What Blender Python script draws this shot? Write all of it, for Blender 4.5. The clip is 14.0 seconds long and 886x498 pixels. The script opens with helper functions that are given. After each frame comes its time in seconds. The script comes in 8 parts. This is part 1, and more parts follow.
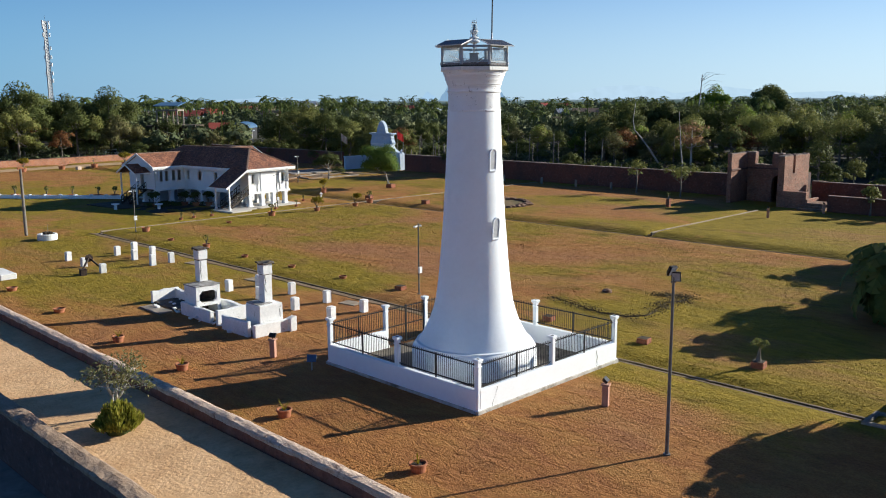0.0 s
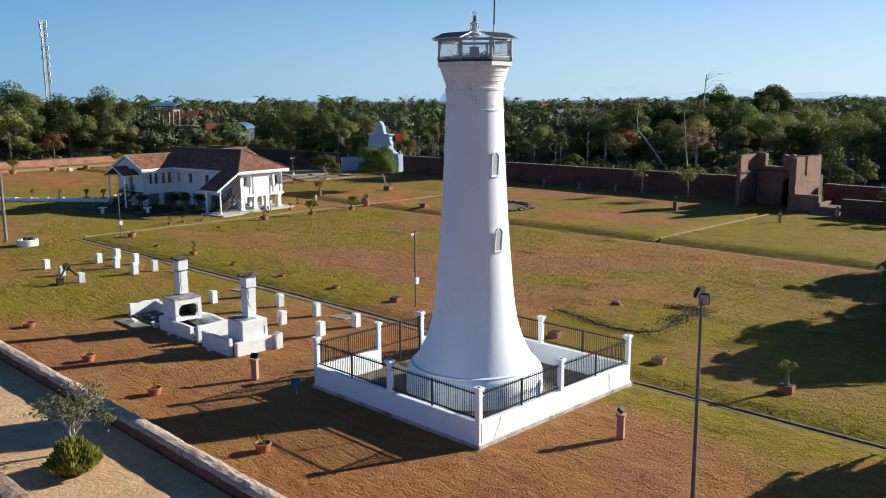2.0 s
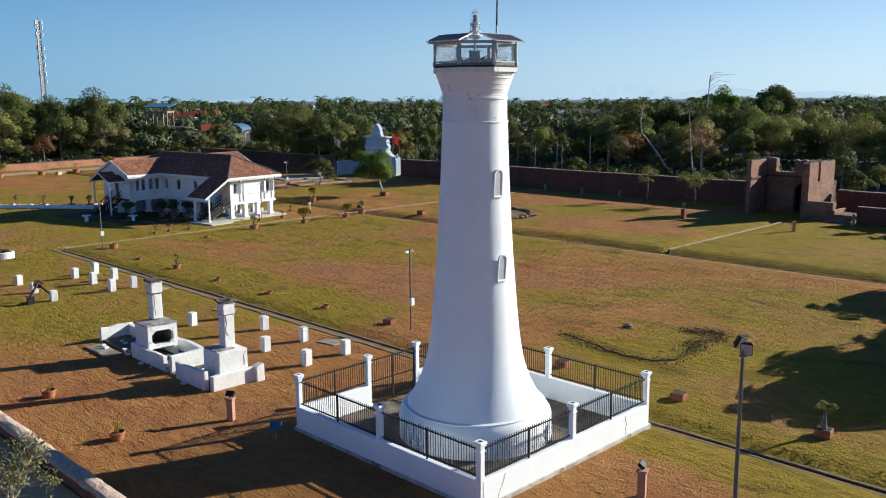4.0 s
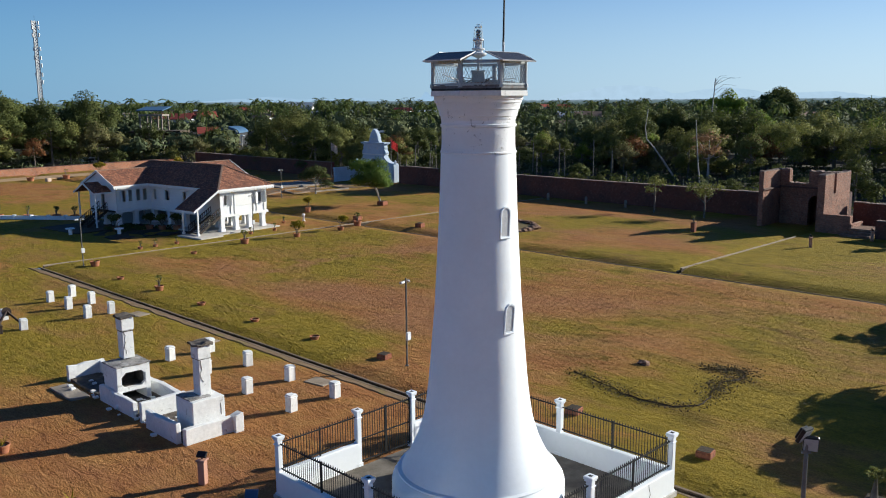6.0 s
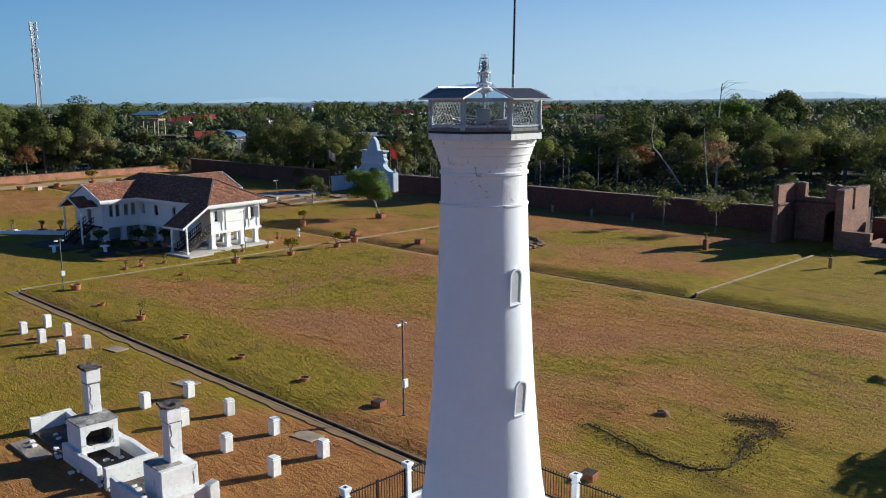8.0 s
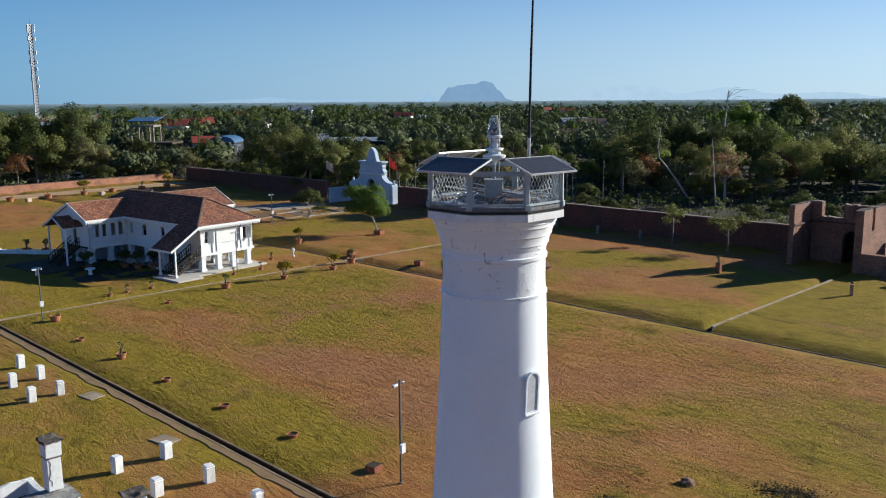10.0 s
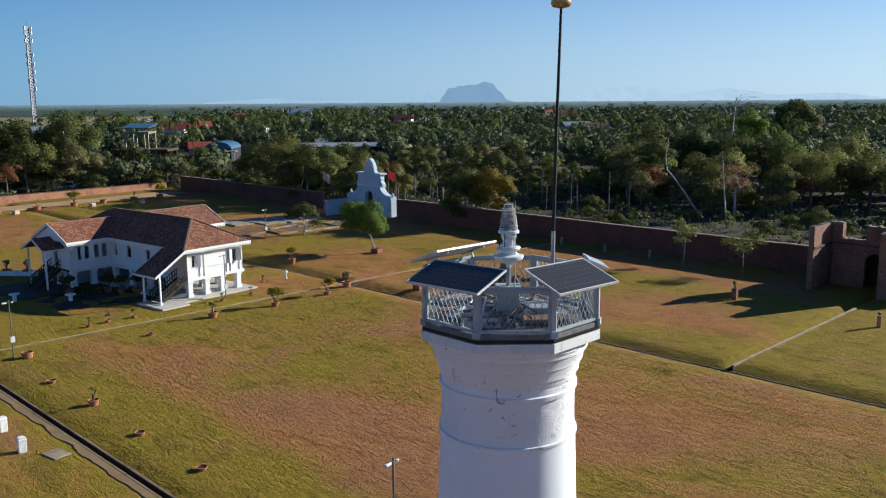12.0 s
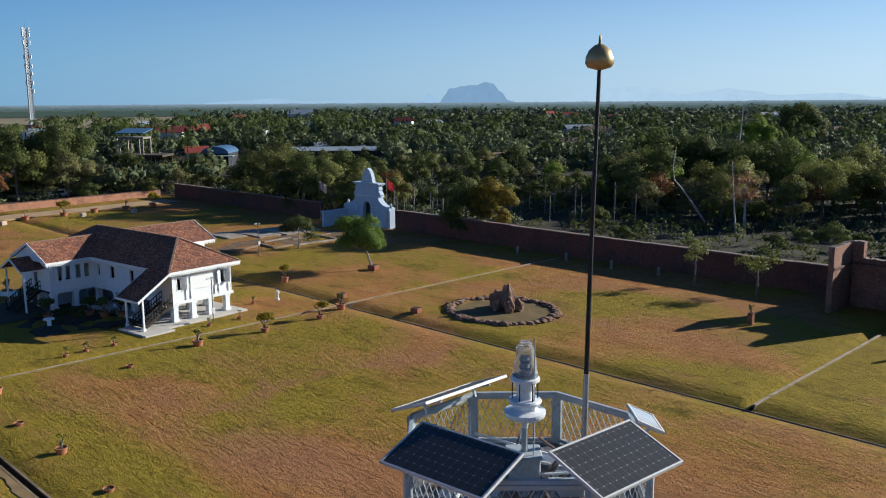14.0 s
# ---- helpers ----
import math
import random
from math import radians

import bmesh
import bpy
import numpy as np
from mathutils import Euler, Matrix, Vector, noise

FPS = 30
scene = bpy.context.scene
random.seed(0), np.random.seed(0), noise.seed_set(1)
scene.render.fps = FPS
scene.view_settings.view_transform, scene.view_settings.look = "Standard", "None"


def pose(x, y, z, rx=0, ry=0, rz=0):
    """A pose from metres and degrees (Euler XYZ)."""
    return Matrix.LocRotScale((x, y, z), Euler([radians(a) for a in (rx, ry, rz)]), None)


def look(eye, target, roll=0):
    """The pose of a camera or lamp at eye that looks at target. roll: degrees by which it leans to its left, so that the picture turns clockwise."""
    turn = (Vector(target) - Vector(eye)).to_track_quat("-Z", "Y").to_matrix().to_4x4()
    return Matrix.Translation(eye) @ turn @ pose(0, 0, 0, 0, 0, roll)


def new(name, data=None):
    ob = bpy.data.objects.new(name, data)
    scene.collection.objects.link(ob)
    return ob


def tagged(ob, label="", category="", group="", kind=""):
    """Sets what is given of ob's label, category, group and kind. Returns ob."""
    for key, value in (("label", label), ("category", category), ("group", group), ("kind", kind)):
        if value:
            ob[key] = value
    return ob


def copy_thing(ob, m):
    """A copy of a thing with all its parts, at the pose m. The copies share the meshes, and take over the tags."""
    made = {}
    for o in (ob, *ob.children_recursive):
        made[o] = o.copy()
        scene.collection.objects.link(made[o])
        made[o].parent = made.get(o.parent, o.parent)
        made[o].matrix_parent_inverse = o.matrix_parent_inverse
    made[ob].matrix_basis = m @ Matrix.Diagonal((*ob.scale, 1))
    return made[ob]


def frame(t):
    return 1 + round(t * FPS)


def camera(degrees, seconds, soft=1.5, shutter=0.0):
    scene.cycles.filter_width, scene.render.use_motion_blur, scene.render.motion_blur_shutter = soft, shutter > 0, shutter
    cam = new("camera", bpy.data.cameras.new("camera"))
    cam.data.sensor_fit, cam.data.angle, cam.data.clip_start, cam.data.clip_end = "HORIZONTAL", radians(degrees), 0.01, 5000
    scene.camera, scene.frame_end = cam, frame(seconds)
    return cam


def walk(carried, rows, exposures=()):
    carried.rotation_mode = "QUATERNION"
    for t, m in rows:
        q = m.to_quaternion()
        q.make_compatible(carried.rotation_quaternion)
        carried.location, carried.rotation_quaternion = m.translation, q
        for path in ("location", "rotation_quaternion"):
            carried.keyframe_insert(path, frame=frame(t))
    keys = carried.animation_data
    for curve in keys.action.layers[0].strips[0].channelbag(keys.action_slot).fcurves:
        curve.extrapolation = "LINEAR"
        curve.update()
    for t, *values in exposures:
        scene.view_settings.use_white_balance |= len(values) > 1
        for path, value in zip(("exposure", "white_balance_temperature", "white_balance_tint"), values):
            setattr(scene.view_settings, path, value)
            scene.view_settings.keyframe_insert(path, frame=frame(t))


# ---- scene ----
# The camera: a drone that climbs past the lighthouse
cam = camera(54.8, 14.0, soft=1.05)
PATH = [
    (0, (-0.239, -3.514, 13.473), (-0.241, -1.543, 13.131), -0.4),
    (0.5, (-0.169, -2.606, 13.454), (-0.173, -0.635, 13.112), -0.4),
    (1, (-0.147, -1.663, 13.434), (-0.15, 0.308, 13.092), -0.4),
    (1.5, (-0.16, -0.698, 13.42), (-0.161, 1.273, 13.079), -0.4),
    (2, (-0.117, 0.349, 13.397), (-0.119, 2.32, 13.056), -0.4),
    (2.5, (-0.07, 1.433, 13.433), (-0.072, 3.404, 13.091), -0.5),
    (3, (-0.045, 2.522, 13.523), (-0.046, 4.493, 13.181), -0.4),
    (5.5, (0.026, 8.023, 14.481), (0.028, 9.994, 14.139), -0.5),
    (6, (0.031, 9.154, 14.734), (0.032, 11.124, 14.392), -0.4),
    (6.5, (0.036, 10.258, 15.004), (0.037, 12.228, 14.66), -0.4),
    (7, (0.062, 11.329, 15.335), (0.063, 13.3, 14.991), -0.4),
    (7.5, (0.062, 12.515, 15.621), (0.062, 14.485, 15.277), -0.4),
    (8, (0.082, 13.641, 15.965), (0.081, 15.611, 15.623), -0.4),
    (10.5, (0.048, 19.326, 18.022), (0.046, 21.296, 17.68), -0.4),
    (11, (0.066, 20.673, 18.413), (0.063, 22.644, 18.072), -0.4),
    (11.5, (0.081, 21.982, 18.782), (0.077, 23.953, 18.441), -0.4),
    (12, (0.096, 23.169, 19.134), (0.093, 25.14, 18.793), -0.4),
    (12.5, (0.113, 24.264, 19.483), (0.11, 26.234, 19.142), -0.3),
    (13, (0.142, 25.375, 19.825), (0.138, 27.345, 19.484), -0.4),
    (13.5, (0.192, 26.572, 20.139), (0.186, 28.543, 19.799), -0.4),
    (14, (0.239, 27.911, 20.389), (0.234, 29.882, 20.048), -0.4),
]
walk(cam, [(t, look(eye, target, roll)) for t, eye, target, roll in PATH], [(0, 0.79, 6000, 6), (3.2, 0.80, 6000, 6), (5.5, 0.64, 5900, 6), (8.0, 0.60, 5850, 6), (11.0, 0.63, 5800, 6), (14, 0.61, 5750, 6)])

# ---- light: a low sun from the far side to the right, clear sky ----
SUN_DIR = Vector((0.930, 0.368, math.tan(radians(20.0)))).normalized()
world = bpy.data.worlds.new("sky")
scene.world = world
world.use_nodes = True
_nt = world.node_tree
_sky = _nt.nodes.new("ShaderNodeTexSky")
_sky.sky_type = "NISHITA"
_sky.sun_disc = False
_sky.sun_elevation = radians(20.0)
_sky.sun_rotation = math.atan2(SUN_DIR.x, SUN_DIR.y)
_sky.air_density, _sky.dust_density, _sky.ozone_density = 1.0, 0.2, 4.0
_nt.nodes["Background"].inputs["Strength"].default_value = 0.048
# the humid lowland air: a pale haze that thickens towards the horizon all round
_tc = _nt.nodes.new("ShaderNodeTexCoord")
_sep = _nt.nodes.new("ShaderNodeSeparateXYZ")
_nt.links.new(_tc.outputs["Generated"], _sep.inputs[0])
_haze = _nt.nodes.new("ShaderNodeValToRGB")
_haze.color_ramp.interpolation = "EASE"
_haze.color_ramp.elements[0].position, _haze.color_ramp.elements[0].color = 0.0, (0.72, 0.72, 0.72, 1)
_haze.color_ramp.elements[1].position, _haze.color_ramp.elements[1].color = 0.24, (0.0, 0.0, 0.0, 1)
_nt.links.new(_sep.outputs["Z"], _haze.inputs["Fac"])
_tint = _nt.nodes.new("ShaderNodeMix")
_tint.data_type, _tint.blend_type = "RGBA", "MULTIPLY"
_tint.inputs[0].default_value = 1.0
# deep blue low down, darker towards the zenith
_high = _nt.nodes.new("ShaderNodeValToRGB")
_high.color_ramp.interpolation = "EASE"
_high.color_ramp.elements[0].position, _high.color_ramp.elements[0].color = 0.22, (0.54, 0.92, 1.36, 1)
_high.color_ramp.elements[1].position, _high.color_ramp.elements[1].color = 0.7, (0.44, 0.62, 0.90, 1)
_nt.links.new(_sep.outputs["Z"], _high.inputs["Fac"])
_nt.links.new(_high.outputs["Color"], _tint.inputs[7])
_nt.links.new(_sky.outputs["Color"], _tint.inputs[6])
_mixh = _nt.nodes.new("ShaderNodeMix")
_mixh.data_type = "RGBA"
# paler on the sun's side of the sky
_side = _nt.nodes.new("ShaderNodeValToRGB")
_side.color_ramp.elements[0].position, _side.color_ramp.elements[0].color = 0.25, (3.3, 5.9, 8.6, 1)
_side.color_ramp.elements[1].position, _side.color_ramp.elements[1].color = 0.95, (13.0, 13.8, 14.0, 1)
_half = _nt.nodes.new("ShaderNodeMath")
_half.operation = "MULTIPLY_ADD"
_half.inputs[1].default_value, _half.inputs[2].default_value = 0.5, 0.5
_nt.links.new(_sep.outputs["X"], _half.inputs[0])
_nt.links.new(_half.outputs[0], _side.inputs["Fac"])
_nt.links.new(_side.outputs["Color"], _mixh.inputs[7])
_nt.links.new(_haze.outputs["Color"], _mixh.inputs[0])
_nt.links.new(_tint.outputs[2], _mixh.inputs[6])
_nt.links.new(_mixh.outputs[2], _nt.nodes["Background"].inputs["Color"])
sun = new("sun", bpy.data.lights.new("sun", "SUN"))
sun.data.energy, sun.data.angle, sun.data.color = 5.0, radians(0.55), (1.0, 0.90, 0.75)
sun.matrix_world = look(SUN_DIR * 100, (0, 0, 0))

# ---- materials ----
def _mat(name):
    m = bpy.data.materials.new(name)
    m.use_nodes = True
    nt = m.node_tree
    return m, nt, nt.nodes["Principled BSDF"]


def _coords(nt, scale=(1, 1, 1), rand=True):
    tc = nt.nodes.new("ShaderNodeTexCoord")
    mp = nt.nodes.new("ShaderNodeMapping")
    mp.inputs["Scale"].default_value = scale
    nt.links.new(tc.outputs["Object"], mp.inputs["Vector"])
    if rand:
        oi = nt.nodes.new("ShaderNodeObjectInfo")
        mul = nt.nodes.new("ShaderNodeVectorMath")
        mul.operation = "SCALE"
        mul.inputs[0].default_value = (31.0, 17.0, 23.0)
        nt.links.new(oi.outputs["Random"], mul.inputs["Scale"])
        nt.links.new(mul.outputs[0], mp.inputs["Location"])
    return mp.outputs["Vector"]


def _noise(nt, vec, scale, detail=6.0, rough=0.6, dist=0.0):
    n = nt.nodes.new("ShaderNodeTexNoise")
    n.inputs["Scale"].default_value = scale
    n.inputs["Detail"].default_value = detail
    n.inputs["Roughness"].default_value = rough
    n.inputs["Distortion"].default_value = dist
    nt.links.new(vec, n.inputs["Vector"])
    return n.outputs["Fac"]


def _ramp(nt, fac, stops):
    r = nt.nodes.new("ShaderNodeValToRGB")
    while len(r.color_ramp.elements) < len(stops):
        r.color_ramp.elements.new(0.5)
    for e, (p, c) in zip(r.color_ramp.elements, stops):
        e.position = p
        e.color = (*c, 1) if len(c) == 3 else (c[0], c[0], c[0], 1)
    nt.links.new(fac, r.inputs["Fac"])
    return r.outputs["Color"]


def _mix(nt, fac, a, b, mode="MIX"):
    n = nt.nodes.new("ShaderNodeMix")
    n.data_type = "RGBA"
    n.blend_type = mode
    for sock, val in ((n.inputs[0], fac), (n.inputs[6], a), (n.inputs[7], b)):
        if isinstance(val, (int, float)):
            sock.default_value = val
        elif isinstance(val, tuple):
            sock.default_value = (*val, 1) if len(val) == 3 else val
        else:
            nt.links.new(val, sock)
    return n.outputs[2]


def _bump(nt, bsdf, fac, strength, dist):
    b = nt.nodes.new("ShaderNodeBump")
    b.inputs["Strength"].default_value = strength
    b.inputs["Distance"].default_value = dist
    nt.links.new(fac, b.inputs["Height"])
    nt.links.new(b.outputs["Normal"], bsdf.inputs["Normal"])
    return b


def surface(name, c1, c2, scale=1.5, rough=0.8, bump=0.2, fine=25.0, dist=0.02, metal=0.0, stain=None, stain_amt=0.35, stain_scale=0.6, spec=0.3, grain=0.25):
    """A plain surface with two scales of variation and, if given, stains."""
    m, nt, b = _mat(name)
    v = _coords(nt)
    big, small = _noise(nt, v, scale), _noise(nt, v, fine, 4.0)
    col = _ramp(nt, big, [(0.3, c1), (0.7, c2)])
    col = _mix(nt, grain, col, _ramp(nt, small, [(0.3, (0.55,)), (0.7, (1.0,))]), "MULTIPLY")
    if stain:
        st = _noise(nt, v, stain_scale, 8.0, 0.7, 0.6)
        mask = _ramp(nt, st, [(0.62 - stain_amt * 0.4, (0.0,)), (0.75 - stain_amt * 0.2, (1.0,))])
        col = _mix(nt, mask, col, stain)
    nt.links.new(col, b.inputs["Base Color"])
    b.inputs["Roughness"].default_value = rough
    b.inputs["Metallic"].default_value = metal
    b.inputs["Specular IOR Level"].default_value = spec
    _bump(nt, b, small, bump, dist)
    return m


def brickwork(name, c1, c2, mortar, sx=1.0, rough=0.9):
    """Brick courses seen from afar: 0.24 x 0.075 m, on upright faces."""
    m, nt, b = _mat(name)
    tc = nt.nodes.new("ShaderNodeTexCoord")
    sep = nt.nodes.new("ShaderNodeSeparateXYZ")
    nt.links.new(tc.outputs["Object"], sep.inputs[0])
    add = nt.nodes.new("ShaderNodeMath")
    nt.links.new(sep.outputs["X"], add.inputs[0])
    nt.links.new(sep.outputs["Y"], add.inputs[1])
    com = nt.nodes.new("ShaderNodeCombineXYZ")
    nt.links.new(add.outputs[0], com.inputs["X"])
    nt.links.new(sep.outputs["Z"], com.inputs["Y"])
    br = nt.nodes.new("ShaderNodeTexBrick")
    br.inputs["Color1"].default_value = (*c1, 1)
    br.inputs["Color2"].default_value = (*c2, 1)
    br.inputs["Mortar"].default_value = (*mortar, 1)
    br.inputs["Scale"].default_value = 1.0
    br.inputs["Brick Width"].default_value = 0.26
    br.inputs["Row Height"].default_value = 0.085
    br.inputs["Mortar Size"].default_value = 0.009
    nt.links.new(com.outputs[0], br.inputs["Vector"])
    v = tc.outputs["Object"]
    big = _noise(nt, v, 0.45, 8.0, 0.7)
    col = _mix(nt, _ramp(nt, big, [(0.46, (0.0,)), (0.66, (0.6,))]), br.outputs["Color"], (0.05, 0.035, 0.03))
    fleck = _noise(nt, v, 4.0, 6.0, 0.75)
    col = _mix(nt, _ramp(nt, fleck, [(0.54, (0.0,)), (0.68, (0.75,))]), col, tuple(k * 1.3 + 0.07 for k in c1))
    pit = _noise(nt, v, 2.3, 5.0, 0.7)
    col = _mix(nt, _ramp(nt, pit, [(0.30, (0.75,)), (0.42, (0.0,))]), col, tuple(k * 0.3 for k in c2))
    nt.links.new(col, b.inputs["Base Color"])
    b.inputs["Roughness"].default_value = rough
    _bump(nt, b, fleck, 0.9, 0.07)
    return m


def lawn_material():
    """Mown turf: soft patches of green, straw and worn earth, with the mower's ridges along the drains (y)."""
    m, nt, b = _mat("lawn")
    tc = nt.nodes.new("ShaderNodeTexCoord")
    v = tc.outputs["Object"]

    def stretched(x, y, turn=0.0):
        mp = nt.nodes.new("ShaderNodeMapping")
        mp.inputs["Rotation"].default_value = (0, 0, radians(turn))
        mp.inputs["Scale"].default_value = (x, y, 1)
        nt.links.new(v, mp.inputs["Vector"])
        return mp.outputs["Vector"]

    def madd(a, k, c):
        n = nt.nodes.new("ShaderNodeMath")
        n.operation = "MULTIPLY_ADD"
        nt.links.new(a, n.inputs[0])
        n.inputs[1].default_value = k
        if isinstance(c, float):
            n.inputs[2].default_value = c
        else:
            nt.links.new(c, n.inputs[2])
        return n.outputs[0]

    wide = _noise(nt, v, 0.055, 3.0, 0.5, 0.6)
    mid = _noise(nt, stretched(1.0, 0.55, 6), 0.42, 4.0, 0.6, 0.8)
    rows = _noise(nt, stretched(1.0, 0.16, 4), 1.1, 4.0, 0.6, 0.3)
    ridge = _noise(nt, stretched(1.0, 0.42, 8), 2.6, 5.0, 0.62, 0.7)
    blades = _noise(nt, stretched(1.0, 0.7), 13.0, 4.0, 0.7)
    dry = _ramp(nt, mid, [(0.3, (0.355, 0.190, 0.060)), (0.5, (0.325, 0.150, 0.049)), (0.72, (0.27, 0.115, 0.044))])
    green = _ramp(nt, mid, [(0.3, (0.200, 0.146, 0.018)), (0.52, (0.255, 0.184, 0.022)), (0.72, (0.140, 0.104, 0.014))])
    # how green: soft patches, and the strips of the plan that are watered by the drains
    sep = nt.nodes.new("ShaderNodeSeparateXYZ")
    nt.links.new(v, sep.inputs[0])
    un = nt.nodes.new("ShaderNodeMapRange")
    un.inputs["From Min"].default_value, un.inputs["From Max"].default_value = -20.0, 80.0
    nt.links.new(sep.outputs["X"], un.inputs["Value"])
    strip = _ramp(nt, un.outputs["Result"], [(0.0, (0.30,)), (0.16, (0.40,)), (0.235, (0.40,)), (0.275, (0.60,)), (0.34, (0.56,)), (0.42, (0.50,)), (0.60, (0.49,)), (0.66, (0.68,)), (1.0, (0.60,))])
    sway = madd(wide, 12.0, madd(mid, 6.0, -9.0))

    def step(axis, lo, soft, falling):
        n = nt.nodes.new("ShaderNodeMapRange")
        n.interpolation_type = "SMOOTHSTEP"
        n.inputs["From Min"].default_value, n.inputs["From Max"].default_value = lo - soft, lo + soft
        if falling:
            n.inputs["To Min"].default_value, n.inputs["To Max"].default_value = 1.0, 0.0
        nt.links.new(axis, n.inputs["Value"])
        return n.outputs["Result"]

    ax = nt.nodes.new("ShaderNodeMath")
    nt.links.new(sep.outputs["X"], ax.inputs[0])
    nt.links.new(sway, ax.inputs[1])
    ay = nt.nodes.new("ShaderNodeMath")
    ay.operation = "SUBTRACT"
    nt.links.new(sep.outputs["Y"], ay.inputs[0])
    nt.links.new(sway, ay.inputs[1])

    def zone(x0, x1, y0, y1, amount, base, soft=4.5):
        """Adds an amount within a plot of the lawn, with a wandering edge."""
        out = step(ax.outputs[0], x0, soft, False)
        for sock in (step(ax.outputs[0], x1, soft, True), step(ay.outputs[0], y0, soft, False), step(ay.outputs[0], y1, soft, True)):
            n = nt.nodes.new("ShaderNodeMath")
            n.operation = "MULTIPLY"
            nt.links.new(out, n.inputs[0])
            nt.links.new(sock, n.inputs[1])
            out = n.outputs[0]
        return madd(out, amount, base)

    wet = madd(wide, 2.2, madd(strip, 1.0, 0.2))
    for plot in ((45, 95, -60, 16, 0.5), (5, 44, 61, 120, 0.35), (-16, 5, 26, 62, 0.28), (-16, 5, -30, 18, -0.30), (6, 19, -30, 6, 0.55), (5, 11.5, 18, 64, 0.55, 2.5), (5, 15, 7, 17, -0.3), (46, 78, 72, 120, -0.12), (46, 80, 26, 60, -0.1), (18, 43, 26, 58, 0.10), (34, 44, 6, 20, 0.15), (45, 51, 14, 24, 0.4, 2.0)):
        wet = zone(*plot[:5], wet, *plot[5:])
    wet = madd(mid, 0.75, wet)
    wet = madd(rows, 0.55, wet)
    mr = nt.nodes.new("ShaderNodeMapRange")
    mr.interpolation_type = "SMOOTHSTEP"
    mr.inputs["From Min"].default_value, mr.inputs["From Max"].default_value = 2.22, 2.74
    nt.links.new(wet, mr.inputs["Value"])
    col = _mix(nt, mr.outputs["Result"], dry, green)
    # worn pinkish-brown earth showing through in wide patches and along the mower's lanes
    bare = madd(_noise(nt, stretched(1.0, 0.6, 20), 0.13, 5.0, 0.55, 0.9), 1.0, madd(rows, 0.35, -0.175))
    for plot in ((12.5, 18.5, 19, 50, 0.15, 2.5), (14, 31, 10, 25, 0.07), (18, 43, 41.3, 42.9, 0.22, 0.9), (24, 43, -20, 8, 0.05), (52, 75, 22, 46, 0.07), (46, 75, 76, 115, 0.06), (40, 43.5, 14, 32, 0.08)):
        bare = zone(*plot[:5], bare, *plot[5:])
    col = _mix(nt, _ramp(nt, bare, [(0.51, (0.0,)), (0.74, (0.7,))]), col, (0.30, 0.142, 0.068))
    col = _mix(nt, 0.55, col, _ramp(nt, ridge, [(0.30, (0.66,)), (0.5, (1.0,)), (0.70, (1.30,))]), "MULTIPLY")
    col = _mix(nt, 0.7, col, _ramp(nt, blades, [(0.3, (0.55,)), (0.68, (1.38,))]), "MULTIPLY")
    nt.links.new(col, b.inputs["Base Color"])
    b.inputs["Roughness"].default_value = 0.95
    b.inputs["Specular IOR Level"].default_value = 0.1
    _bump(nt, b, madd(ridge, 2.0, madd(blades, 1.0, rows)), 1.0, 0.075)
    return m


def leaf_material(name, c1, c2, c3=None, trans=0.35):
    m, nt, b = _mat(name)
    g = nt.nodes.new("ShaderNodeNewGeometry")
    near = lambda c: tuple(0.6 * a + 0.4 * q for a, q in zip(c, c2))
    stops = [(0.0, near(c1)), (0.7, c2)] + ([(1.0, near(c3))] if c3 else [])
    col = _ramp(nt, g.outputs["Random Per Island"], stops)
    oi = nt.nodes.new("ShaderNodeObjectInfo")
    col = _mix(nt, 0.6, col, _ramp(nt, oi.outputs["Random"], [(0.0, (0.65,)), (1.0, (1.25,))]), "MULTIPLY")
    nt.links.new(col, b.inputs["Base Color"])
    b.inputs["Roughness"].default_value = 0.75
    b.inputs["Specular IOR Level"].default_value = 0.15
    tr = nt.nodes.new("ShaderNodeBsdfTranslucent")
    nt.links.new(col, tr.inputs["Color"])
    mx = nt.nodes.new("ShaderNodeMixShader")
    mx.inputs[0].default_value = trans
    out = nt.nodes["Material Output"]
    nt.links.new(b.outputs[0], mx.inputs[1])
    nt.links.new(tr.outputs[0], mx.inputs[2])
    nt.links.new(mx.outputs[0], out.inputs["Surface"])
    return m


def tile_roof(name, c1, c2, c3):
    """Clay tiles in courses down the slope, with lichen and dark weathering."""
    m, nt, b = _mat(name)
    v = _coords(nt)
    cell = nt.nodes.new("ShaderNodeTexVoronoi")
    cell.inputs["Scale"].default_value = 6.5
    nt.links.new(v, cell.inputs["Vector"])
    bw = nt.nodes.new("ShaderNodeRGBToBW")
    nt.links.new(cell.outputs["Color"], bw.inputs[0])
    col = _ramp(nt, bw.outputs[0], [(0.1, c1), (0.55, c2), (0.95, c3)])
    big = _noise(nt, v, 0.5, 7.0, 0.7)
    col = _mix(nt, _ramp(nt, big, [(0.45, (0.0,)), (0.7, (0.6,))]), col, (0.05, 0.026, 0.02))
    nt.links.new(col, b.inputs["Base Color"])
    b.inputs["Roughness"].default_value = 0.85
    w = nt.nodes.new("ShaderNodeTexWave")
    w.bands_direction = "Z"
    w.inputs["Scale"].default_value = 2.6
    w.inputs["Distortion"].default_value = 0.8
    w.inputs["Detail Scale"].default_value = 3.0
    nt.links.new(v, w.inputs["Vector"])
    _bump(nt, b, w.outputs["Fac"], 0.8, 0.08)
    return m


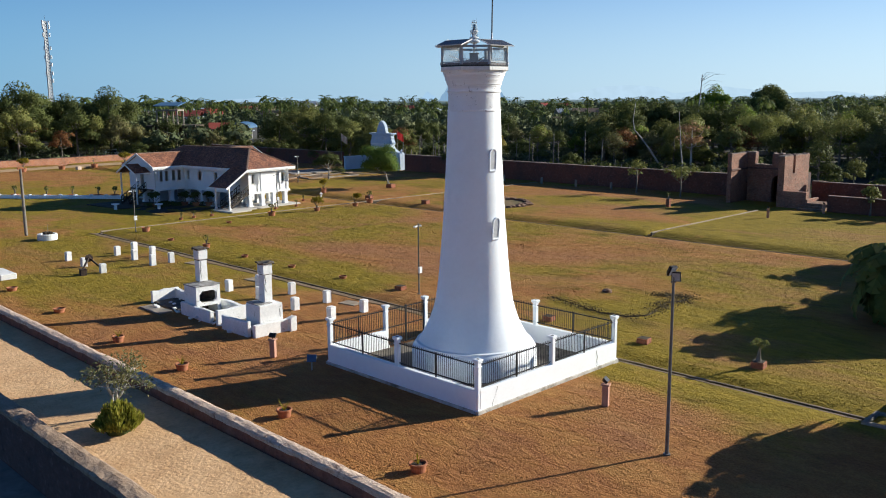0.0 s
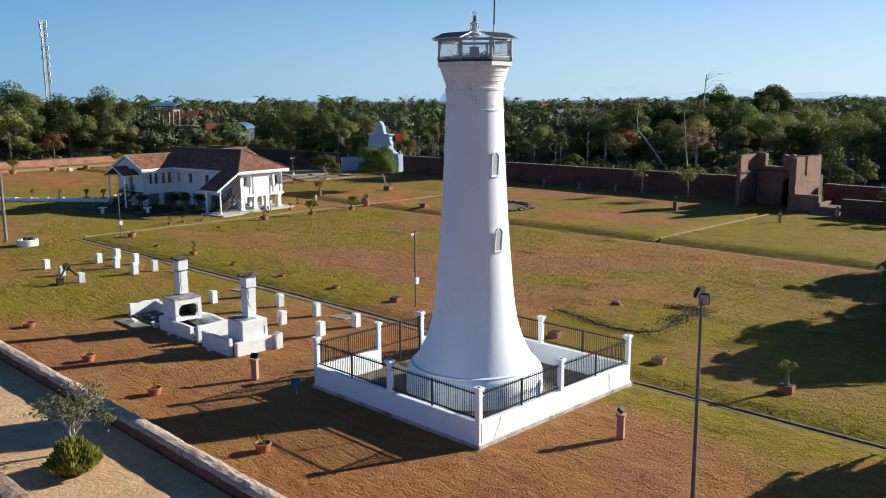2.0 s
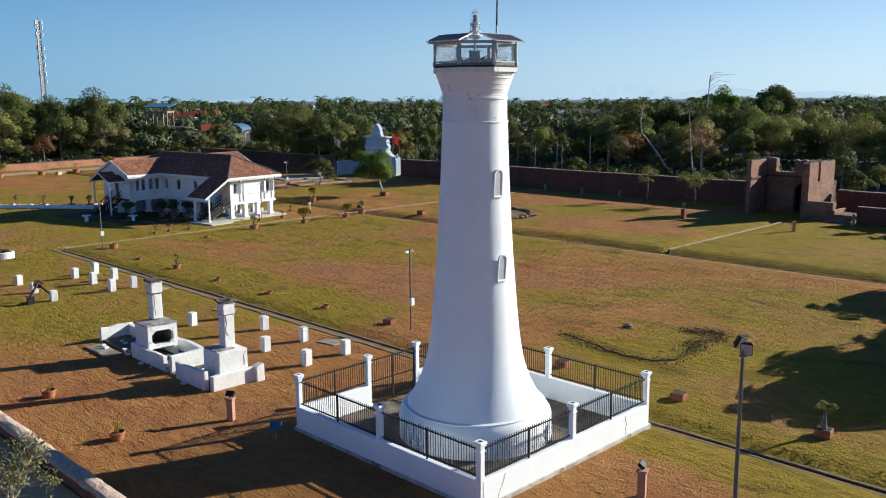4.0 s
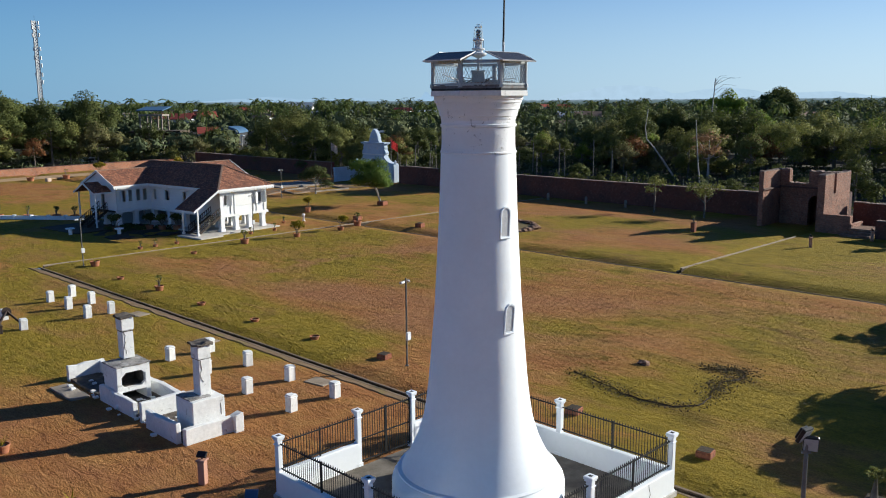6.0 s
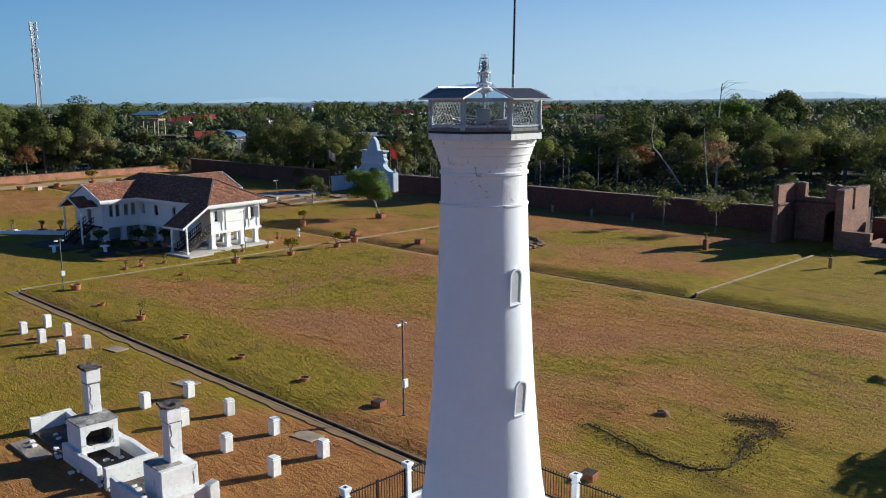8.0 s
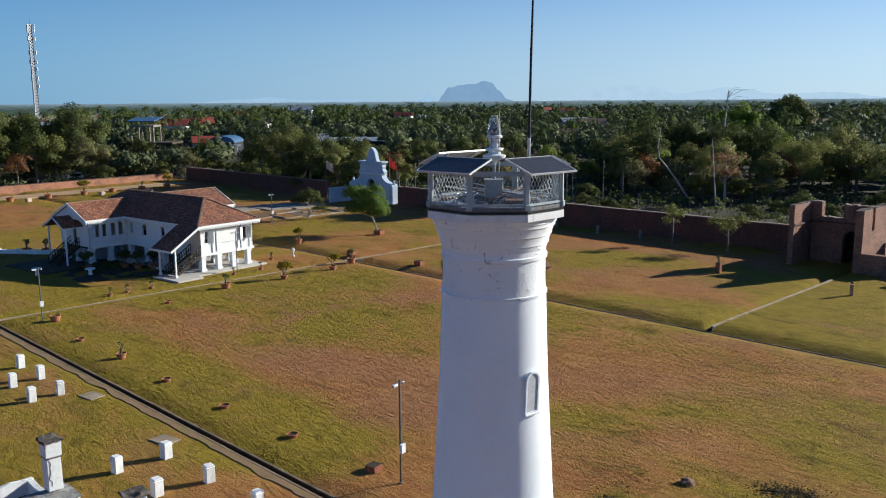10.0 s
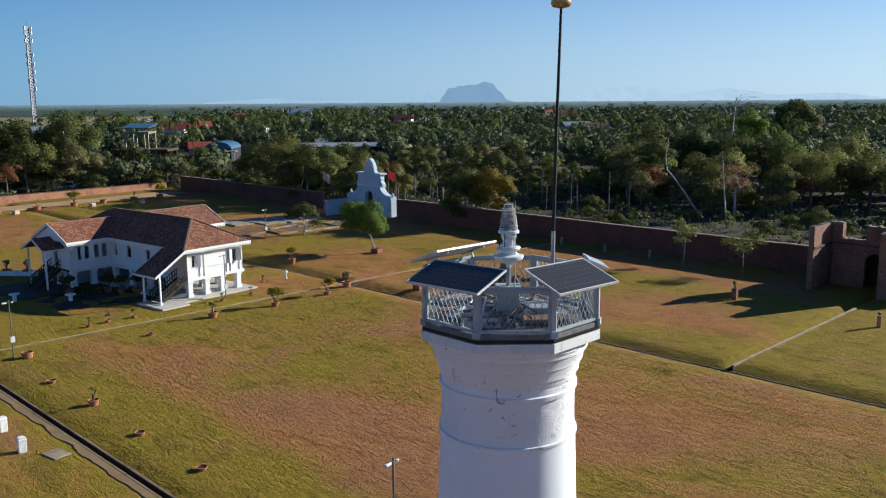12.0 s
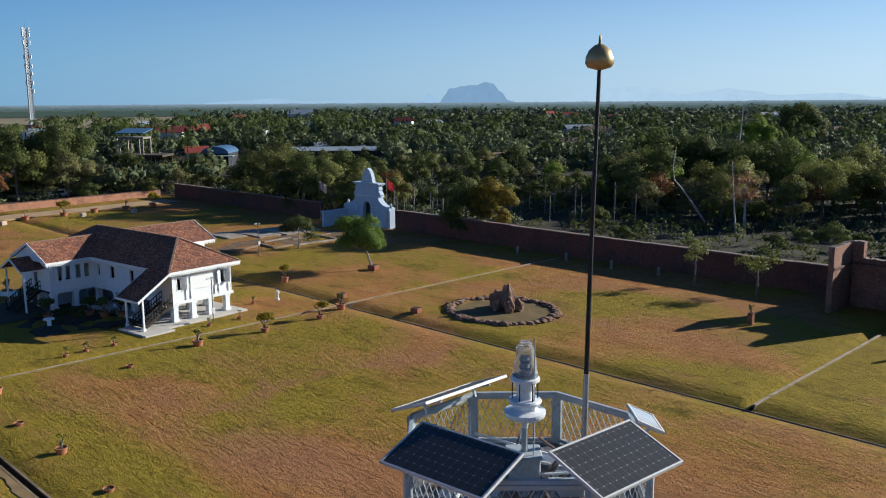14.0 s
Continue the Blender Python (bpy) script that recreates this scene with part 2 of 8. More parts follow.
M_LAWN = lawn_material()
M_WHITE = surface("white_limewash", (0.83, 0.86, 0.88), (0.88, 0.91, 0.93), 0.5, 0.7, 0.16, 5.0, 0.02, stain=(0.72, 0.71, 0.68), stain_amt=-0.12, stain_scale=1.1, grain=0.08)
M_WHITE_OLD = surface("weathered_limewash", (0.74, 0.74, 0.72), (0.84, 0.84, 0.82), 1.6, 0.88, 0.4, 7.0, 0.02, stain=(0.20, 0.18, 0.155), stain_amt=0.05, stain_scale=2.6, grain=0.3)
M_SOOT = surface("sooty_masonry", (0.055, 0.045, 0.036), (0.17, 0.145, 0.12), 2.0, 0.95, 0.8, 9.0, 0.05)
M_CONC = surface("concrete", (0.22, 0.185, 0.15), (0.34, 0.295, 0.245), 0.8, 0.9, 0.4, 14.0, 0.02, stain=(0.14, 0.13, 0.11), stain_amt=0.3)
M_LIP = surface("worn_drain_lip", (0.19, 0.14, 0.09), (0.29, 0.22, 0.15), 0.9, 0.92, 0.5, 12.0, 0.02, stain=(0.10, 0.085, 0.05), stain_amt=0.35)
M_CONC_DARK = surface("damp_concrete", (0.055, 0.040, 0.026), (0.105, 0.080, 0.052), 1.2, 0.9, 0.4, 14.0, 0.02)
M_COPING = surface("worn_pinkish_plaster", (0.54, 0.39, 0.29), (0.72, 0.57, 0.45), 2.2, 0.95, 0.9, 9.0, 0.06, stain=(0.22, 0.13, 0.09), stain_amt=0.16, stain_scale=2.4, grain=0.6)
M_BRICK = brickwork("old_red_brick", (0.33, 0.135, 0.075), (0.20, 0.075, 0.044), (0.30, 0.21, 0.15))
M_BRICK_DK = brickwork("aged_brick", (0.14, 0.055, 0.04), (0.10, 0.045, 0.035), (0.10, 0.07, 0.06))
M_BRICK_ORANGE = brickwork("orange_brick", (0.42, 0.17, 0.08), (0.36, 0.14, 0.07), (0.36, 0.26, 0.2))
M_PATH = surface("sandy_path", (0.60, 0.36, 0.175), (0.76, 0.49, 0.26), 0.9, 0.95, 0.8, 6.0, 0.06, stain=(0.42, 0.27, 0.13), stain_amt=0.16, stain_scale=1.2, grain=0.45)
M_IRON = surface("black_iron", (0.012, 0.012, 0.013), (0.03, 0.028, 0.026), 3.0, 0.55, 0.1, 30.0, 0.005)
M_STEEL = surface("galvanised_steel", (0.33, 0.34, 0.35), (0.45, 0.46, 0.47), 5.0, 0.45, 0.1, 40.0, 0.004, metal=0.6)
M_GREYPAINT = surface("grey_painted_steel", (0.36, 0.41, 0.43), (0.47, 0.51, 0.53), 2.5, 0.5, 0.15, 20.0, 0.006, stain=(0.16, 0.12, 0.09), stain_amt=0.12, stain_scale=3.0)
M_TERRA = surface("terracotta", (0.33, 0.125, 0.06), (0.44, 0.185, 0.095), 3.0, 0.85, 0.3, 18.0, 0.01)
M_ROOF = tile_roof("clay_roof_tiles", (0.10, 0.036, 0.020), (0.25, 0.088, 0.042), (0.45, 0.20, 0.105))
M_WOODDK = surface("dark_stained_wood", (0.025, 0.018, 0.014), (0.05, 0.035, 0.025), 4.0, 0.6, 0.2, 20.0, 0.01)
M_WOODGREY = surface("grey_wood", (0.16, 0.14, 0.12), (0.28, 0.25, 0.21), 2.0, 0.9, 0.4, 20.0, 0.01)
M_BARK = surface("bark", (0.12, 0.10, 0.08), (0.24, 0.21, 0.17), 4.0, 0.95, 0.7, 15.0, 0.03)
M_BARKPALE = surface("pale_bark", (0.34, 0.31, 0.27), (0.50, 0.47, 0.42), 4.0, 0.95, 0.6, 15.0, 0.02)
M_LEAF = leaf_material("green_leaves", (0.0989, 0.11, 0.026), (0.185, 0.192, 0.055), (0.275, 0.25, 0.095))
M_LEAFDK = leaf_material("dark_green_leaves", (0.0516, 0.0672, 0.018), (0.0989, 0.117, 0.034), (0.163, 0.163, 0.055))
M_LEAFLT = leaf_material("bright_green_leaves", (0.086, 0.134, 0.018), (0.163, 0.23, 0.032), (0.258, 0.278, 0.055))
M_LEAFDRY = leaf_material("dry_olive_leaves", (0.112, 0.11, 0.045), (0.189, 0.182, 0.075), (0.258, 0.192, 0.085))
M_LEAFRED = leaf_material("russet_leaves", (0.15, 0.06, 0.025), (0.22, 0.10, 0.04), (0.14, 0.12, 0.05))
M_LEAFYEL = leaf_material("yellowing_leaves", (0.22, 0.17, 0.018), (0.36, 0.28, 0.028), (0.18, 0.17, 0.03))
M_PALM = leaf_material("palm_fronds", (0.04, 0.065, 0.016), (0.10, 0.13, 0.035), (0.17, 0.15, 0.05))
M_SOIL = surface("dark_soil", (0.035, 0.025, 0.018), (0.08, 0.06, 0.04), 2.0, 0.95, 0.8, 10.0, 0.04)
M_STONE = surface("brown_stone", (0.15, 0.085, 0.055), (0.30, 0.19, 0.13), 2.2, 0.95, 0.8, 8.0, 0.06)
M_BLACK = surface("black_plastic", (0.012, 0.012, 0.013), (0.022, 0.022, 0.024), 5.0, 0.4, 0.05, 30.0, 0.002)
M_WHITEPLASTIC = surface("white_plastic", (0.72, 0.73, 0.73), (0.80, 0.80, 0.80), 5.0, 0.35, 0.05, 30.0, 0.002)
M_ALU = surface("aluminium", (0.62, 0.63, 0.64), (0.70, 0.71, 0.72), 6.0, 0.35, 0.05, 40.0, 0.002, metal=0.7)
M_BRASS = surface("gilded_metal", (0.42, 0.30, 0.13), (0.55, 0.41, 0.19), 5.0, 0.4, 0.1, 30.0, 0.003, metal=0.55)
# near-black in place of the shade inside openings, sheds and hollows
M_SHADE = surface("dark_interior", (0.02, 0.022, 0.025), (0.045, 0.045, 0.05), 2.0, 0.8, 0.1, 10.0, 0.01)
M_BLUEROOF = surface("blue_metal_roof", (0.05, 0.11, 0.20), (0.08, 0.16, 0.27), 0.6, 0.5, 0.2, 6.0, 0.02)
M_REDROOF = surface("red_metal_roof", (0.27, 0.055, 0.04), (0.36, 0.09, 0.06), 0.6, 0.6, 0.2, 6.0, 0.02)
M_TINROOF = surface("pale_tin_roof", (0.30, 0.35, 0.40), (0.44, 0.49, 0.54), 0.3, 0.5, 0.2, 3.0, 0.02, stain=(0.25, 0.17, 0.12), stain_amt=0.25, stain_scale=0.3)
M_RUST = surface("rusty_roof", (0.20, 0.13, 0.09), (0.32, 0.22, 0.16), 0.4, 0.8, 0.3, 4.0, 0.02)
M_REDCLOTH = surface("red_cloth", (0.60, 0.03, 0.025), (0.72, 0.05, 0.04), 2.0, 0.8, 0.1, 20.0, 0.005)

# ---- building helpers; the fort's own axes run at 45 degrees: u to the right and away, v to the left and away ----
FORT = Matrix.Translation((1.2, 39.4, 0)) @ Matrix.Rotation(radians(45), 4, "Z")
rng = random.Random(7)


def at(u, v, z=0.0, turn=0.0, tip=0.0, scale=1.0):
    return FORT @ Matrix.Translation((u, v, z)) @ Matrix.Rotation(radians(turn), 4, "Z") @ Matrix.Rotation(radians(tip), 4, "X") @ Matrix.Scale(scale, 4)


def thing(name, label, category, m, group="", kind=""):
    ob = new(name)
    ob.empty_display_size = 0.3
    ob.matrix_basis = m
    return tagged(ob, label, category, group, kind)


def mesh_of(name, bm, material, smooth=False):
    me = bpy.data.meshes.new(name)
    bm.normal_update()
    bm.to_mesh(me)
    bm.free()
    for mt in (material if isinstance(material, (list, tuple)) else [material]):
        me.materials.append(mt)
    if smooth:
        for p in me.polygons:
            p.use_smooth = True
    return me


def part(name, bm, material, parent, label="", m=None, smooth=False):
    ob = new(name, mesh_of(name, bm, material, smooth))
    ob.parent = parent
    if m is not None:
        ob.matrix_basis = m
    return tagged(ob, label)


def again(ob, m, parent=None):
    """The same piece once more, on the same mesh."""
    o = new(ob.name.split(".")[0], ob.data)
    o.parent = parent or ob.parent
    o.matrix_basis = m
    return o


def whole(name, bm, material, label, category, m, group="", kind="", smooth=False):
    ob = new(name, mesh_of(name, bm, material, smooth))
    ob.matrix_basis = m
    return tagged(ob, label, category, group, kind)


def box(bm, x0, x1, y0, y1, z0, z1, bevel=0.0):
    co = [(x, y, z) for z in (z0, z1) for y in (y0, y1) for x in (x0, x1)]
    vs = [bm.verts.new(c) for c in co]
    fs = [bm.faces.new([vs[i] for i in f]) for f in ((0, 2, 3, 1), (4, 5, 7, 6), (0, 1, 5, 4), (2, 6, 7, 3), (0, 4, 6, 2), (1, 3, 7, 5))]
    if bevel:
        es = list({e for f in fs for e in f.edges})
        bmesh.ops.bevel(bm, geom=es, offset=bevel, segments=1, affect="EDGES", profile=0.6)
    return bm


def boxes(*rows, bevel=0.0):
    bm = bmesh.new()
    for r in rows:
        box(bm, *r, bevel=bevel)
    return bm


def lathe(profile, seg=32, bm=None, cx=0.0, cy=0.0):
    """A turned form from (radius, z) pairs, from the foot up."""
    bm = bm or bmesh.new()
    rings = []
    for r, z in profile:
        if r < 1e-5:
            rings.append([bm.verts.new((cx, cy, z))])
        else:
            rings.append([bm.verts.new((cx + r * math.cos(2 * math.pi * i / seg), cy + r * math.sin(2 * math.pi * i / seg), z)) for i in range(seg)])
    for a, b in zip(rings, rings[1:]):
        for i in range(seg):
            j = (i + 1) % seg
            if len(a) == 1 and len(b) == 1:
                continue
            if len(a) == 1:
                bm.faces.new((a[0], b[j], b[i]))
            elif len(b) == 1:
                bm.faces.new((a[i], a[j], b[0]))
            else:
                bm.faces.new((a[i], a[j], b[j], b[i]))
    if len(rings[0]) > 1:
        bm.faces.new(rings[0][::-1])
    if len(rings[-1]) > 1:
        bm.faces.new(rings[-1])
    return bm


def tube(bm, pts, radii, seg=6):
    """A limb through points, with a radius at each."""
    pts = [Vector(p) for p in pts]
    rings = []
    for i, p in enumerate(pts):
        d = (pts[min(i + 1, len(pts) - 1)] - pts[max(i - 1, 0)]).normalized()
        a = d.orthogonal().normalized()
        b = d.cross(a)
        rings.append([bm.verts.new(p + (a * math.cos(2 * math.pi * k / seg) + b * math.sin(2 * math.pi * k / seg)) * radii[i]) for k in range(seg)])
    for r0, r1 in zip(rings, rings[1:]):
        # rings may start at different angles: match the nearest vertex
        off = min(range(seg), key=lambda k: (r0[0].co - r1[k].co).length)
        for k in range(seg):
            bm.faces.new((r0[k], r0[(k + 1) % seg], r1[(k + 1 + off) % seg], r1[(k + off) % seg]))
    bm.faces.new(rings[0][::-1])
    bm.faces.new(rings[-1])
    return bm


def bar(bm, a, b, w=0.03, h=None):
    """A straight bar of square section from a to b."""
    h = h or w
    a, b = Vector(a), Vector(b)
    d = (b - a).normalized()
    s = d.cross(Vector((0, 0, 1)))
    s = s.normalized() if s.length > 1e-3 else Vector((1, 0, 0))
    t = s.cross(d).normalized()
    vs = [bm.verts.new(p + s * (w / 2 * i) + t * (h / 2 * j)) for p in (a, b) for i, j in ((-1, -1), (1, -1), (1, 1), (-1, 1))]
    for f in ((3, 2, 1, 0), (4, 5, 6, 7), (0, 1, 5, 4), (1, 2, 6, 5), (2, 3, 7, 6), (3, 0, 4, 7)):
        bm.faces.new([vs[i] for i in f])
    return bm


def prism(bm, outline, y0, y1):
    """A flat outline of (x, z) pairs made thick along y."""
    a = [bm.verts.new((x, y0, z)) for x, z in outline]
    b = [bm.verts.new((x, y1, z)) for x, z in outline]
    n = len(outline)
    bm.faces.new(a)
    bm.faces.new(b[::-1])
    for i in range(n):
        j = (i + 1) % n
        bm.faces.new((a[j], a[i], b[i], b[j]))
    return bm


def slab(bm, quad, thick):
    """A thick sheet under a quad of points (given anticlockwise from above)."""
    q = [Vector(p) for p in quad]
    n = (q[1] - q[0]).cross(q[2] - q[0]).normalized()
    top = [bm.verts.new(p) for p in q]
    low = [bm.verts.new(p - n * thick) for p in q]
    bm.faces.new(top)
    bm.faces.new(low[::-1])
    for i in range(len(q)):
        j = (i + 1) % len(q)
        bm.faces.new((top[i], low[i], low[j], top[j]))
    return bm


def worn(bm, size, cuts=0, seed=3.0, scale=1.2):
    """Uneven edges: moves the vertices a little by noise."""
    if cuts:
        bmesh.ops.subdivide_edges(bm, edges=bm.edges[:], cuts=cuts, use_grid_fill=True)
    for v in bm.verts:
        v.co += Vector(noise.noise_vector(v.co * scale + Vector((seed, seed * 2, 0)))) * size
    return bm

# ---- the ground and the drains ----
DRAINS_V = [(5.78, 6.2, -17.4, 60.1), (44.2, 44.6, -60.0, 140.0)]      # along v: u0, u1, v0, v1
DRAINS_U = [(60.1, 60.5, 6.25, 80.0), (16.9, 17.2, 44.7, 68.7)]         # along u: v0, v1, u0, u1


def ground_height(u, v):
    if u < -20.5:
        return -1.3
    z = 0.05 * noise.noise(Vector((u * 0.09, v * 0.09, 4.0))) + 0.03 * noise.noise(Vector((u * 0.3, v * 0.3, 9.0)))
    k = 1.0
    for u0, u1, _, _ in DRAINS_V:
        k = min(k, max(0.0, min(abs(u - u0), abs(u - u1)) / 2.0))
    for v0, v1, _, _ in DRAINS_U:
        k = min(k, max(0.0, min(abs(v - v0), abs(v - v1)) / 2.0))
    r = math.hypot(u, v)
    if r < 13:
        k = min(k, max(0.0, (r - 9) / 4))
    if 20 < u < 42 and 62 < v < 92:
        k = 0.0
    # each drain lies in a shallow dip, steeper on its farther side
    if 4.6 < u < 5.79 and -17.5 < v < 60.2:
        edge = 5.05 if -6.0 < v < 7.0 else 4.75
        return -0.10 * max(0.0, u - edge) / (5.78 - edge)
    if 42.1 < u < 44.25:
        return -0.36 * max(0.0, u - 42.2) / 2.0
    bank = 0.0
    if 6.19 < u < 7.6 and -17.5 < v < 60.2:
        bank = max(bank, 1 - (u - 6.2) / 1.4)
    if 44.59 < u < 46.2:
        bank = max(bank, 1 - (u - 44.6) / 1.6)
    if 60.49 < v < 61.7 and u > 6.3:
        bank = max(bank, 1 - (v - 60.5) / 1.2)
    if 17.19 < v < 18.3 and u > 44.9:
        bank = max(bank, 1 - (v - 17.2) / 1.1)
    if bank > 0:
        return -(0.22 if u < 44 and v < 60.2 else 0.44) * bank ** 1.3 * (1 + 0.25 * noise.noise(Vector((u * 0.6, v * 0.6, 3.0))))
    # a low mound by the dark furrow strip
    z += 0.22 * math.exp(-((u - 17.5) ** 2 + (v - 4.0) ** 2) / 9.0)
    return z * k


def ground():
    us = sorted({-4500.0, -1500.0, -500.0, -150.0, -60.0, -20.55, -20.45, 4.75, 6.45, 6.75, 7.1, 7.6, 42.2, 43.3, 44.9, 45.3, 45.7, 46.2, *[float(a) for a in range(-19, 96, 2)], 105.0, 125.0, 160.0, 240.0, 500.0, 1500.0, 4500.0,
                 *[x for d in DRAINS_V for x in d[:2]], *[x for d in DRAINS_U for x in d[2:]]})
    vs = sorted({-4500.0, -1500.0, -500.0, -150.0, -80.0, 17.5, 17.9, 18.35, 59.2, 60.8, 61.15, 61.75, *[float(a) for a in range(-40, 180, 2)], 190.0, 210.0, 260.0, 500.0, 1500.0, 4500.0,
                 *[x for d in DRAINS_U for x in d[:2]], *[x for d in DRAINS_V for x in d[2:]]})
    bm = bmesh.new()
    g = [[bm.verts.new((u, v, ground_height(u, v))) for v in vs] for u in us]

    def wet(u, v):
        return any(a < u < b and c < v < d for a, b, c, d in DRAINS_V) or any(a < v < b and c < u < d for a, b, c, d in DRAINS_U)

    for i in range(len(us) - 1):
        for j in range(len(vs) - 1):
            if not wet((us[i] + us[i + 1]) / 2, (vs[j] + vs[j + 1]) / 2):
                bm.faces.new((g[i][j], g[i + 1][j], g[i + 1][j + 1], g[i][j + 1]))
    loose = [v for v in bm.verts if not v.link_faces]
    bmesh.ops.delete(bm, geom=loose, context="VERTS")
    return whole("ground", bm, M_LAWN, "patchy dry brown and green mown lawn", "lawn", FORT, kind="structure", smooth=True)


ground()


M_LIPPALE = surface("pale_drain_lip", (0.27, 0.21, 0.145), (0.42, 0.34, 0.25), 0.9, 0.92, 0.5, 12.0, 0.02, stain=(0.20, 0.15, 0.09), stain_amt=0.25)


def drain(name, length, width, m, lip=0.13, depth=0.6, raised=0.035, mat=None, far=-1, drop=0.05, far_lip=None):
    """An open concrete channel: floor, two sides, and a lip along each edge."""
    d = thing(name, "open concrete drain channel with pale worn lips", "drain", m, kind="structure")
    part("channel", boxes((0, length, -0.02, width + 0.02, -depth - 0.1, -depth), (0, length, -0.12, -0.004, -depth, -0.03 - (drop if far < 0 else 0)), (0, length, width + 0.004, width + 0.12, -depth, -0.03 - (drop if far > 0 else 0))), M_CONC_DARK, d)
    for side in (-1, 1):
        down = drop if side == far else 0.0
        wide = (far_lip or lip) if side == far else lip
        y = -wide if side < 0 else width - 0.02
        bm = bmesh.new()
        x = 0.0
        while x < length:
            step = min(2.4, length - x)
            z = raised - down + rng.uniform(-0.01, 0.01)
            box(bm, x + 0.01, x + step - 0.01, y, y + wide + 0.02, -0.05 - down, z, bevel=0.012)
            x += step
        part("drain_lip", bm, mat or M_LIP, d)
    return d


drain("drain", 77.5, 0.42, at(6.2, -17.4, -0.10, 90), raised=0.03)
drain("drain", 200.0, 0.4, at(44.6, -60.0, -0.36, 90), lip=0.09, raised=0.03)
drain("drain", DRAINS_U[0][3] - DRAINS_U[0][2], 0.4, at(6.4, 60.1), lip=0.14, raised=0.08, mat=M_LIPPALE, far=1, drop=0.3, far_lip=0.05)
drain("drain", DRAINS_U[1][3] - DRAINS_U[1][2], 0.3, at(44.85, 16.9), lip=0.2, raised=0.08, mat=M_LIPPALE, far=1, drop=0.32, far_lip=0.05)
whole("drain_box", boxes((-0.9, 0.9, -0.65, -0.45, -0.4, 0.09), (-0.9, 0.9, 0.45, 0.65, -0.4, 0.09), (-0.9, -0.65, -0.45, 0.45, -0.4, 0.09), (0.65, 0.9, -0.45, 0.45, -0.4, 0.09), bevel=0.02),
      M_CONC, "open concrete drain sump at the drain's end", "drain", at(6.0, -18.2), kind="structure")
whole("drain_wall", boxes((0, 8, 0, 0.25, -0.3, 0.42), bevel=0.03), M_CONC, "low concrete wall beside the drain sump", "wall", at(7.0, -18.2, 0, 0), kind="structure")
# strip of worn ground beside the main drain
bm = bmesh.new()
rows = []
for k in range(146):
    y = 2.0 + 0.4 * k
    a = 5.0 + 0.28 * noise.noise(Vector((y * 0.5, 1.0, 0))) + 0.14 * noise.noise(Vector((y * 2.1, 4.0, 0)))
    rows.append([bm.verts.new((a, y, -0.06)), bm.verts.new((a + 0.12, y, 0.010)), bm.verts.new((5.62, y, -0.068)), bm.verts.new((5.64, y, -0.2))])
for q0, q1 in zip(rows, rows[1:]):
    for k in range(3):
        bm.faces.new((q0[k], q0[k + 1], q1[k + 1], q1[k]))
whole("drain_path", bm, surface("worn_earth", (0.165, 0.108, 0.055), (0.235, 0.15, 0.08), 0.8, 0.95, 0.5, 6.0, 0.03, stain=(0.17, 0.135, 0.035), stain_amt=0.3, stain_scale=0.9), "worn brown earth strip along the drain", "path", FORT, kind="structure")

# ---- the front walls and the sandy path between them ----
whole("path", boxes((-19.95, -14.95, -90, 200, -0.2, 0.65)), M_PATH, "sandy beige path between two old walls", "path", FORT, kind="structure")


M_REDDISH = surface("flaking_red_render", (0.22, 0.085, 0.055), (0.34, 0.15, 0.10), 1.3, 0.95, 0.8, 7.0, 0.04, stain=(0.12, 0.05, 0.035), stain_amt=0.25, stain_scale=1.6, grain=0.5)
M_MOSSY = surface("mossy_plaster", (0.30, 0.20, 0.13), (0.42, 0.31, 0.22), 1.8, 0.95, 0.9, 8.0, 0.05, stain=(0.14, 0.09, 0.055), stain_amt=0.3, stain_scale=2.0, grain=0.5)


def front_wall(name, u, thick, top, low, mat_body, mat_cap, label):
    w = thing(name, label, "wall", at(u, 0), kind="structure")
    part("wall_body", boxes((-thick / 2 + 0.05, thick / 2 - 0.05, -90, 190, low, top - 0.08)), mat_body, w)
    bm = bmesh.new()
    # a rounded, crumbling cap: one sheet whose edges wander
    sect = ((-0.5, -0.20), (-0.5, -0.05), (-0.40, 0.0), (-0.12, 0.03), (0.12, 0.03), (0.40, 0.0), (0.5, -0.05), (0.5, -0.20))
    last = None
    y = -75.0
    while y < 130.0:
        row = []
        for k, (a, z) in enumerate(sect):
            j = Vector((a * 3, y * 1.7, k * 0.9 + u))
            big = noise.noise(Vector((a * 2, y * 0.45, u)))
            row.append(bm.verts.new((a * thick + 0.05 * noise.noise(j) * (1 if abs(a) > 0.3 else 0.3) + 0.03 * big, y, top + z + 0.035 * noise.noise(j + Vector((5, 0, 0))) + 0.02 * big)))
        if last:
            for a, b, c, d in zip(last, last[1:], row[1:], row):
                bm.faces.new((a, b, c, d))
        last = row
        y += 0.22
    part("coping", bm, mat_cap, w, "worn pinkish plaster coping")
    return w


front_wall("wall_front", -14.64, 0.54, 1.25, -0.1, M_REDDISH, M_COPING, "low old brick wall with a worn rounded plaster coping")
front_wall("wall_outer", -20.25, 0.76, 1.15, -1.4, M_BRICK_DK, M_MOSSY, "outer old brick wall with a mossy plaster coping")
whole("pavement", boxes((-23.6, -20.6, -60, 150, -1.5, -1.27)), M_CONC, "grey concrete strip at the foot of the outer wall", "pavement", FORT, kind="structure")

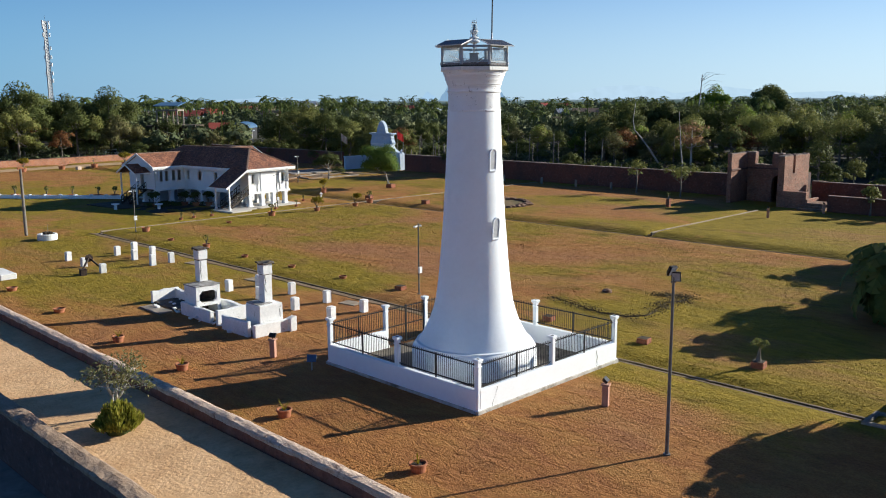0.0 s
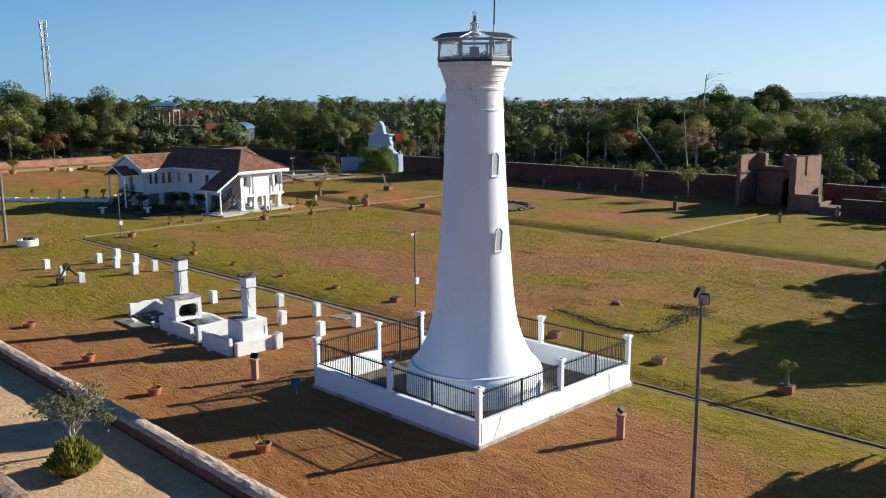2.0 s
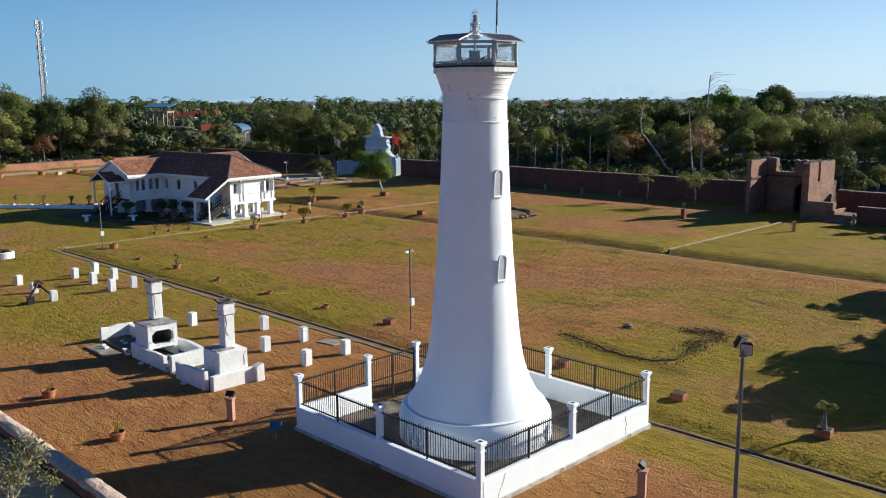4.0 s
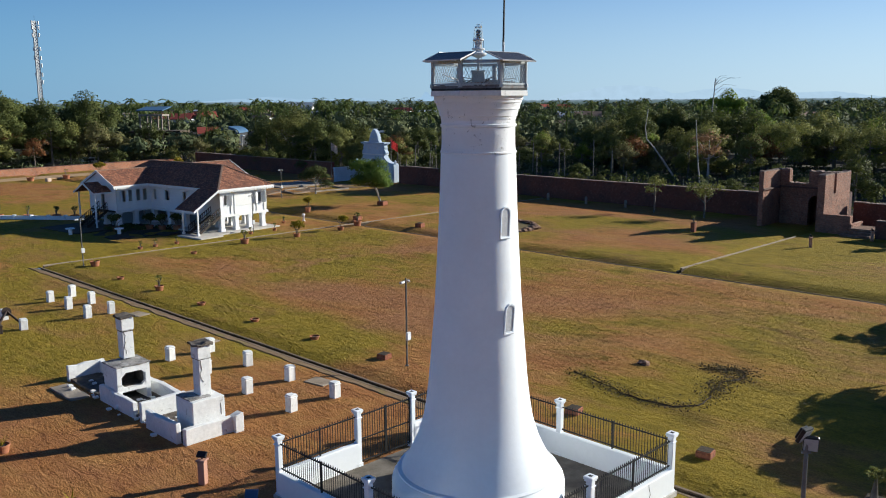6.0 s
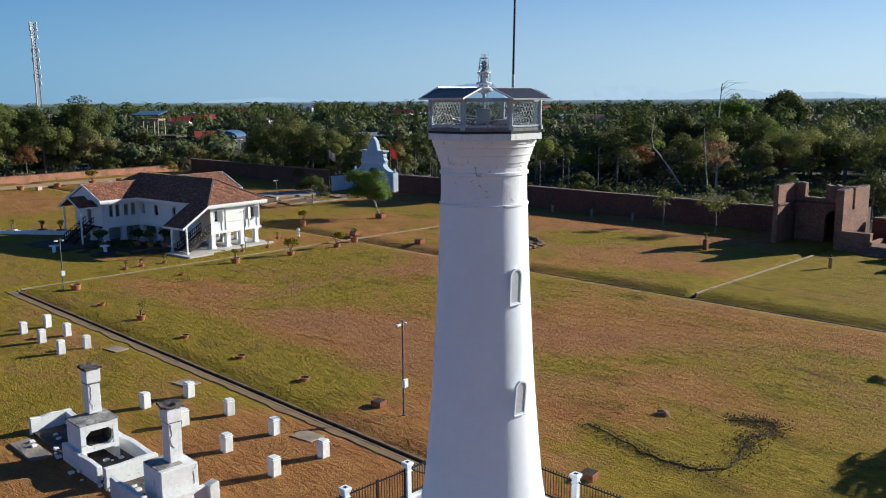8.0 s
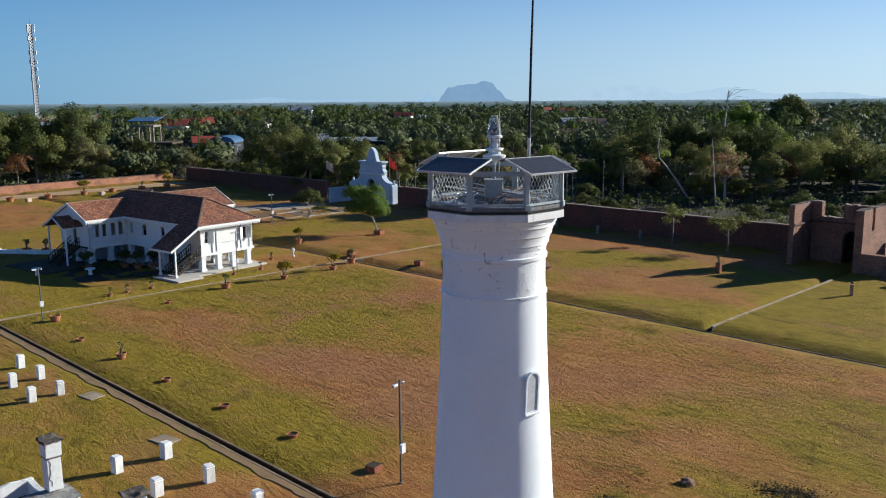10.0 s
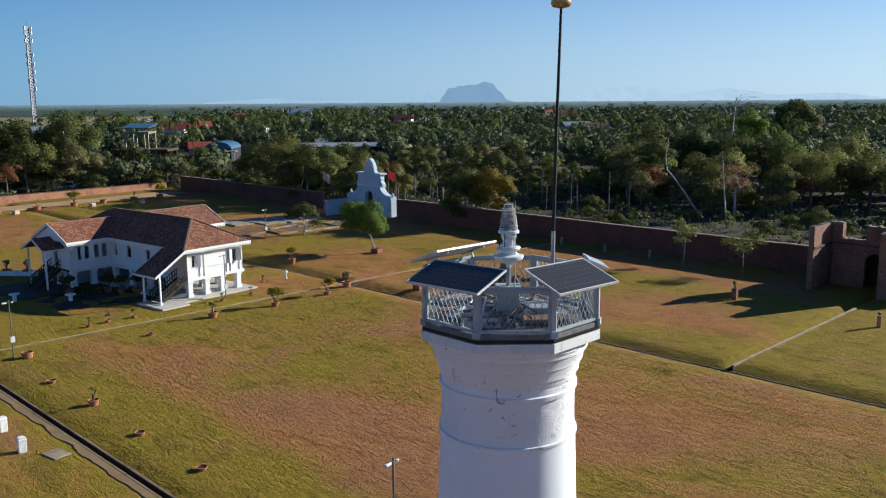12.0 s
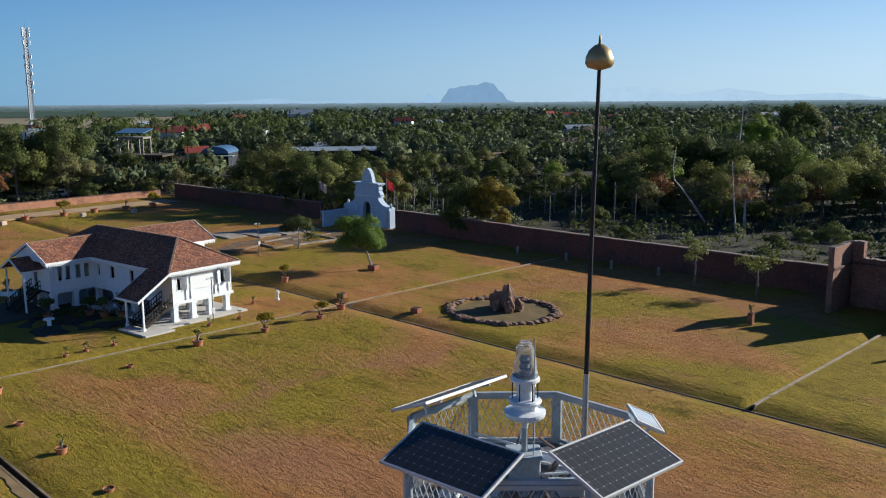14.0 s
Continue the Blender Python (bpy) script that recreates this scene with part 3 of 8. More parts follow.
# ---- the boundary walls at the back ----
def long_wall(name, m, length, top, thick, mat_body, label, step=6.0, cap=M_BRICK_DK):
    w = thing(name, label, "wall", m, kind="structure")
    part("wall_body", boxes((0, length, -thick / 2, thick / 2, -0.3, top - 0.12)), mat_body, w)
    bm = bmesh.new()
    x = 0.0
    while x < length:
        n = min(step, length - x)
        z = rng.uniform(-0.05, 0.03)
        box(bm, x, x + n - 0.02, -thick / 2 - 0.06, thick / 2 + 0.06, top - 0.12, top + z, bevel=0.03)
        x += n
    part("coping", bm, cap, w)
    return w


# brick coloured darker and redder for walls seen on their shaded face
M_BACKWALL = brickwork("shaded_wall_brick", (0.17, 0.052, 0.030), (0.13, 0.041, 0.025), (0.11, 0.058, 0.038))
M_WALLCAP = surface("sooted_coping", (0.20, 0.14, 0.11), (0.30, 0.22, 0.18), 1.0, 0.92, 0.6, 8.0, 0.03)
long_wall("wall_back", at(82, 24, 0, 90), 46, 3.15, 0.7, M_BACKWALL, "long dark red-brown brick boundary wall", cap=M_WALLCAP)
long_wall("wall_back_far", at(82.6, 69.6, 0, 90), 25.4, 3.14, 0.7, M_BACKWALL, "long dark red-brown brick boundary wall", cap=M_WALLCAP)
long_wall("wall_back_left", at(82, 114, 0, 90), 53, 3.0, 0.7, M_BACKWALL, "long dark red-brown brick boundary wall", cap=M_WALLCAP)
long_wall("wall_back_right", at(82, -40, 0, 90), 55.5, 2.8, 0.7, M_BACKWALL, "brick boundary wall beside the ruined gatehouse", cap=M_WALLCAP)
long_wall("wall_left", at(-60, 158, 0, 5.5), 141, 1.5, 0.6, M_BRICK_ORANGE, "low sunlit orange brick wall along the fort's far edge")
whole("path_left", boxes((-60, 78, -9, -2.5, -0.2, 0.03)), surface("far_sandy_path", (0.40, 0.26, 0.14), (0.50, 0.34, 0.19), 0.5, 0.95, 0.5, 5.0, 0.04, stain=(0.26, 0.18, 0.09), stain_amt=0.3, stain_scale=0.4), "pale sandy path along the far wall", "path", at(0, 160, 0, 5.5), kind="structure")

# leaf litter outside the walls, coloured near-black for the shade under the wood
M_LITTER_SHADE = surface("leaf_litter", (0.022, 0.019, 0.010), (0.05, 0.042, 0.022), 0.15, 0.95, 0.6, 2.5, 0.1)
whole("wood_floor", boxes((82.5, 4400, -4400, 4400, -0.3, 0.05), (-160, 82.4, 176.5, 4400, -0.3, 0.05)), M_LITTER_SHADE, "leaf-littered ground with the trees' shade in its colour", "ground", FORT, kind="structure")


# tufts of grass that break the evenness of the nearer lawns
def grass_tufts(name, seed, n, u0, u1, v0, v1, size, keep):
    gen = np.random.default_rng(seed)
    u, v = gen.uniform(u0, u1, n), gen.uniform(v0, v1, n)
    ok = keep(u, v)
    u, v = u[ok], v[ok]
    k = len(u)
    z = np.array([ground_height(a, b) for a, b in zip(u, v)])
    ang, lean = gen.uniform(0, 6.283, k), gen.uniform(0.9, 1.35, k)
    s = size * gen.uniform(0.5, 1.35, k)
    side = np.stack([np.cos(ang), np.sin(ang), 0 * ang], 1) * s[:, None]
    up = np.stack([-np.sin(ang) * np.sin(lean), np.cos(ang) * np.sin(lean), np.cos(lean)], 1) * (s * 0.9)[:, None]
    c = np.stack([u, v, z - 0.01], 1)
    q = np.stack([c - side, c + side, c + side * 0.55 + up, c - side * 0.55 + up * 0.8], 1).reshape(-1, 3)
    me = bpy.data.meshes.new(name)
    me.from_pydata(q.tolist(), [], np.arange(4 * k).reshape(-1, 4).tolist())
    me.materials.append(M_LAWN)
    ob = new(name, me)
    ob.matrix_basis = FORT
    return tagged(ob, "short rough tufts of dry and green grass", "grass", kind="stuff")


def open_lawn(u, v):
    fence = (np.abs(u) < 5.6) & (np.abs(v) < 5.6)
    drains = (np.abs(u - 5.95) < 0.75) | (np.abs(u - 44.4) < 0.9) | (np.abs(v - 60.3) < 0.7) | ((np.abs(v - 17.05) < 0.6) & (u > 44))
    kitchen = (u > -6.7) & (u < -2.3) & (v > 11.5) & (v < 25.5)
    yard = (u > 17) & (v > 62.5)
    strip = (u > 4.4) & (u < 5.6) & (v > 2)
    return ~(fence | drains | kitchen | yard | strip)


def anywhere(u, v):
    return u > -1e9


# ranker grass hanging over the drains' farther edges
grass_tufts("drain_grass", 404, 7000, 6.36, 7.3, -16, 59.6, 0.05, anywhere)
grass_tufts("grass_tufts", 401, 50000, -14.1, 6, -16, 62, 0.05, open_lawn)
grass_tufts("grass_tufts", 402, 70000, 6, 44, -18, 60, 0.055, open_lawn)

# ---- the lighthouse ----
AX, AY = 1.29, 39.12
LH = Matrix.Translation((AX, AY, 0))
lighthouse = thing("lighthouse", "tall white limewashed masonry lighthouse with a flared foot", "lighthouse", LH)
SHAFT = [(3.22, 0.0), (3.20, 0.95), (3.16, 1.10), (3.06, 1.26), (2.98, 1.34), (2.98, 1.40), (2.84, 1.43), (2.80, 1.50), (2.59, 1.85), (2.385, 2.25), (2.235, 2.60), (2.105, 3.0), (1.995, 3.4), (1.885, 4.05), (1.805, 4.7),
         (1.73, 5.5), (1.64, 6.6), (1.555, 7.6), (1.49, 8.7), (1.43, 9.8), (1.375, 10.8), (1.335, 11.8), (1.295, 12.96)]
NECK = [(1.295, 12.961), (1.322, 12.97), (1.322, 13.02), (1.285, 13.03), (1.268, 13.30), (1.265, 13.84), (1.305, 13.86), (1.31, 13.94), (1.27, 13.96), (1.27, 14.08), (1.29, 14.12), (1.30, 14.20), (1.335, 14.22), (1.34, 14.29), (1.355, 14.34),
        (1.375, 14.42), (1.405, 14.44), (1.41, 14.50), (1.43, 14.56), (1.455, 14.64), (1.485, 14.66), (1.49, 14.74), (1.52, 14.76), (1.525, 14.95), (0.0, 14.95)]
m, nt, b = _mat("peeling_limewash")
v = _coords(nt)
chip = _noise(nt, v, 3.2, 9.0, 0.72, 0.8)
dirt = _noise(nt, v, 0.8, 6.0, 0.6)
col = _ramp(nt, dirt, [(0.3, (0.78, 0.79, 0.79)), (0.7, (0.86, 0.86, 0.86))])
col = _mix(nt, _ramp(nt, chip, [(0.60, (0.0,)), (0.65, (0.85,))]), col, (0.30, 0.29, 0.28))
nt.links.new(col, b.inputs["Base Color"])
b.inputs["Roughness"].default_value = 0.8
_bump(nt, b, chip, 0.8, 0.03)
M_PEEL = m
shaft = part("shaft", lathe(SHAFT, 96), M_WHITE, lighthouse, smooth=True)
neck = part("corbelled_neck", lathe(NECK, 96), M_PEEL, lighthouse, "moulded neck with peeling limewash", smooth=True)
for ob in (shaft, neck):
    ob.data.set_sharp_from_angle(angle=radians(22))


def niche(parent, ang, z0, r0, r1):
    """A blind arched window: a raised plaster frame, a recessed grey panel and a sill."""
    a = radians(ang)
    tip = math.atan2(r0 - r1, 1.05)
    m = Matrix.Translation((r0 * math.cos(a), r0 * math.sin(a), z0)) @ Matrix.Rotation(a + math.pi / 2, 4, "Z") @ Matrix.Rotation(tip, 4, "X")
    w, h = 0.17, 0.84

    def arch(k, hh, z):
        return [(-k, z), (k, z)] + [(k * math.cos(t), hh + k * math.sin(t)) for t in [math.pi * i / 10 for i in range(11)]]

    bm = bmesh.new()
    outer, inner = arch(w + 0.045, h, 0.0), arch(w, h, 0.05)
    n = len(outer)
    for y in (-0.032, 0.05):
        o = [bm.verts.new((x, y, z)) for x, z in outer]
        i_ = [bm.verts.new((x, y, z)) for x, z in inner]
        for i in range(n):
            j = (i + 1) % n
            f = (o[i], o[j], i_[j], i_[i])
            bm.faces.new(f if y < 0 else f[::-1])
        if y < 0:
            fo, fi = o, i_
    for i in range(n):
        j = (i + 1) % n
        bm.faces.new((o[i], o[j], fo[j], fo[i]))
        bm.faces.new((fi[i], fi[j], i_[j], i_[i]))
    wnd = part("window", bm, M_WHITE, parent, "small blind arched window", m)
    part("panel", prism(bmesh.new(), inner, -0.012, 0.03), M_NICHE, wnd)
    part("sill", boxes((-w - 0.06, w + 0.06, -0.06, 0.05, -0.04, 0.012), bevel=0.01), M_WHITE, wnd)


M_NICHE = surface("grey_plaster", (0.56, 0.57, 0.58), (0.64, 0.65, 0.66), 3.0, 0.85, 0.4, 12.0, 0.02)
niche(lighthouse, -53.0, 10.14, 1.41, 1.36)
niche(lighthouse, -52.5, 6.82, 1.625, 1.53)

# lantern platform: an eight-sided deck with a bent plate fascia
OCT = [radians(22.5 + 45 * k) for k in range(8)]


def oct_pts(r, z):
    return [(r * math.cos(a), r * math.sin(a), z) for a in OCT]


def oct_prism(bm, r, z0, z1, r1=None):
    a = [bm.verts.new(p) for p in oct_pts(r, z0)]
    b = [bm.verts.new(p) for p in oct_pts(r1 or r, z1)]
    bm.faces.new(a[::-1])
    bm.faces.new(b)
    for i in range(8):
        j = (i + 1) % 8
        bm.faces.new((a[i], a[j], b[j], b[i]))
    return bm


M_DECK = surface("rust_streaked_steel", (0.10, 0.105, 0.11), (0.24, 0.245, 0.25), 4.0, 0.6, 0.4, 18.0, 0.01, stain=(0.10, 0.06, 0.04), stain_amt=0.25, stain_scale=4.0)
part("deck", oct_prism(bmesh.new(), 1.745, 14.69, 14.86), M_WHITE_OLD, lighthouse, "white-painted weathered deck slab")
bm = oct_prism(bmesh.new(), 1.73, 14.875, 14.93)
part("deck_gutter", bm, M_BLACK, lighthouse, "black tarred strip")
part("cage_kerb", oct_prism(bmesh.new(), 1.73, 14.935, 15.02), M_DECK, lighthouse)
CAGE_R, CAGE_Z0, CAGE_Z1 = 1.68, 15.02, 15.79
post0 = None
for a in OCT:
    m = Matrix.Rotation(a, 4, "Z") @ Matrix.Translation((CAGE_R, 0, 0))
    if post0 is None:
        bm = boxes((-0.04, 0.04, -0.05, 0.05, CAGE_Z0 - 0.05, CAGE_Z1 + 0.02), bevel=0.01)
        box(bm, -0.02, 0.07, -0.065, 0.065, CAGE_Z0 - 0.06, CAGE_Z0 + 0.06)
        post0 = part("cage_post", bm, M_GREYPAINT, lighthouse, m=m)
    else:
        again(post0, m)


def cage_panel(k):
    """One side of the lantern cage: a framed sheet of expanded diamond mesh."""
    p, q = Vector(oct_pts(CAGE_R, 0)[k]), Vector(oct_pts(CAGE_R, 0)[(k + 1) % 8])
    mid, along = (p + q) / 2, (q - p)
    half = along.length / 2 - 0.06
    m = Matrix.Translation(mid) @ Matrix.Rotation(math.atan2(along.y, along.x), 4, "Z")
    bm = bmesh.new()
    for z in (CAGE_Z0 + 0.05, CAGE_Z1 - 0.03):
        bar(bm, (-half - 0.03, 0, z), (half + 0.03, 0, z), 0.05, 0.055)
    for x in (-half, half):
        bar(bm, (x, 0, CAGE_Z0 + 0.03), (x, 0, CAGE_Z1 - 0.03), 0.04, 0.04)
    fr = part("cage_panel", bm, M_GREYPAINT, lighthouse, "framed steel mesh screen", m)
    bm = bmesh.new()
    z0, z1 = CAGE_Z0 + 0.06, CAGE_Z1 - 0.04
    h = z1 - z0
    run = h * 0.52
    x = -half - run
    while x < half:
        for s in (1, -1):
            xa, xb = (x, x + run) if s > 0 else (x + run, x)
            ta, tb = 0.0, 1.0
            lo, hi = min(xa, xb), max(xa, xb)
            if xa < xb:
                ta = max(0.0, (-half - xa) / run)
                tb = min(1.0, (half - xa) / run)
            else:
                ta = max(0.0, (xa - half) / run)
                tb = min(1.0, (xa + half) / run)
            if tb - ta > 0.03:
                a = (xa + (xb - xa) * ta, 0.004 * s, z0 + h * ta)
                b = (xa + (xb - xa) * tb, 0.004 * s, z0 + h * tb)
                bar(bm, a, b, 0.009, 0.008)
        x += 0.115
    part("mesh_screen", bm, M_GREYPAINT, fr)


for k in range(8):
    cage_panel(k)
M_STEELOLD = surface("stained_steel", (0.10, 0.10, 0.10), (0.26, 0.25, 0.24), 6.0, 0.7, 0.3, 20.0, 0.01)
# rusted roof joists and beams inside the cage
for k in range(8):
    p, q = oct_pts(1.66, 15.815)[k], oct_pts(1.66, 15.815)[(k + 1) % 8]
    part("top_rail", bar(bmesh.new(), p, q, 0.05, 0.05), M_GREYPAINT, lighthouse)
floor_bits = boxes((-1.15, 1.1, -0.35, 0.3, 15.025, 15.06), (-0.9, -0.2, -1.1, -0.5, 15.025, 15.05), (0.15, 0.95, 0.4, 1.1, 15.025, 15.05))
part("floor_plate", floor_bits, M_ALU, lighthouse, "pale metal floor plates")
part("equipment_box", boxes((-0.22, 0.2, -0.2, 0.22, 15.03, 15.5), (-0.25, 0.23, -0.23, 0.25, 15.5, 15.54), bevel=0.015), M_GREYPAINT, lighthouse, "grey battery cabinet")
part("equipment_box", boxes((0.3, 0.75, -0.5, -0.1, 15.03, 15.22), bevel=0.015), M_GREYPAINT, lighthouse)
part("access_hatch", boxes((0.2, 1.0, -0.95, -0.45, 15.03, 15.12), bevel=0.02), M_RUST, lighthouse, "rusty hatch cover")
for i in range(16):
    a = rng.uniform(0, 6.28)
    b = a + rng.uniform(1.5, 3.5)
    bm = bmesh.new()
    bar(bm, (1.3 * math.cos(a), 1.3 * math.sin(a), 15.05 + rng.uniform(0, 0.1)), (1.25 * math.cos(b), 1.25 * math.sin(b), 15.07 + rng.uniform(0, 0.4)), 0.03, 0.03)
    part("loose_strut", bm, (M_WHITEPLASTIC, M_STEELOLD, M_RUST)[i % 3], lighthouse, "old strut lying in the cage")
for i in range(26):
    a, r_, s_ = rng.uniform(0, 6.28), rng.uniform(0.35, 1.35), rng.uniform(0.05, 0.14)
    part("debris", worn(boxes((-s_, s_, -s_ * 0.6, s_ * 0.6, 0, s_ * 0.7), bevel=s_ * 0.2), 0.02, 0, i * 1.0, 6.0), (M_STEELOLD, M_WHITEPLASTIC, M_RUST, M_DECK)[i % 4], lighthouse, m=Matrix.Translation((r_ * math.cos(a), r_ * math.sin(a), 15.025)) @ Matrix.Rotation(a * 3, 4, "Z"))
# the lamp on its mast
part("mast", lathe([(0.09, 15.02), (0.042, 15.06), (0.042, 16.06)], 16), M_GREYPAINT, lighthouse, smooth=False)
lamp = part("beacon", lathe([(0.045, 15.98), (0.055, 16.05), (0.12, 16.09), (0.22, 16.12), (0.265, 16.15), (0.28, 16.19), (0.28, 16.22), (0.20, 16.235), (0.15, 16.26), (0.14, 16.31), (0.21, 16.325), (0.225, 16.36), (0.21, 16.385),
                             (0.12, 16.40), (0.11, 16.50), (0.14, 16.56), (0.14, 16.62), (0.195, 16.64), (0.195, 16.68), (0.15, 16.70)], 28), M_WHITEPLASTIC, lighthouse, "white beacon base with flanges")
m, nt, b = _mat("clear_acrylic")
b.inputs["Base Color"].default_value = (0.92, 0.96, 0.97, 1)
b.inputs["Roughness"].default_value = 0.08
b.inputs["Transmission Weight"].default_value = 0.8
b.inputs["IOR"].default_value = 1.10
M_ACRYL = m
part("lens_dome", lathe([(0.17, 16.70), (0.165, 16.76), (0.125, 17.05), (0.115, 17.07), (0.125, 17.075), (0.125, 17.095), (0.085, 17.10), (0.085, 17.17), (0.0, 17.17)], 24), M_ACRYL, lamp, "clear acrylic lens")
part("lens_core", lathe([(0.07, 16.70), (0.07, 16.76), (0.05, 16.78), (0.08, 16.83), (0.05, 16.88), (0.08, 16.93), (0.05, 16.98), (0.0, 17.0)], 16), M_STEELOLD, lamp)
for i in range(6):
    a = math.pi / 3 * i
    part("strut", bar(bmesh.new(), (0.17 * math.cos(a), 0.17 * math.sin(a), 16.37), (0.17 * math.cos(a), 0.17 * math.sin(a), 16.64), 0.014), M_BLACK, lamp)
part("whip_rod", tube(bmesh.new(), [(0.11, -0.12, 15.1), (0.11, -0.12, 16.6), (0.11, -0.12, 17.34)], [0.012, 0.010, 0.004], 6), M_GREYPAINT, lighthouse, "thin whip aerial")
# the tall rod with a gilded cap
rod = part("lightning_rod", tube(bmesh.new(), [(0.87, 0.35, 16.65), (0.90, 0.35, 18.6), (0.95, 0.35, 20.78)], [0.035, 0.032, 0.026], 10), M_IRON, lighthouse, "tall dark lightning rod")
part("rod_foot", tube(bmesh.new(), [(0.855, 0.35, 15.02), (0.87, 0.35, 16.7)], [0.045, 0.042], 10), M_STEEL, rod, "grey lower tube")
part("rod_cap", lathe([(0.0, 20.76), (0.15, 20.80), (0.185, 20.85), (0.18, 20.93), (0.14, 21.02), (0.07, 21.08), (0.02, 21.10), (0.012, 21.2), (0, 21.22)], 24, cx=0.95, cy=0.35), M_BRASS, rod, "gilded dome cap", smooth=True)

# solar panels round the lantern
m, nt, b = _mat("solar_cells")
tc = nt.nodes.new("ShaderNodeTexCoord")
sep = nt.nodes.new("ShaderNodeSeparateXYZ")
nt.links.new(tc.outputs["Object"], sep.inputs[0])


def cell_math(op, x, y, z=None):
    n = nt.nodes.new("ShaderNodeMath")
    n.operation = op
    for i, q in enumerate((x, y, z)):
        if q is None:
            continue
        if isinstance(q, (int, float)):
            n.inputs[i].default_value = q
        else:
            nt.links.new(q, n.inputs[i])
    return n.outputs[0]


# square cells of 0.13 x 0.12 m with clipped corners, pale seams and two thin bus bars each
du = cell_math("PINGPONG", cell_math("ADD", sep.outputs["X"], 0.025), 0.065)
dv = cell_math("PINGPONG", sep.outputs["Y"], 0.059)
bus = cell_math("PINGPONG", cell_math("ADD", sep.outputs["Y"], 0.0197), 0.0197)
dots = cell_math("LESS_THAN", cell_math("ADD", du, dv), 0.011)
seam = cell_math("LESS_THAN", cell_math("MINIMUM", du, dv), 0.0024)
wire = cell_math("LESS_THAN", bus, 0.0011)
cells = _mix(nt, wire, (0.034, 0.032, 0.031), (0.14, 0.14, 0.135))
cells = _mix(nt, seam, cells, (0.12, 0.12, 0.12))
cells = _mix(nt, dots, cells, (0.42, 0.41, 0.39))
nt.links.new(cells, b.inputs["Base Color"])
b.inputs["Roughness"].default_value = 0.38
b.inputs["Specular IOR Level"].default_value = 0.42
M_PANELFRAME = surface("panel_frame_metal", (0.60, 0.59, 0.57), (0.74, 0.73, 0.71), 5.0, 0.5, 0.05, 40.0, 0.002, metal=0.15, stain=(0.30, 0.27, 0.23), stain_amt=0.05, stain_scale=6.0)
M_SOLAR = m


def solar_panel(ang, length=1.66, width=0.98, r_out=1.97, z_out=15.93, tilt=17.0, mat=M_SOLAR):
    a = radians(ang)
    m = Matrix.Rotation(a, 4, "Z") @ Matrix.Translation((r_out, 0, z_out)) @ Matrix.Rotation(radians(tilt), 4, "Y")
    bm = bmesh.new()
    box(bm, -width, 0, -length / 2, length / 2, 0, 0.03)
    pn = part("solar_panel", bm, M_PANELFRAME, lighthouse, "dark solar panel in an aluminium frame", m)
    part("cell_sheet", boxes((-width + 0.025, -0.025, -length / 2 + 0.025, length / 2 - 0.025, 0.03, 0.034)), mat, pn)
    bm = bmesh.new()
    for x0, x1 in ((-width, -width + 0.025), (-0.025, 0)):
        box(bm, x0, x1, -length / 2, length / 2, 0.03, 0.042)
    for y0, y1 in ((-length / 2, -length / 2 + 0.025), (length / 2 - 0.025, length / 2)):
        box(bm, -width + 0.025, -0.025, y0, y1, 0.03, 0.042)
    part("panel_frame", bm, M_PANELFRAME, pn)
    for y in (-0.3 * length, 0.3 * length):
        bm = bmesh.new()
        bar(bm, (-0.45 * width, y, 0.0), (-0.45 * width, y, -0.16), 0.035)
        bar(bm, (-0.92 * width, y, -0.02), (-0.1 * width, y, -0.02), 0.035)
        part("bracket", bm, M_GREYPAINT, pn)
    return pn


solar_panel(-130.5, 1.60, 0.85, 1.945, 15.80, 19.5)
solar_panel(-49.0, 1.55, 0.88, 1.94, 15.775, 20.5)
solar_panel(134.4, 1.66, 0.785, 1.77, 15.85, 22.0)
# this panel's pale tin face stands in for sky reflected in its cells
solar_panel(0.7, 0.64, 0.40, 1.79, 15.88, 25.0, M_TINROOF)

# the old tower leans a little: each part follows the lean at its height
LEAN_Y = -0.32
for ob in (shaft, neck):
    for v in ob.data.vertices:
        v.co.y += LEAN_Y * v.co.z / 15.0
RISE = {"beacon": 0.09, "whip_rod": 0.0, "lightning_rod": 0.0, "mast": 0.09}
for ob in lighthouse.children:
    nm = ob.name.split(".")[0]
    if nm == "window":
        ob.matrix_basis = Matrix.Translation((0, LEAN_Y * ob.matrix_basis.translation.z / 15.0, 0)) @ ob.matrix_basis
    elif nm not in ("shaft", "corbelled_neck"):
        ob.matrix_basis = Matrix.Translation((0, LEAN_Y, RISE.get(nm, 0.19))) @ ob.matrix_basis

# ---- the enclosure round the lighthouse ----
H = 5.2
fence = thing("lighthouse_fence", "white plinth wall and posts with black iron railings", "fence", FORT)
# plinth walls; the side towards +v has a gate between its middle posts
WALL_TOP = 1.06
def plinth(x0, x1, y0, y1, label=""):
    bm = boxes((x0, x1, y0, y1, -0.15, WALL_TOP), bevel=0.03)
    worn(bm, 0.006, 0, 1.0, 0.8)
    return part("plinth_wall", bm, M_WHITE, fence, label)


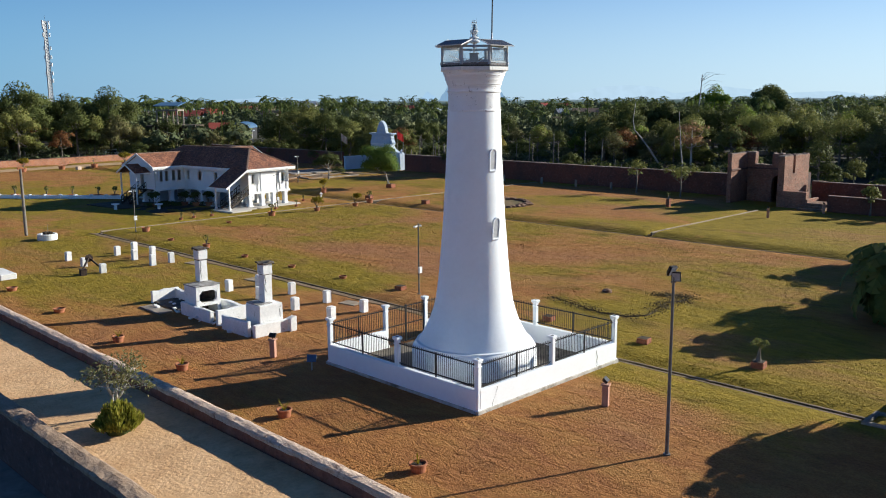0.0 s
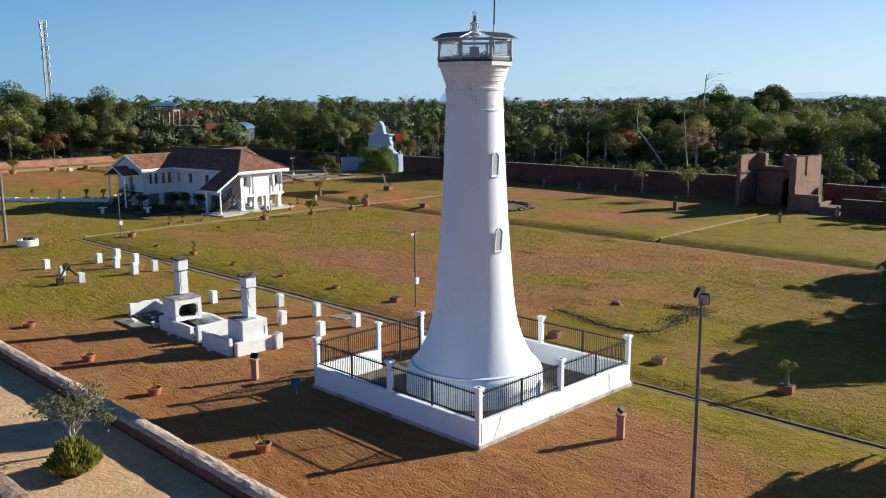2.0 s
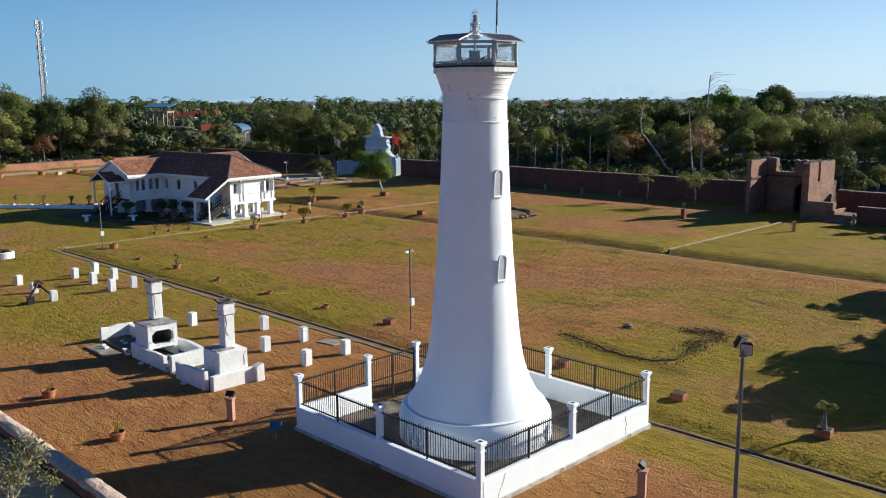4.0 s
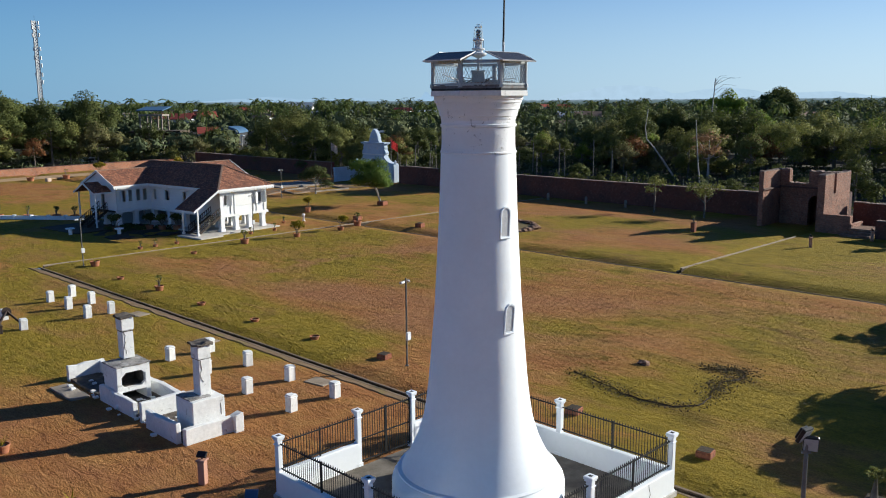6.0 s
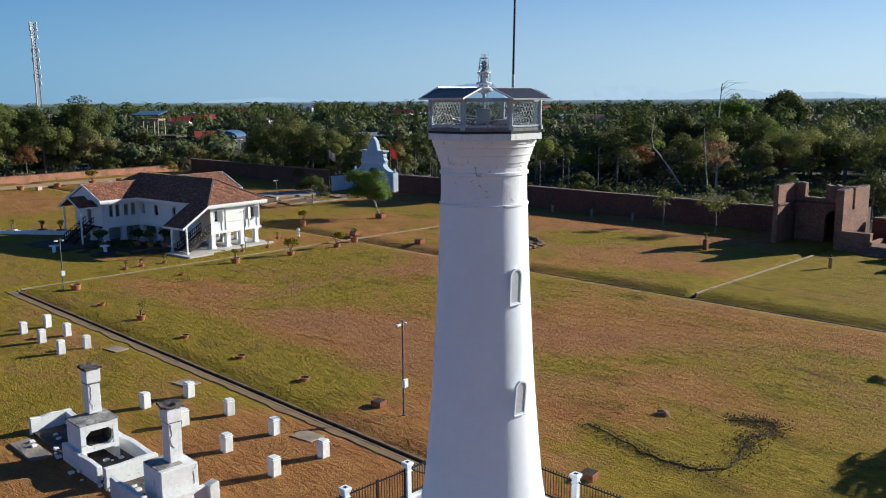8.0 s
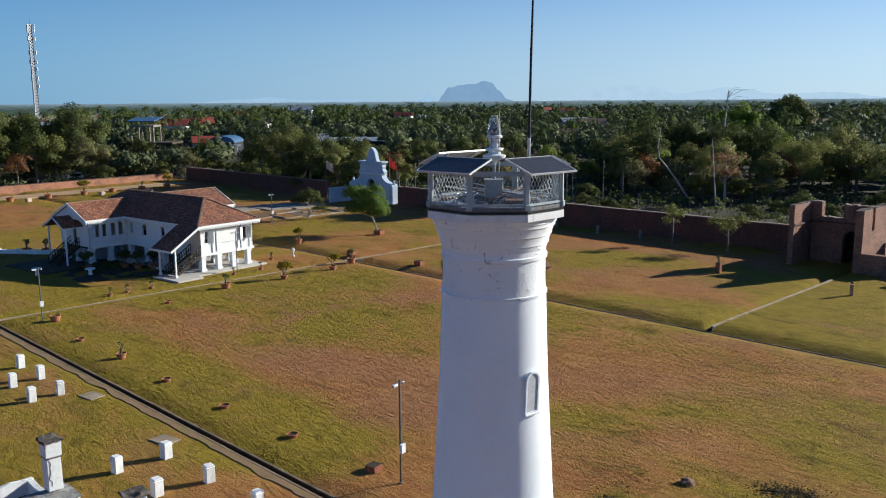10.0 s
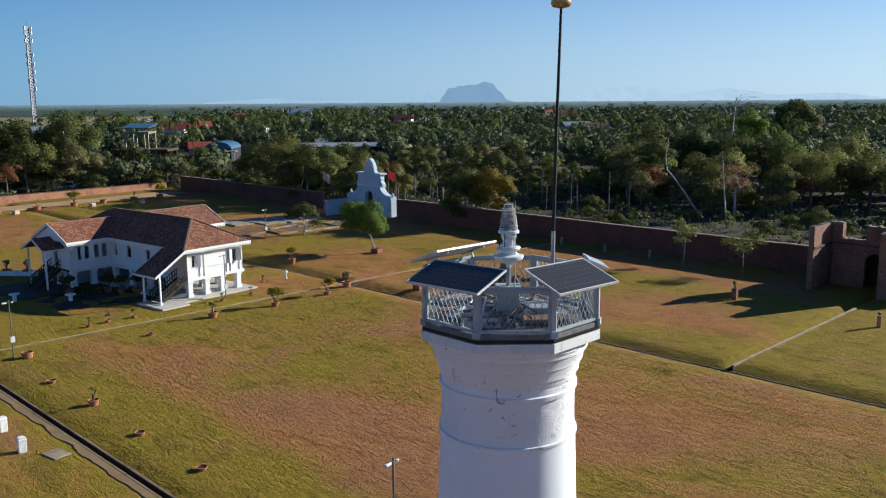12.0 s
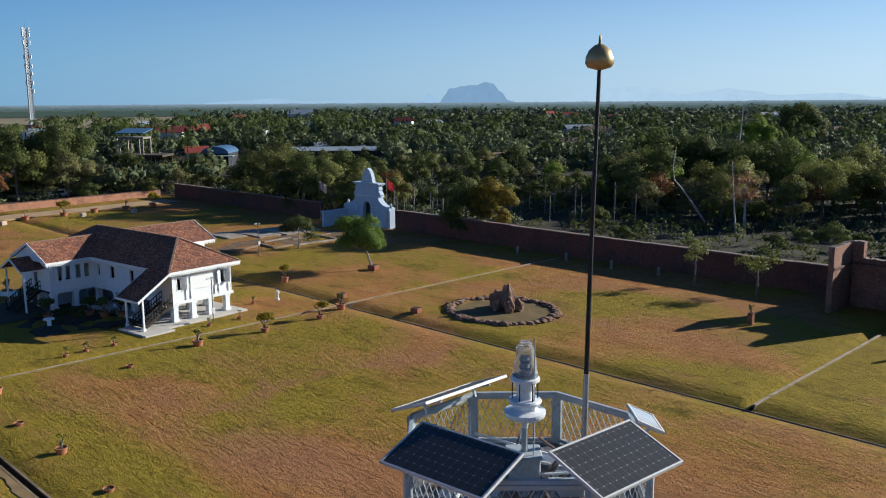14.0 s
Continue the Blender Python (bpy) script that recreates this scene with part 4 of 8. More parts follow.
plinth(-H - 0.13, -H + 0.13, -H, H)
plinth(-H, H, -H - 0.13, -H + 0.13)
plinth(H - 0.13, H + 0.13, -H, H)
plinth(-H, -1.4, H - 0.13, H + 0.13)
plinth(1.6, H, H - 0.13, H + 0.13)
M_DIRTY = surface("grimy_plaster", (0.40, 0.37, 0.32), (0.62, 0.60, 0.56), 1.5, 0.92, 0.6, 8.0, 0.03, stain=(0.16, 0.13, 0.09), stain_amt=0.3, stain_scale=2.0)
part("footing", boxes((-H - 0.2, H + 0.2, -H - 0.2, -H - 0.12, -0.15, 0.16), (-H - 0.2, -H - 0.12, -H - 0.12, H + 0.2, -0.15, 0.13), bevel=0.02), M_DIRTY, fence, "grimy footing course")


def fence_post():
    bm = boxes((-0.115, 0.115, -0.115, 0.115, 0, 2.30), bevel=0.02)
    box(bm, -0.15, 0.15, -0.15, 0.15, 0.0, 0.20, bevel=0.02)
    box(bm, -0.145, 0.145, -0.145, 0.145, 2.10, 2.14, bevel=0.01)
    box(bm, -0.15, 0.15, -0.15, 0.15, 2.30, 2.36, bevel=0.01)
    box(bm, -0.18, 0.18, -0.18, 0.18, 2.36, 2.47, bevel=0.02)
    return bm


spots = [(-H, -H), (0, -H), (H, -H), (H, 0), (H, H), (1.6, H), (-1.4, H), (-H, H), (-H, 0)]
p0 = part("fence_post", fence_post(), M_WHITE, fence, "white square post with a moulded cap", Matrix.Translation((*spots[0], 0)))
posts = [p0] + [again(p0, Matrix.Translation((x, y, 0))) for x, y in spots[1:]]
# a dark plate on each cap paints the shade of a hollow top
for p in posts:
    o = part("post_hole", boxes((-0.07, 0.07, -0.07, 0.07, 2.465, 2.474)), M_SHADE, p) if p is p0 else None
for p in posts[1:]:
    again(p0.children[0], Matrix(), p)

picket_bm = bmesh.new()
bar(picket_bm, (0, 0, 0), (0, 0, 1.18), 0.018)
tip = [picket_bm.verts.new(c) for c in ((-0.018, -0.018, 1.18), (0.018, -0.018, 1.18), (0.018, 0.018, 1.18), (-0.018, 0.018, 1.18), (0, 0, 1.28))]
for i in range(4):
    picket_bm.faces.new((tip[i], tip[(i + 1) % 4], tip[4]))
PICKET = mesh_of("picket", picket_bm, M_IRON)


def railing(x0, y0, x1, y1, z0=1.12, gate=False, gap=0.125):
    """A run of iron railing between two posts: rails, a stouter middle bar and pickets."""
    a, b = Vector((x0, y0, 0)), Vector((x1, y1, 0))
    d = b - a
    L = d.length - 0.26
    m = Matrix.Translation(a + d.normalized() * 0.13) @ Matrix.Rotation(math.atan2(d.y, d.x), 4, "Z")
    low = 0.12 if gate else z0
    bm = bmesh.new()
    bar(bm, (0, 0, low + 0.08), (L, 0, low + 0.08), 0.035, 0.05)
    bar(bm, (0, 0, 2.16), (L, 0, 2.16), 0.035, 0.05)
    if gate:
        bar(bm, (0, 0, 1.15), (L, 0, 1.15), 0.035, 0.05)
        for x in (0.02, L / 2 - 0.03, L / 2 + 0.03, L - 0.02):
            bar(bm, (x, 0, low), (x, 0, 2.25), 0.05)
    else:
        bar(bm, (L / 2, 0, low - 0.08), (L / 2, 0, 2.22), 0.055)
    r = part("gate_leaves" if gate else "railing", bm, M_IRON, fence, "closed black iron gate" if gate else "", m)
    n = int(L / gap)
    for i in range(1, n):
        o = new("picket", PICKET)
        o.parent = r
        s = (2.30 - low) / 1.28
        o.matrix_basis = Matrix.Translation((L * i / n, 0, low)) @ Matrix.Diagonal((1, 1, s, 1))
    return r


for a, b in (((-H, -H), (0, -H)), ((0, -H), (H, -H)), ((H, -H), (H, 0)), ((H, 0), (H, H)), ((1.6, H), (H, H)), ((-H, H), (-1.4, H)), ((-H, 0), (-H, H)), ((-H, -H), (-H, 0))):
    railing(*a, *b)
railing(-1.4, H, 1.6, H, gate=True)
M_YARD = surface("stained_yard", (0.10, 0.085, 0.065), (0.26, 0.23, 0.19), 0.9, 0.95, 0.6, 8.0, 0.03)
whole("enclosure_floor", boxes((-H + 0.13, H - 0.13, -H + 0.13, H - 0.13, -0.1, 0.06)), M_YARD, "stained dark concrete floor inside the railings", "floor", FORT, kind="structure")


# jagged cracks in the plaster of the plinth wall
def crack(pts, w=0.012):
    bm = bmesh.new()
    rows = []
    for i, (x, z) in enumerate(pts):
        k = w * (0.6 + 0.8 * abs(noise.noise(Vector((x * 9, z * 9, 1)))))
        rows.append((bm.verts.new((x - k, -H - 0.136, z)), bm.verts.new((x + k, -H - 0.136, z)), bm.verts.new((x, -H - 0.128, z))))
    for a, b in zip(rows, rows[1:]):
        bm.faces.new((a[0], a[1], b[1], b[0]))
        bm.faces.new((a[1], a[2], b[2], b[1]))
        bm.faces.new((a[2], a[0], b[0], b[2]))
    return part("crack", bm, M_SOOT, fence, "dark crack in the plaster")


crack([(-4.05, 1.0), (-4.12, 0.8), (-4.2, 0.62), (-4.32, 0.45), (-4.4, 0.3), (-4.43, 0.1)], 0.010)
crack([(3.45, 1.02), (3.5, 0.8), (3.58, 0.66), (3.5, 0.45), (3.56, 0.28), (3.5, 0.17)], 0.018)

# ---- the old residence on piers ----
# the house stands turned a few degrees from the fort's axes
HOUSE = FORT @ Matrix.Translation((27.55, 64.65, 0)) @ Matrix.Rotation(radians(6.3), 4, "Z") @ Matrix.Translation((-27.4, -64.8, 0))
house = thing("house", "white house on piers with a weathered red clay-tile roof", "house", HOUSE)
M_HWALL = surface("white_boarded_wall", (0.78, 0.79, 0.80), (0.85, 0.86, 0.86), 0.6, 0.7, 0.15, 12.0, 0.01)
M_FASCIA = surface("white_fascia", (0.80, 0.80, 0.78), (0.86, 0.86, 0.84), 1.0, 0.7, 0.1, 15.0, 0.005)
FLOOR, EAVE, RIDGE = 2.0, 5.05, 7.42
U0, U1, V0, V1 = 28.05, 34.75, 65.45, 87.6     # walls of the main range
WV0, WV1 = 79.2, 85.2                          # walls of the cross wings
WU0, WU1 = 23.4, 41.6
OV = 0.65


def roof_plane(bm, *pts):
    slab(bm, pts, 0.14)


def hip_roof(u0, u1, v0, v1, z, zr, hip):
    bm = bmesh.new()
    um = (u0 + u1) / 2
    a, b, c, d = (u0, v0, z), (u1, v0, z), (u1, v1, z), (u0, v1, z)
    r0, r1 = (um, v0 + hip, zr), (um, v1 - hip, zr)
    roof_plane(bm, a, b, r0)
    roof_plane(bm, b, c, r1, r0)
    roof_plane(bm, c, d, r1)
    roof_plane(bm, d, a, r0, r1)
    return bm


def gable_roof_u(u0, u1, v0, v1, z, zr):
    bm = bmesh.new()
    vm = (v0 + v1) / 2
    roof_plane(bm, (u0, v0, z), (u1, v0, z), (u1, vm, zr), (u0, vm, zr))
    roof_plane(bm, (u1, v1, z), (u0, v1, z), (u0, vm, zr), (u1, vm, zr))
    return bm


part("roof", hip_roof(U0 - OV, U1 + OV, V0 - OV, V1 + OV, EAVE, RIDGE, 4.3), M_ROOF, house, "hipped roof of weathered clay tiles")
part("roof", gable_roof_u(22.8, 30.6, 78.6, 85.8, EAVE, 6.72), M_ROOF, house, "gabled wing roof of clay tiles")
part("roof", gable_roof_u(31.6, 42.2, 78.0, 86.0, EAVE, 6.9), M_ROOF, house, "gabled wing roof of clay tiles")
# ridge and hip cappings
bm = bmesh.new()
um = (U0 + U1) / 2
for a, b in (((um, V0 - OV + 4.3, RIDGE + 0.02), (um, V1 + OV - 4.3, RIDGE + 0.02)), ((U0 - OV, V0 - OV, EAVE + 0.02), (um, V0 - OV + 4.3, RIDGE + 0.02)), ((U1 + OV, V0 - OV, EAVE + 0.02), (um, V0 - OV + 4.3, RIDGE + 0.02)),
             ((U0 - OV, V1 + OV, EAVE + 0.02), (um, V1 + OV - 4.3, RIDGE + 0.02)), ((22.8, 82.2, 6.74), (30.0, 82.2, 6.74)), ((32.4, 82.0, 6.92), (42.2, 82.0, 6.92))):
    bar(bm, a, b, 0.22, 0.09)
part("ridge_capping", bm, M_RIDGE := surface("ridge_tiles", (0.22, 0.13, 0.09), (0.34, 0.22, 0.16), 3.0, 0.9, 0.4, 8.0, 0.02), house)
# fascia boards and the scalloped valance under the eaves
def fascia(a, b, z0=EAVE - 0.24, z1=EAVE + 0.0):
    a, b = Vector((*a, (z0 + z1) / 2)), Vector((*b, (z0 + z1) / 2))
    bm = bmesh.new()
    bar(bm, a, b, 0.05, z1 - z0)
    f = part("fascia", bm, M_FASCIA, house)
    d = b - a
    n = int(d.length / 0.22)
    bm = bmesh.new()
    for i in range(n):
        p = a + d * ((i + 0.5) / n) - Vector((0, 0, (z1 - z0) / 2))
        s = d.normalized() * 0.07
        w = Vector((0, 0, 0.2))
        nrm = d.normalized().cross(Vector((0, 0, 1))) * 0.012
        vs = [bm.verts.new(p + o + k) for k in (nrm, -nrm) for o in (-s, s, s - w * 0.7, -w, -s - w * 0.7)]
        bm.faces.new(vs[:5])
        bm.faces.new(vs[5:][::-1])
        for q in range(5):
            bm.faces.new((vs[(q + 1) % 5], vs[q], vs[q + 5], vs[(q + 1) % 5 + 5]))
    part("valance", bm, M_FASCIA, f, "scalloped white valance")


fascia((U0 - OV - 0.02, V0 - OV), (U1 + OV + 0.02, V0 - OV))
fascia((U1 + OV, V0 - OV), (U1 + OV, V1 + OV))
fascia((U0 - OV, 68.2), (U0 - OV, 78.6))
fascia((22.8, 78.6), (27.4, 78.6))
fascia((U1 + OV, 78.0), (42.2, 78.0))
# barge boards on the gable ends
for u, zr, va, vb in ((22.74, 6.72, 78.5, 85.9), (42.26, 6.9, 77.9, 86.1)):
    bm = bmesh.new()
    bar(bm, (u, va, EAVE - 0.1), (u, (va + vb) / 2, zr - 0.04), 0.06, 0.24)
    bar(bm, (u, vb, EAVE - 0.1), (u, (va + vb) / 2, zr - 0.04), 0.06, 0.24)
    part("barge_board", bm, M_FASCIA, house)
    bm = bmesh.new()
    s = 0.25 if u < 30 else -0.25
    prism(bm, [(va + 0.3, EAVE - 0.05), (vb - 0.3, EAVE - 0.05), ((va + vb) / 2, zr - 0.2)], 0, 0.1)
    part("gable", bm, M_HWALL, house, m=Matrix.Translation((u + s, 0, 0)) @ Matrix.Rotation(radians(90), 4, "Z") @ Matrix.Translation((0, -0.05, 0)))


# walls of the upper floor, with openings cut through
def wall_run(a, b, openings, z0=FLOOR, z1=EAVE - 0.02, thick=0.16, mat=M_HWALL):
    """A wall from a to b in plan with openings (from, to, sill, head) along it."""
    a, b = Vector((*a, 0)), Vector((*b, 0))
    d = b - a
    m = Matrix.Translation(a) @ Matrix.Rotation(math.atan2(d.y, d.x), 4, "Z")
    L = d.length
    bm = bmesh.new()
    x = 0.0
    for o0, o1, s, h in sorted(openings):
        box(bm, x, o0, 0, thick, z0, z1)
        box(bm, o0, o1, 0, thick, z0, s)
        box(bm, o0, o1, 0, thick, h, z1)
        x = o1
    box(bm, x, L, 0, thick, z0, z1)
    w = part("wall", bm, mat, house, m=m)
    for o0, o1, s, h in openings:
        bm = bmesh.new()
        for r in ((o0, o0 + 0.07, -0.03, thick, s, h), (o1 - 0.07, o1, -0.03, thick, s, h), (o0 + 0.07, o1 - 0.07, -0.03, thick, h - 0.07, h), (o0 + 0.07, o1 - 0.07, -0.04, thick, s, s + 0.07)):
            box(bm, *r)
        wn = part("window", bm, M_FASCIA, w, "tall casement with dark panes")
    return w


WS, WH = 3.05, 4.35
front_open = [(0.45, 1.0, WS, WH), (5.35, 5.95, WS, WH)]
wall_run((U0, V0), (U1, V0), front_open)
wall_run((U1, V0), (U1, V1), [(2.0, 2.7, WS, WH), (5.5, 6.2, WS, WH), (9.0, 9.7, WS, WH)])
wall_run((U1, V1), (U0, V1), [])
wall_run((U0, V1), (U0, V0), [(9.0, 9.6, WS, WH), (11.4, 12.3, WS, WH), (15.0, 15.8, WS, WH)])
wall_run((WU0, WV0), (U0, WV0), [(0.75, 1.3, WS - 0.1, WH + 0.1), (1.55, 2.15, WS - 0.1, WH + 0.1), (2.6, 3.25, WS - 0.1, WH + 0.1), (3.5, 4.15, WS - 0.1, WH + 0.1)])
wall_run((WU0, WV1), (WU0, WV0), [(2.6, 3.5, FLOOR + 0.1, 4.2)])
wall_run((U0, WV1), (WU0, WV1), [])
wall_run((U1, WV0), (WU1, WV0), [(1.6, 2.3, WS, WH), (3.6, 4.3, WS, WH)])
wall_run((WU1, WV0), (WU1, WV1), [(3.3, 4.2, WS, WH)])
wall_run((WU1, WV1), (U1, WV1), [])
# shutters standing open beside the casements of the front and the wing
def shutter(parent_m, x, z0, z1, out, w=0.5):
    leaf = part("shutter", boxes((0, w, -0.02, 0.02, z0, z1)), M_FASCIA, house, "white louvred shutter standing open", parent_m @ Matrix.Translation((x, -0.04, 0)) @ Matrix.Rotation(radians(out), 4, "Z"))
    slat = part("slat", boxes((0.05, w - 0.05, -0.038, -0.0195, 0, 0.035)), M_FASCIA, leaf, "", Matrix.Translation((0, 0, z0 + 0.08)))
    z = z0 + 0.15
    while z < z1 - 0.08:
        again(slat, Matrix.Translation((0, 0, z)))
        z += 0.07


MF = Matrix.Translation((U0, V0, 0))
for x, o in ((1.0, -25), (5.35, -155), (5.95, -60)):
    shutter(MF, x, WS, WH, o)
MW = Matrix.Translation((WU0, WV0, 0))
for x, o in ((0.75, -160), ):
    shutter(MW, x, WS, WH, o, 0.42)
# the large white board on the front, mouldings and pilasters
part("front_panel", boxes((U0 + 2.05, U0 + 4.65, V0 - 0.06, V0 + 0.0, 2.95, 4.62), bevel=0.01), M_FASCIA, house, "plain white screen panel")
for x in (0.0, 1.45, 2.0, 4.7, 5.2, 6.3):
    part("pilaster", boxes((U0 + x - 0.07, U0 + x + 0.07, V0 - 0.09, V0 - 0.004, FLOOR, 4.7)), M_FASCIA, house)
part("floor_band", boxes((U0 - 0.1, U1 + 0.1, V0 - 0.12, V0 + 0.1, FLOOR - 0.22, FLOOR + 0.06), (WU0 - 0.1, U0 + 0.1, WV0 - 0.12, WV0 + 0.1, FLOOR - 0.22, FLOOR + 0.06),
                         (U0 - 0.12, U0 + 0.1, V0, WV0, FLOOR - 0.22, FLOOR + 0.06)), M_FASCIA, house)
part("upper_floor", boxes((U0, U1, V0, V1, FLOOR - 0.2, FLOOR - 0.02), (WU0, U0, WV0, WV1, FLOOR - 0.2, FLOOR - 0.02), (U1, WU1, WV0, WV1, FLOOR - 0.2, FLOOR - 0.02)), M_WOODDK, house, "timber floor")
part("ceiling", boxes((U0, U1, V0, V1, EAVE - 0.12, EAVE - 0.04), (WU0, U0, WV0, WV1, EAVE - 0.12, EAVE - 0.04), (U1, WU1, WV0, WV1, EAVE - 0.12, EAVE - 0.04)), M_FASCIA, house)
# masonry piers
def pier_bm():
    bm = boxes((-0.26, 0.26, -0.26, 0.26, 0.3, 1.62), bevel=0.015)
    box(bm, -0.33, 0.33, -0.33, 0.33, 0.15, 0.42, bevel=0.02)
    box(bm, -0.32, 0.32, -0.32, 0.32, 1.55, 1.78, bevel=0.02)
    return bm


pier_spots = [(u, v) for v in (65.7, 69.0, 72.4, 75.6, 79.0, 82.0, 85.0, 87.3) for u in (28.3, 30.3, 32.2, 34.2)]
pier_spots += [(u, v) for v in (79.5, 82.2, 84.9) for u in (23.75, 26.0, 37.4, 41.2)]
pier0 = part("pier", pier_bm(), M_HWALL, house, "white square masonry pier", Matrix.Translation((*pier_spots[0], 0)))
for u, v in pier_spots[1:]:
    again(pier0, Matrix.Translation((u, v, 0)))
part("slab", boxes((26.6, 35.6, 64.2, 88.6, -0.2, 0.16), (23.6, 26.6, 63.2, 67.6, -0.2, 0.16), (35.6, 42.4, 77.4, 87.0, -0.2, 0.16), bevel=0.02), M_PALECONC := surface("pale_concrete", (0.50, 0.46, 0.40), (0.60, 0.56, 0.50), 0.5, 0.9, 0.3, 10.0, 0.01), house, "pale concrete apron")
# the wing's apron is coloured darker to stand for the house's shade
part("slab", boxes((17.6, 26.59, 78.2, 86.6, -0.2, 0.12), bevel=0.02), M_CONC_DARK, house, "concrete apron with the house's shade in its colour")
# rooms on the ground floor between the piers, towards the middle
part("lower_wall", boxes((23.8, 28.0, 81.0, 81.2, 0.16, 1.8), (28.4, 34.1, 79.8, 80.0, 0.16, 1.8), (31.0, 31.2, 72.0, 87.0, 0.16, 1.8)), M_BLUEGREY := surface("blue_grey_wall", (0.30, 0.36, 0.42), (0.38, 0.44, 0.50), 1.0, 0.8, 0.1, 10.0, 0.01), house, "blue-grey ground-floor wall")

# the covered stair beside the front
bm = bmesh.new()
slab(bm, ((24.05, 64.75, 2.95), (27.55, 64.75, 5.12), (27.55, 68.4, 5.12), (24.05, 68.4, 2.95)), 0.12)
part("stair_roof", bm, M_ROOF, house, "lean-to tiled roof over the stair")
bm = bmesh.new()
bar(bm, (24.0, 64.72, 2.84), (27.5, 64.72, 5.0), 0.05, 0.22)
bar(bm, (24.0, 68.43, 2.84), (27.5, 68.43, 5.0), 0.05, 0.22)
bar(bm, (24.02, 64.7, 2.84), (24.02, 68.45, 2.84), 0.05, 0.2)
part("fascia", bm, M_FASCIA, house)
for v in (64.95, 67.7):
    part("stair_post", boxes((24.5, 24.66, v - 0.08, v + 0.08, 0.15, 3.2), (24.44, 24.72, v - 0.14, v + 0.14, 0.15, 0.4), bevel=0.01), M_FASCIA, house)


def stair(u_top, u_foot, v0, v1, steps=11, z0=0.16):
    st = []
    for i in range(steps):
        u = u_foot + (u_top - u_foot) * i / steps
        st.append((u, u + (u_top - u_foot) / steps + 0.03, v0, v1, z0 + (FLOOR - z0) * (i + 1) / steps - 0.05, z0 + (FLOOR - z0) * (i + 1) / steps))
    s = part("stair", boxes(*st), M_WOODDK, house, "dark wooden stair")
    for v in (v0, v1):
        bm = bmesh.new()
        for dz in (0.45, 0.95):
            bar(bm, (u_foot, v, z0 + dz), (u_top, v, FLOOR + dz), 0.06, 0.07)
        for i in range(0, steps + 1):
            u = u_foot + (u_top - u_foot) * i / steps
            z = z0 + (FLOOR - z0) * i / steps
            bar(bm, (u, v, z), (u, v, z + 0.95), 0.05 if i % 3 else 0.09)
        part("balustrade", bm, M_WOODDK, s, "dark balustrade")
        bm = bmesh.new()
        bar(bm, (u_foot, v, z0 + 0.05), (u_top, v, FLOOR - 0.05), 0.06, 0.3)
        part("stringer", bm, M_WOODDK, s)


stair(28.0, 24.9, 65.4, 67.2)
# the entrance porch and stair on the gable end of the wing
stair(23.4, 20.7, 81.3, 83.1)
bm = bmesh.new()
slab(bm, ((21.0, 80.1, 4.3), (23.4, 80.1, 4.3), (23.4, 82.2, 5.42), (21.0, 82.2, 5.42)), 0.1)
slab(bm, ((23.4, 84.3, 4.3), (21.0, 84.3, 4.3), (21.0, 82.2, 5.42), (23.4, 82.2, 5.42)), 0.1)
part("porch_roof", bm, M_ROOF, house, "small gabled tiled porch roof")
bm = bmesh.new()
bar(bm, (20.95, 80.0, 4.2), (20.95, 82.2, 5.36), 0.06, 0.2)
bar(bm, (20.95, 84.4, 4.2), (20.95, 82.2, 5.36), 0.06, 0.2)
bar(bm, (21.0, 80.02, 4.2), (23.4, 80.02, 4.2), 0.06, 0.16)
part("fascia", bm, M_FASCIA, house)
for v in (80.4, 84.0):
    part("porch_post", boxes((21.3, 21.46, v - 0.08, v + 0.08, 0.1, 4.3), bevel=0.01), M_FASCIA, house)

# ---- the ruined brick gatehouse in the back wall ----
gh = thing("ruined_gatehouse", "roofless ruined red-brick gatehouse with an arched doorway", "ruin", FORT)
# side wall towards +v, back wall with the arch, side wall towards -v with a slit window
def ragged_top(u0, u1, v0, v1, z, seed):
    """The broken upper courses of a ruined wall."""
    r_ = random.Random(seed)
    along_u = u1 - u0 > v1 - v0
    a, b = (u0, u1) if along_u else (v0, v1)
    bm = bmesh.new()
    while a < b - 0.05:
        n = min(r_.choice((0.13, 0.26, 0.26, 0.39)), b - a)
        h = 0.045 * r_.choice((1, 2, 2, 3, 3, 4))
        if along_u:
            box(bm, a, a + n - 0.004, v0, v1, z, z + h)
        else:
            box(bm, u0, u1, a, a + n - 0.004, z, z + h)
        a += n
    tagged(part("ragged_course", bm, M_WALLCAP, gh, "weathered broken top course of brick"), kind="stuff")


part("side_wall", worn(boxes((74.1, 79.0, 23.0, 23.55, -0.2, 6.35)), 0.03, 5, 3.0, 1.1), M_BRICK, gh)
part("side_wall", worn(boxes((74.1, 76.6, 16.0, 16.8, 2.05, 6.3), (74.1, 81.6, 16.0, 16.8, -0.2, 4.1), (77.3, 81.6, 16.0, 16.8, 4.1, 6.3)), 0.03, 4, 4.0, 1.1), M_BRICK, gh, "brick side wall with a tall slit")
for k, w in enumerate(((74.1, 79.0, 23.0, 23.55), (74.1, 76.6, 16.0, 16.8), (77.3, 81.6, 16.0, 16.8))):
    ragged_top(*w, 6.3 + 0.04 * (k == 0), 80 + k)
bm = bmesh.new()
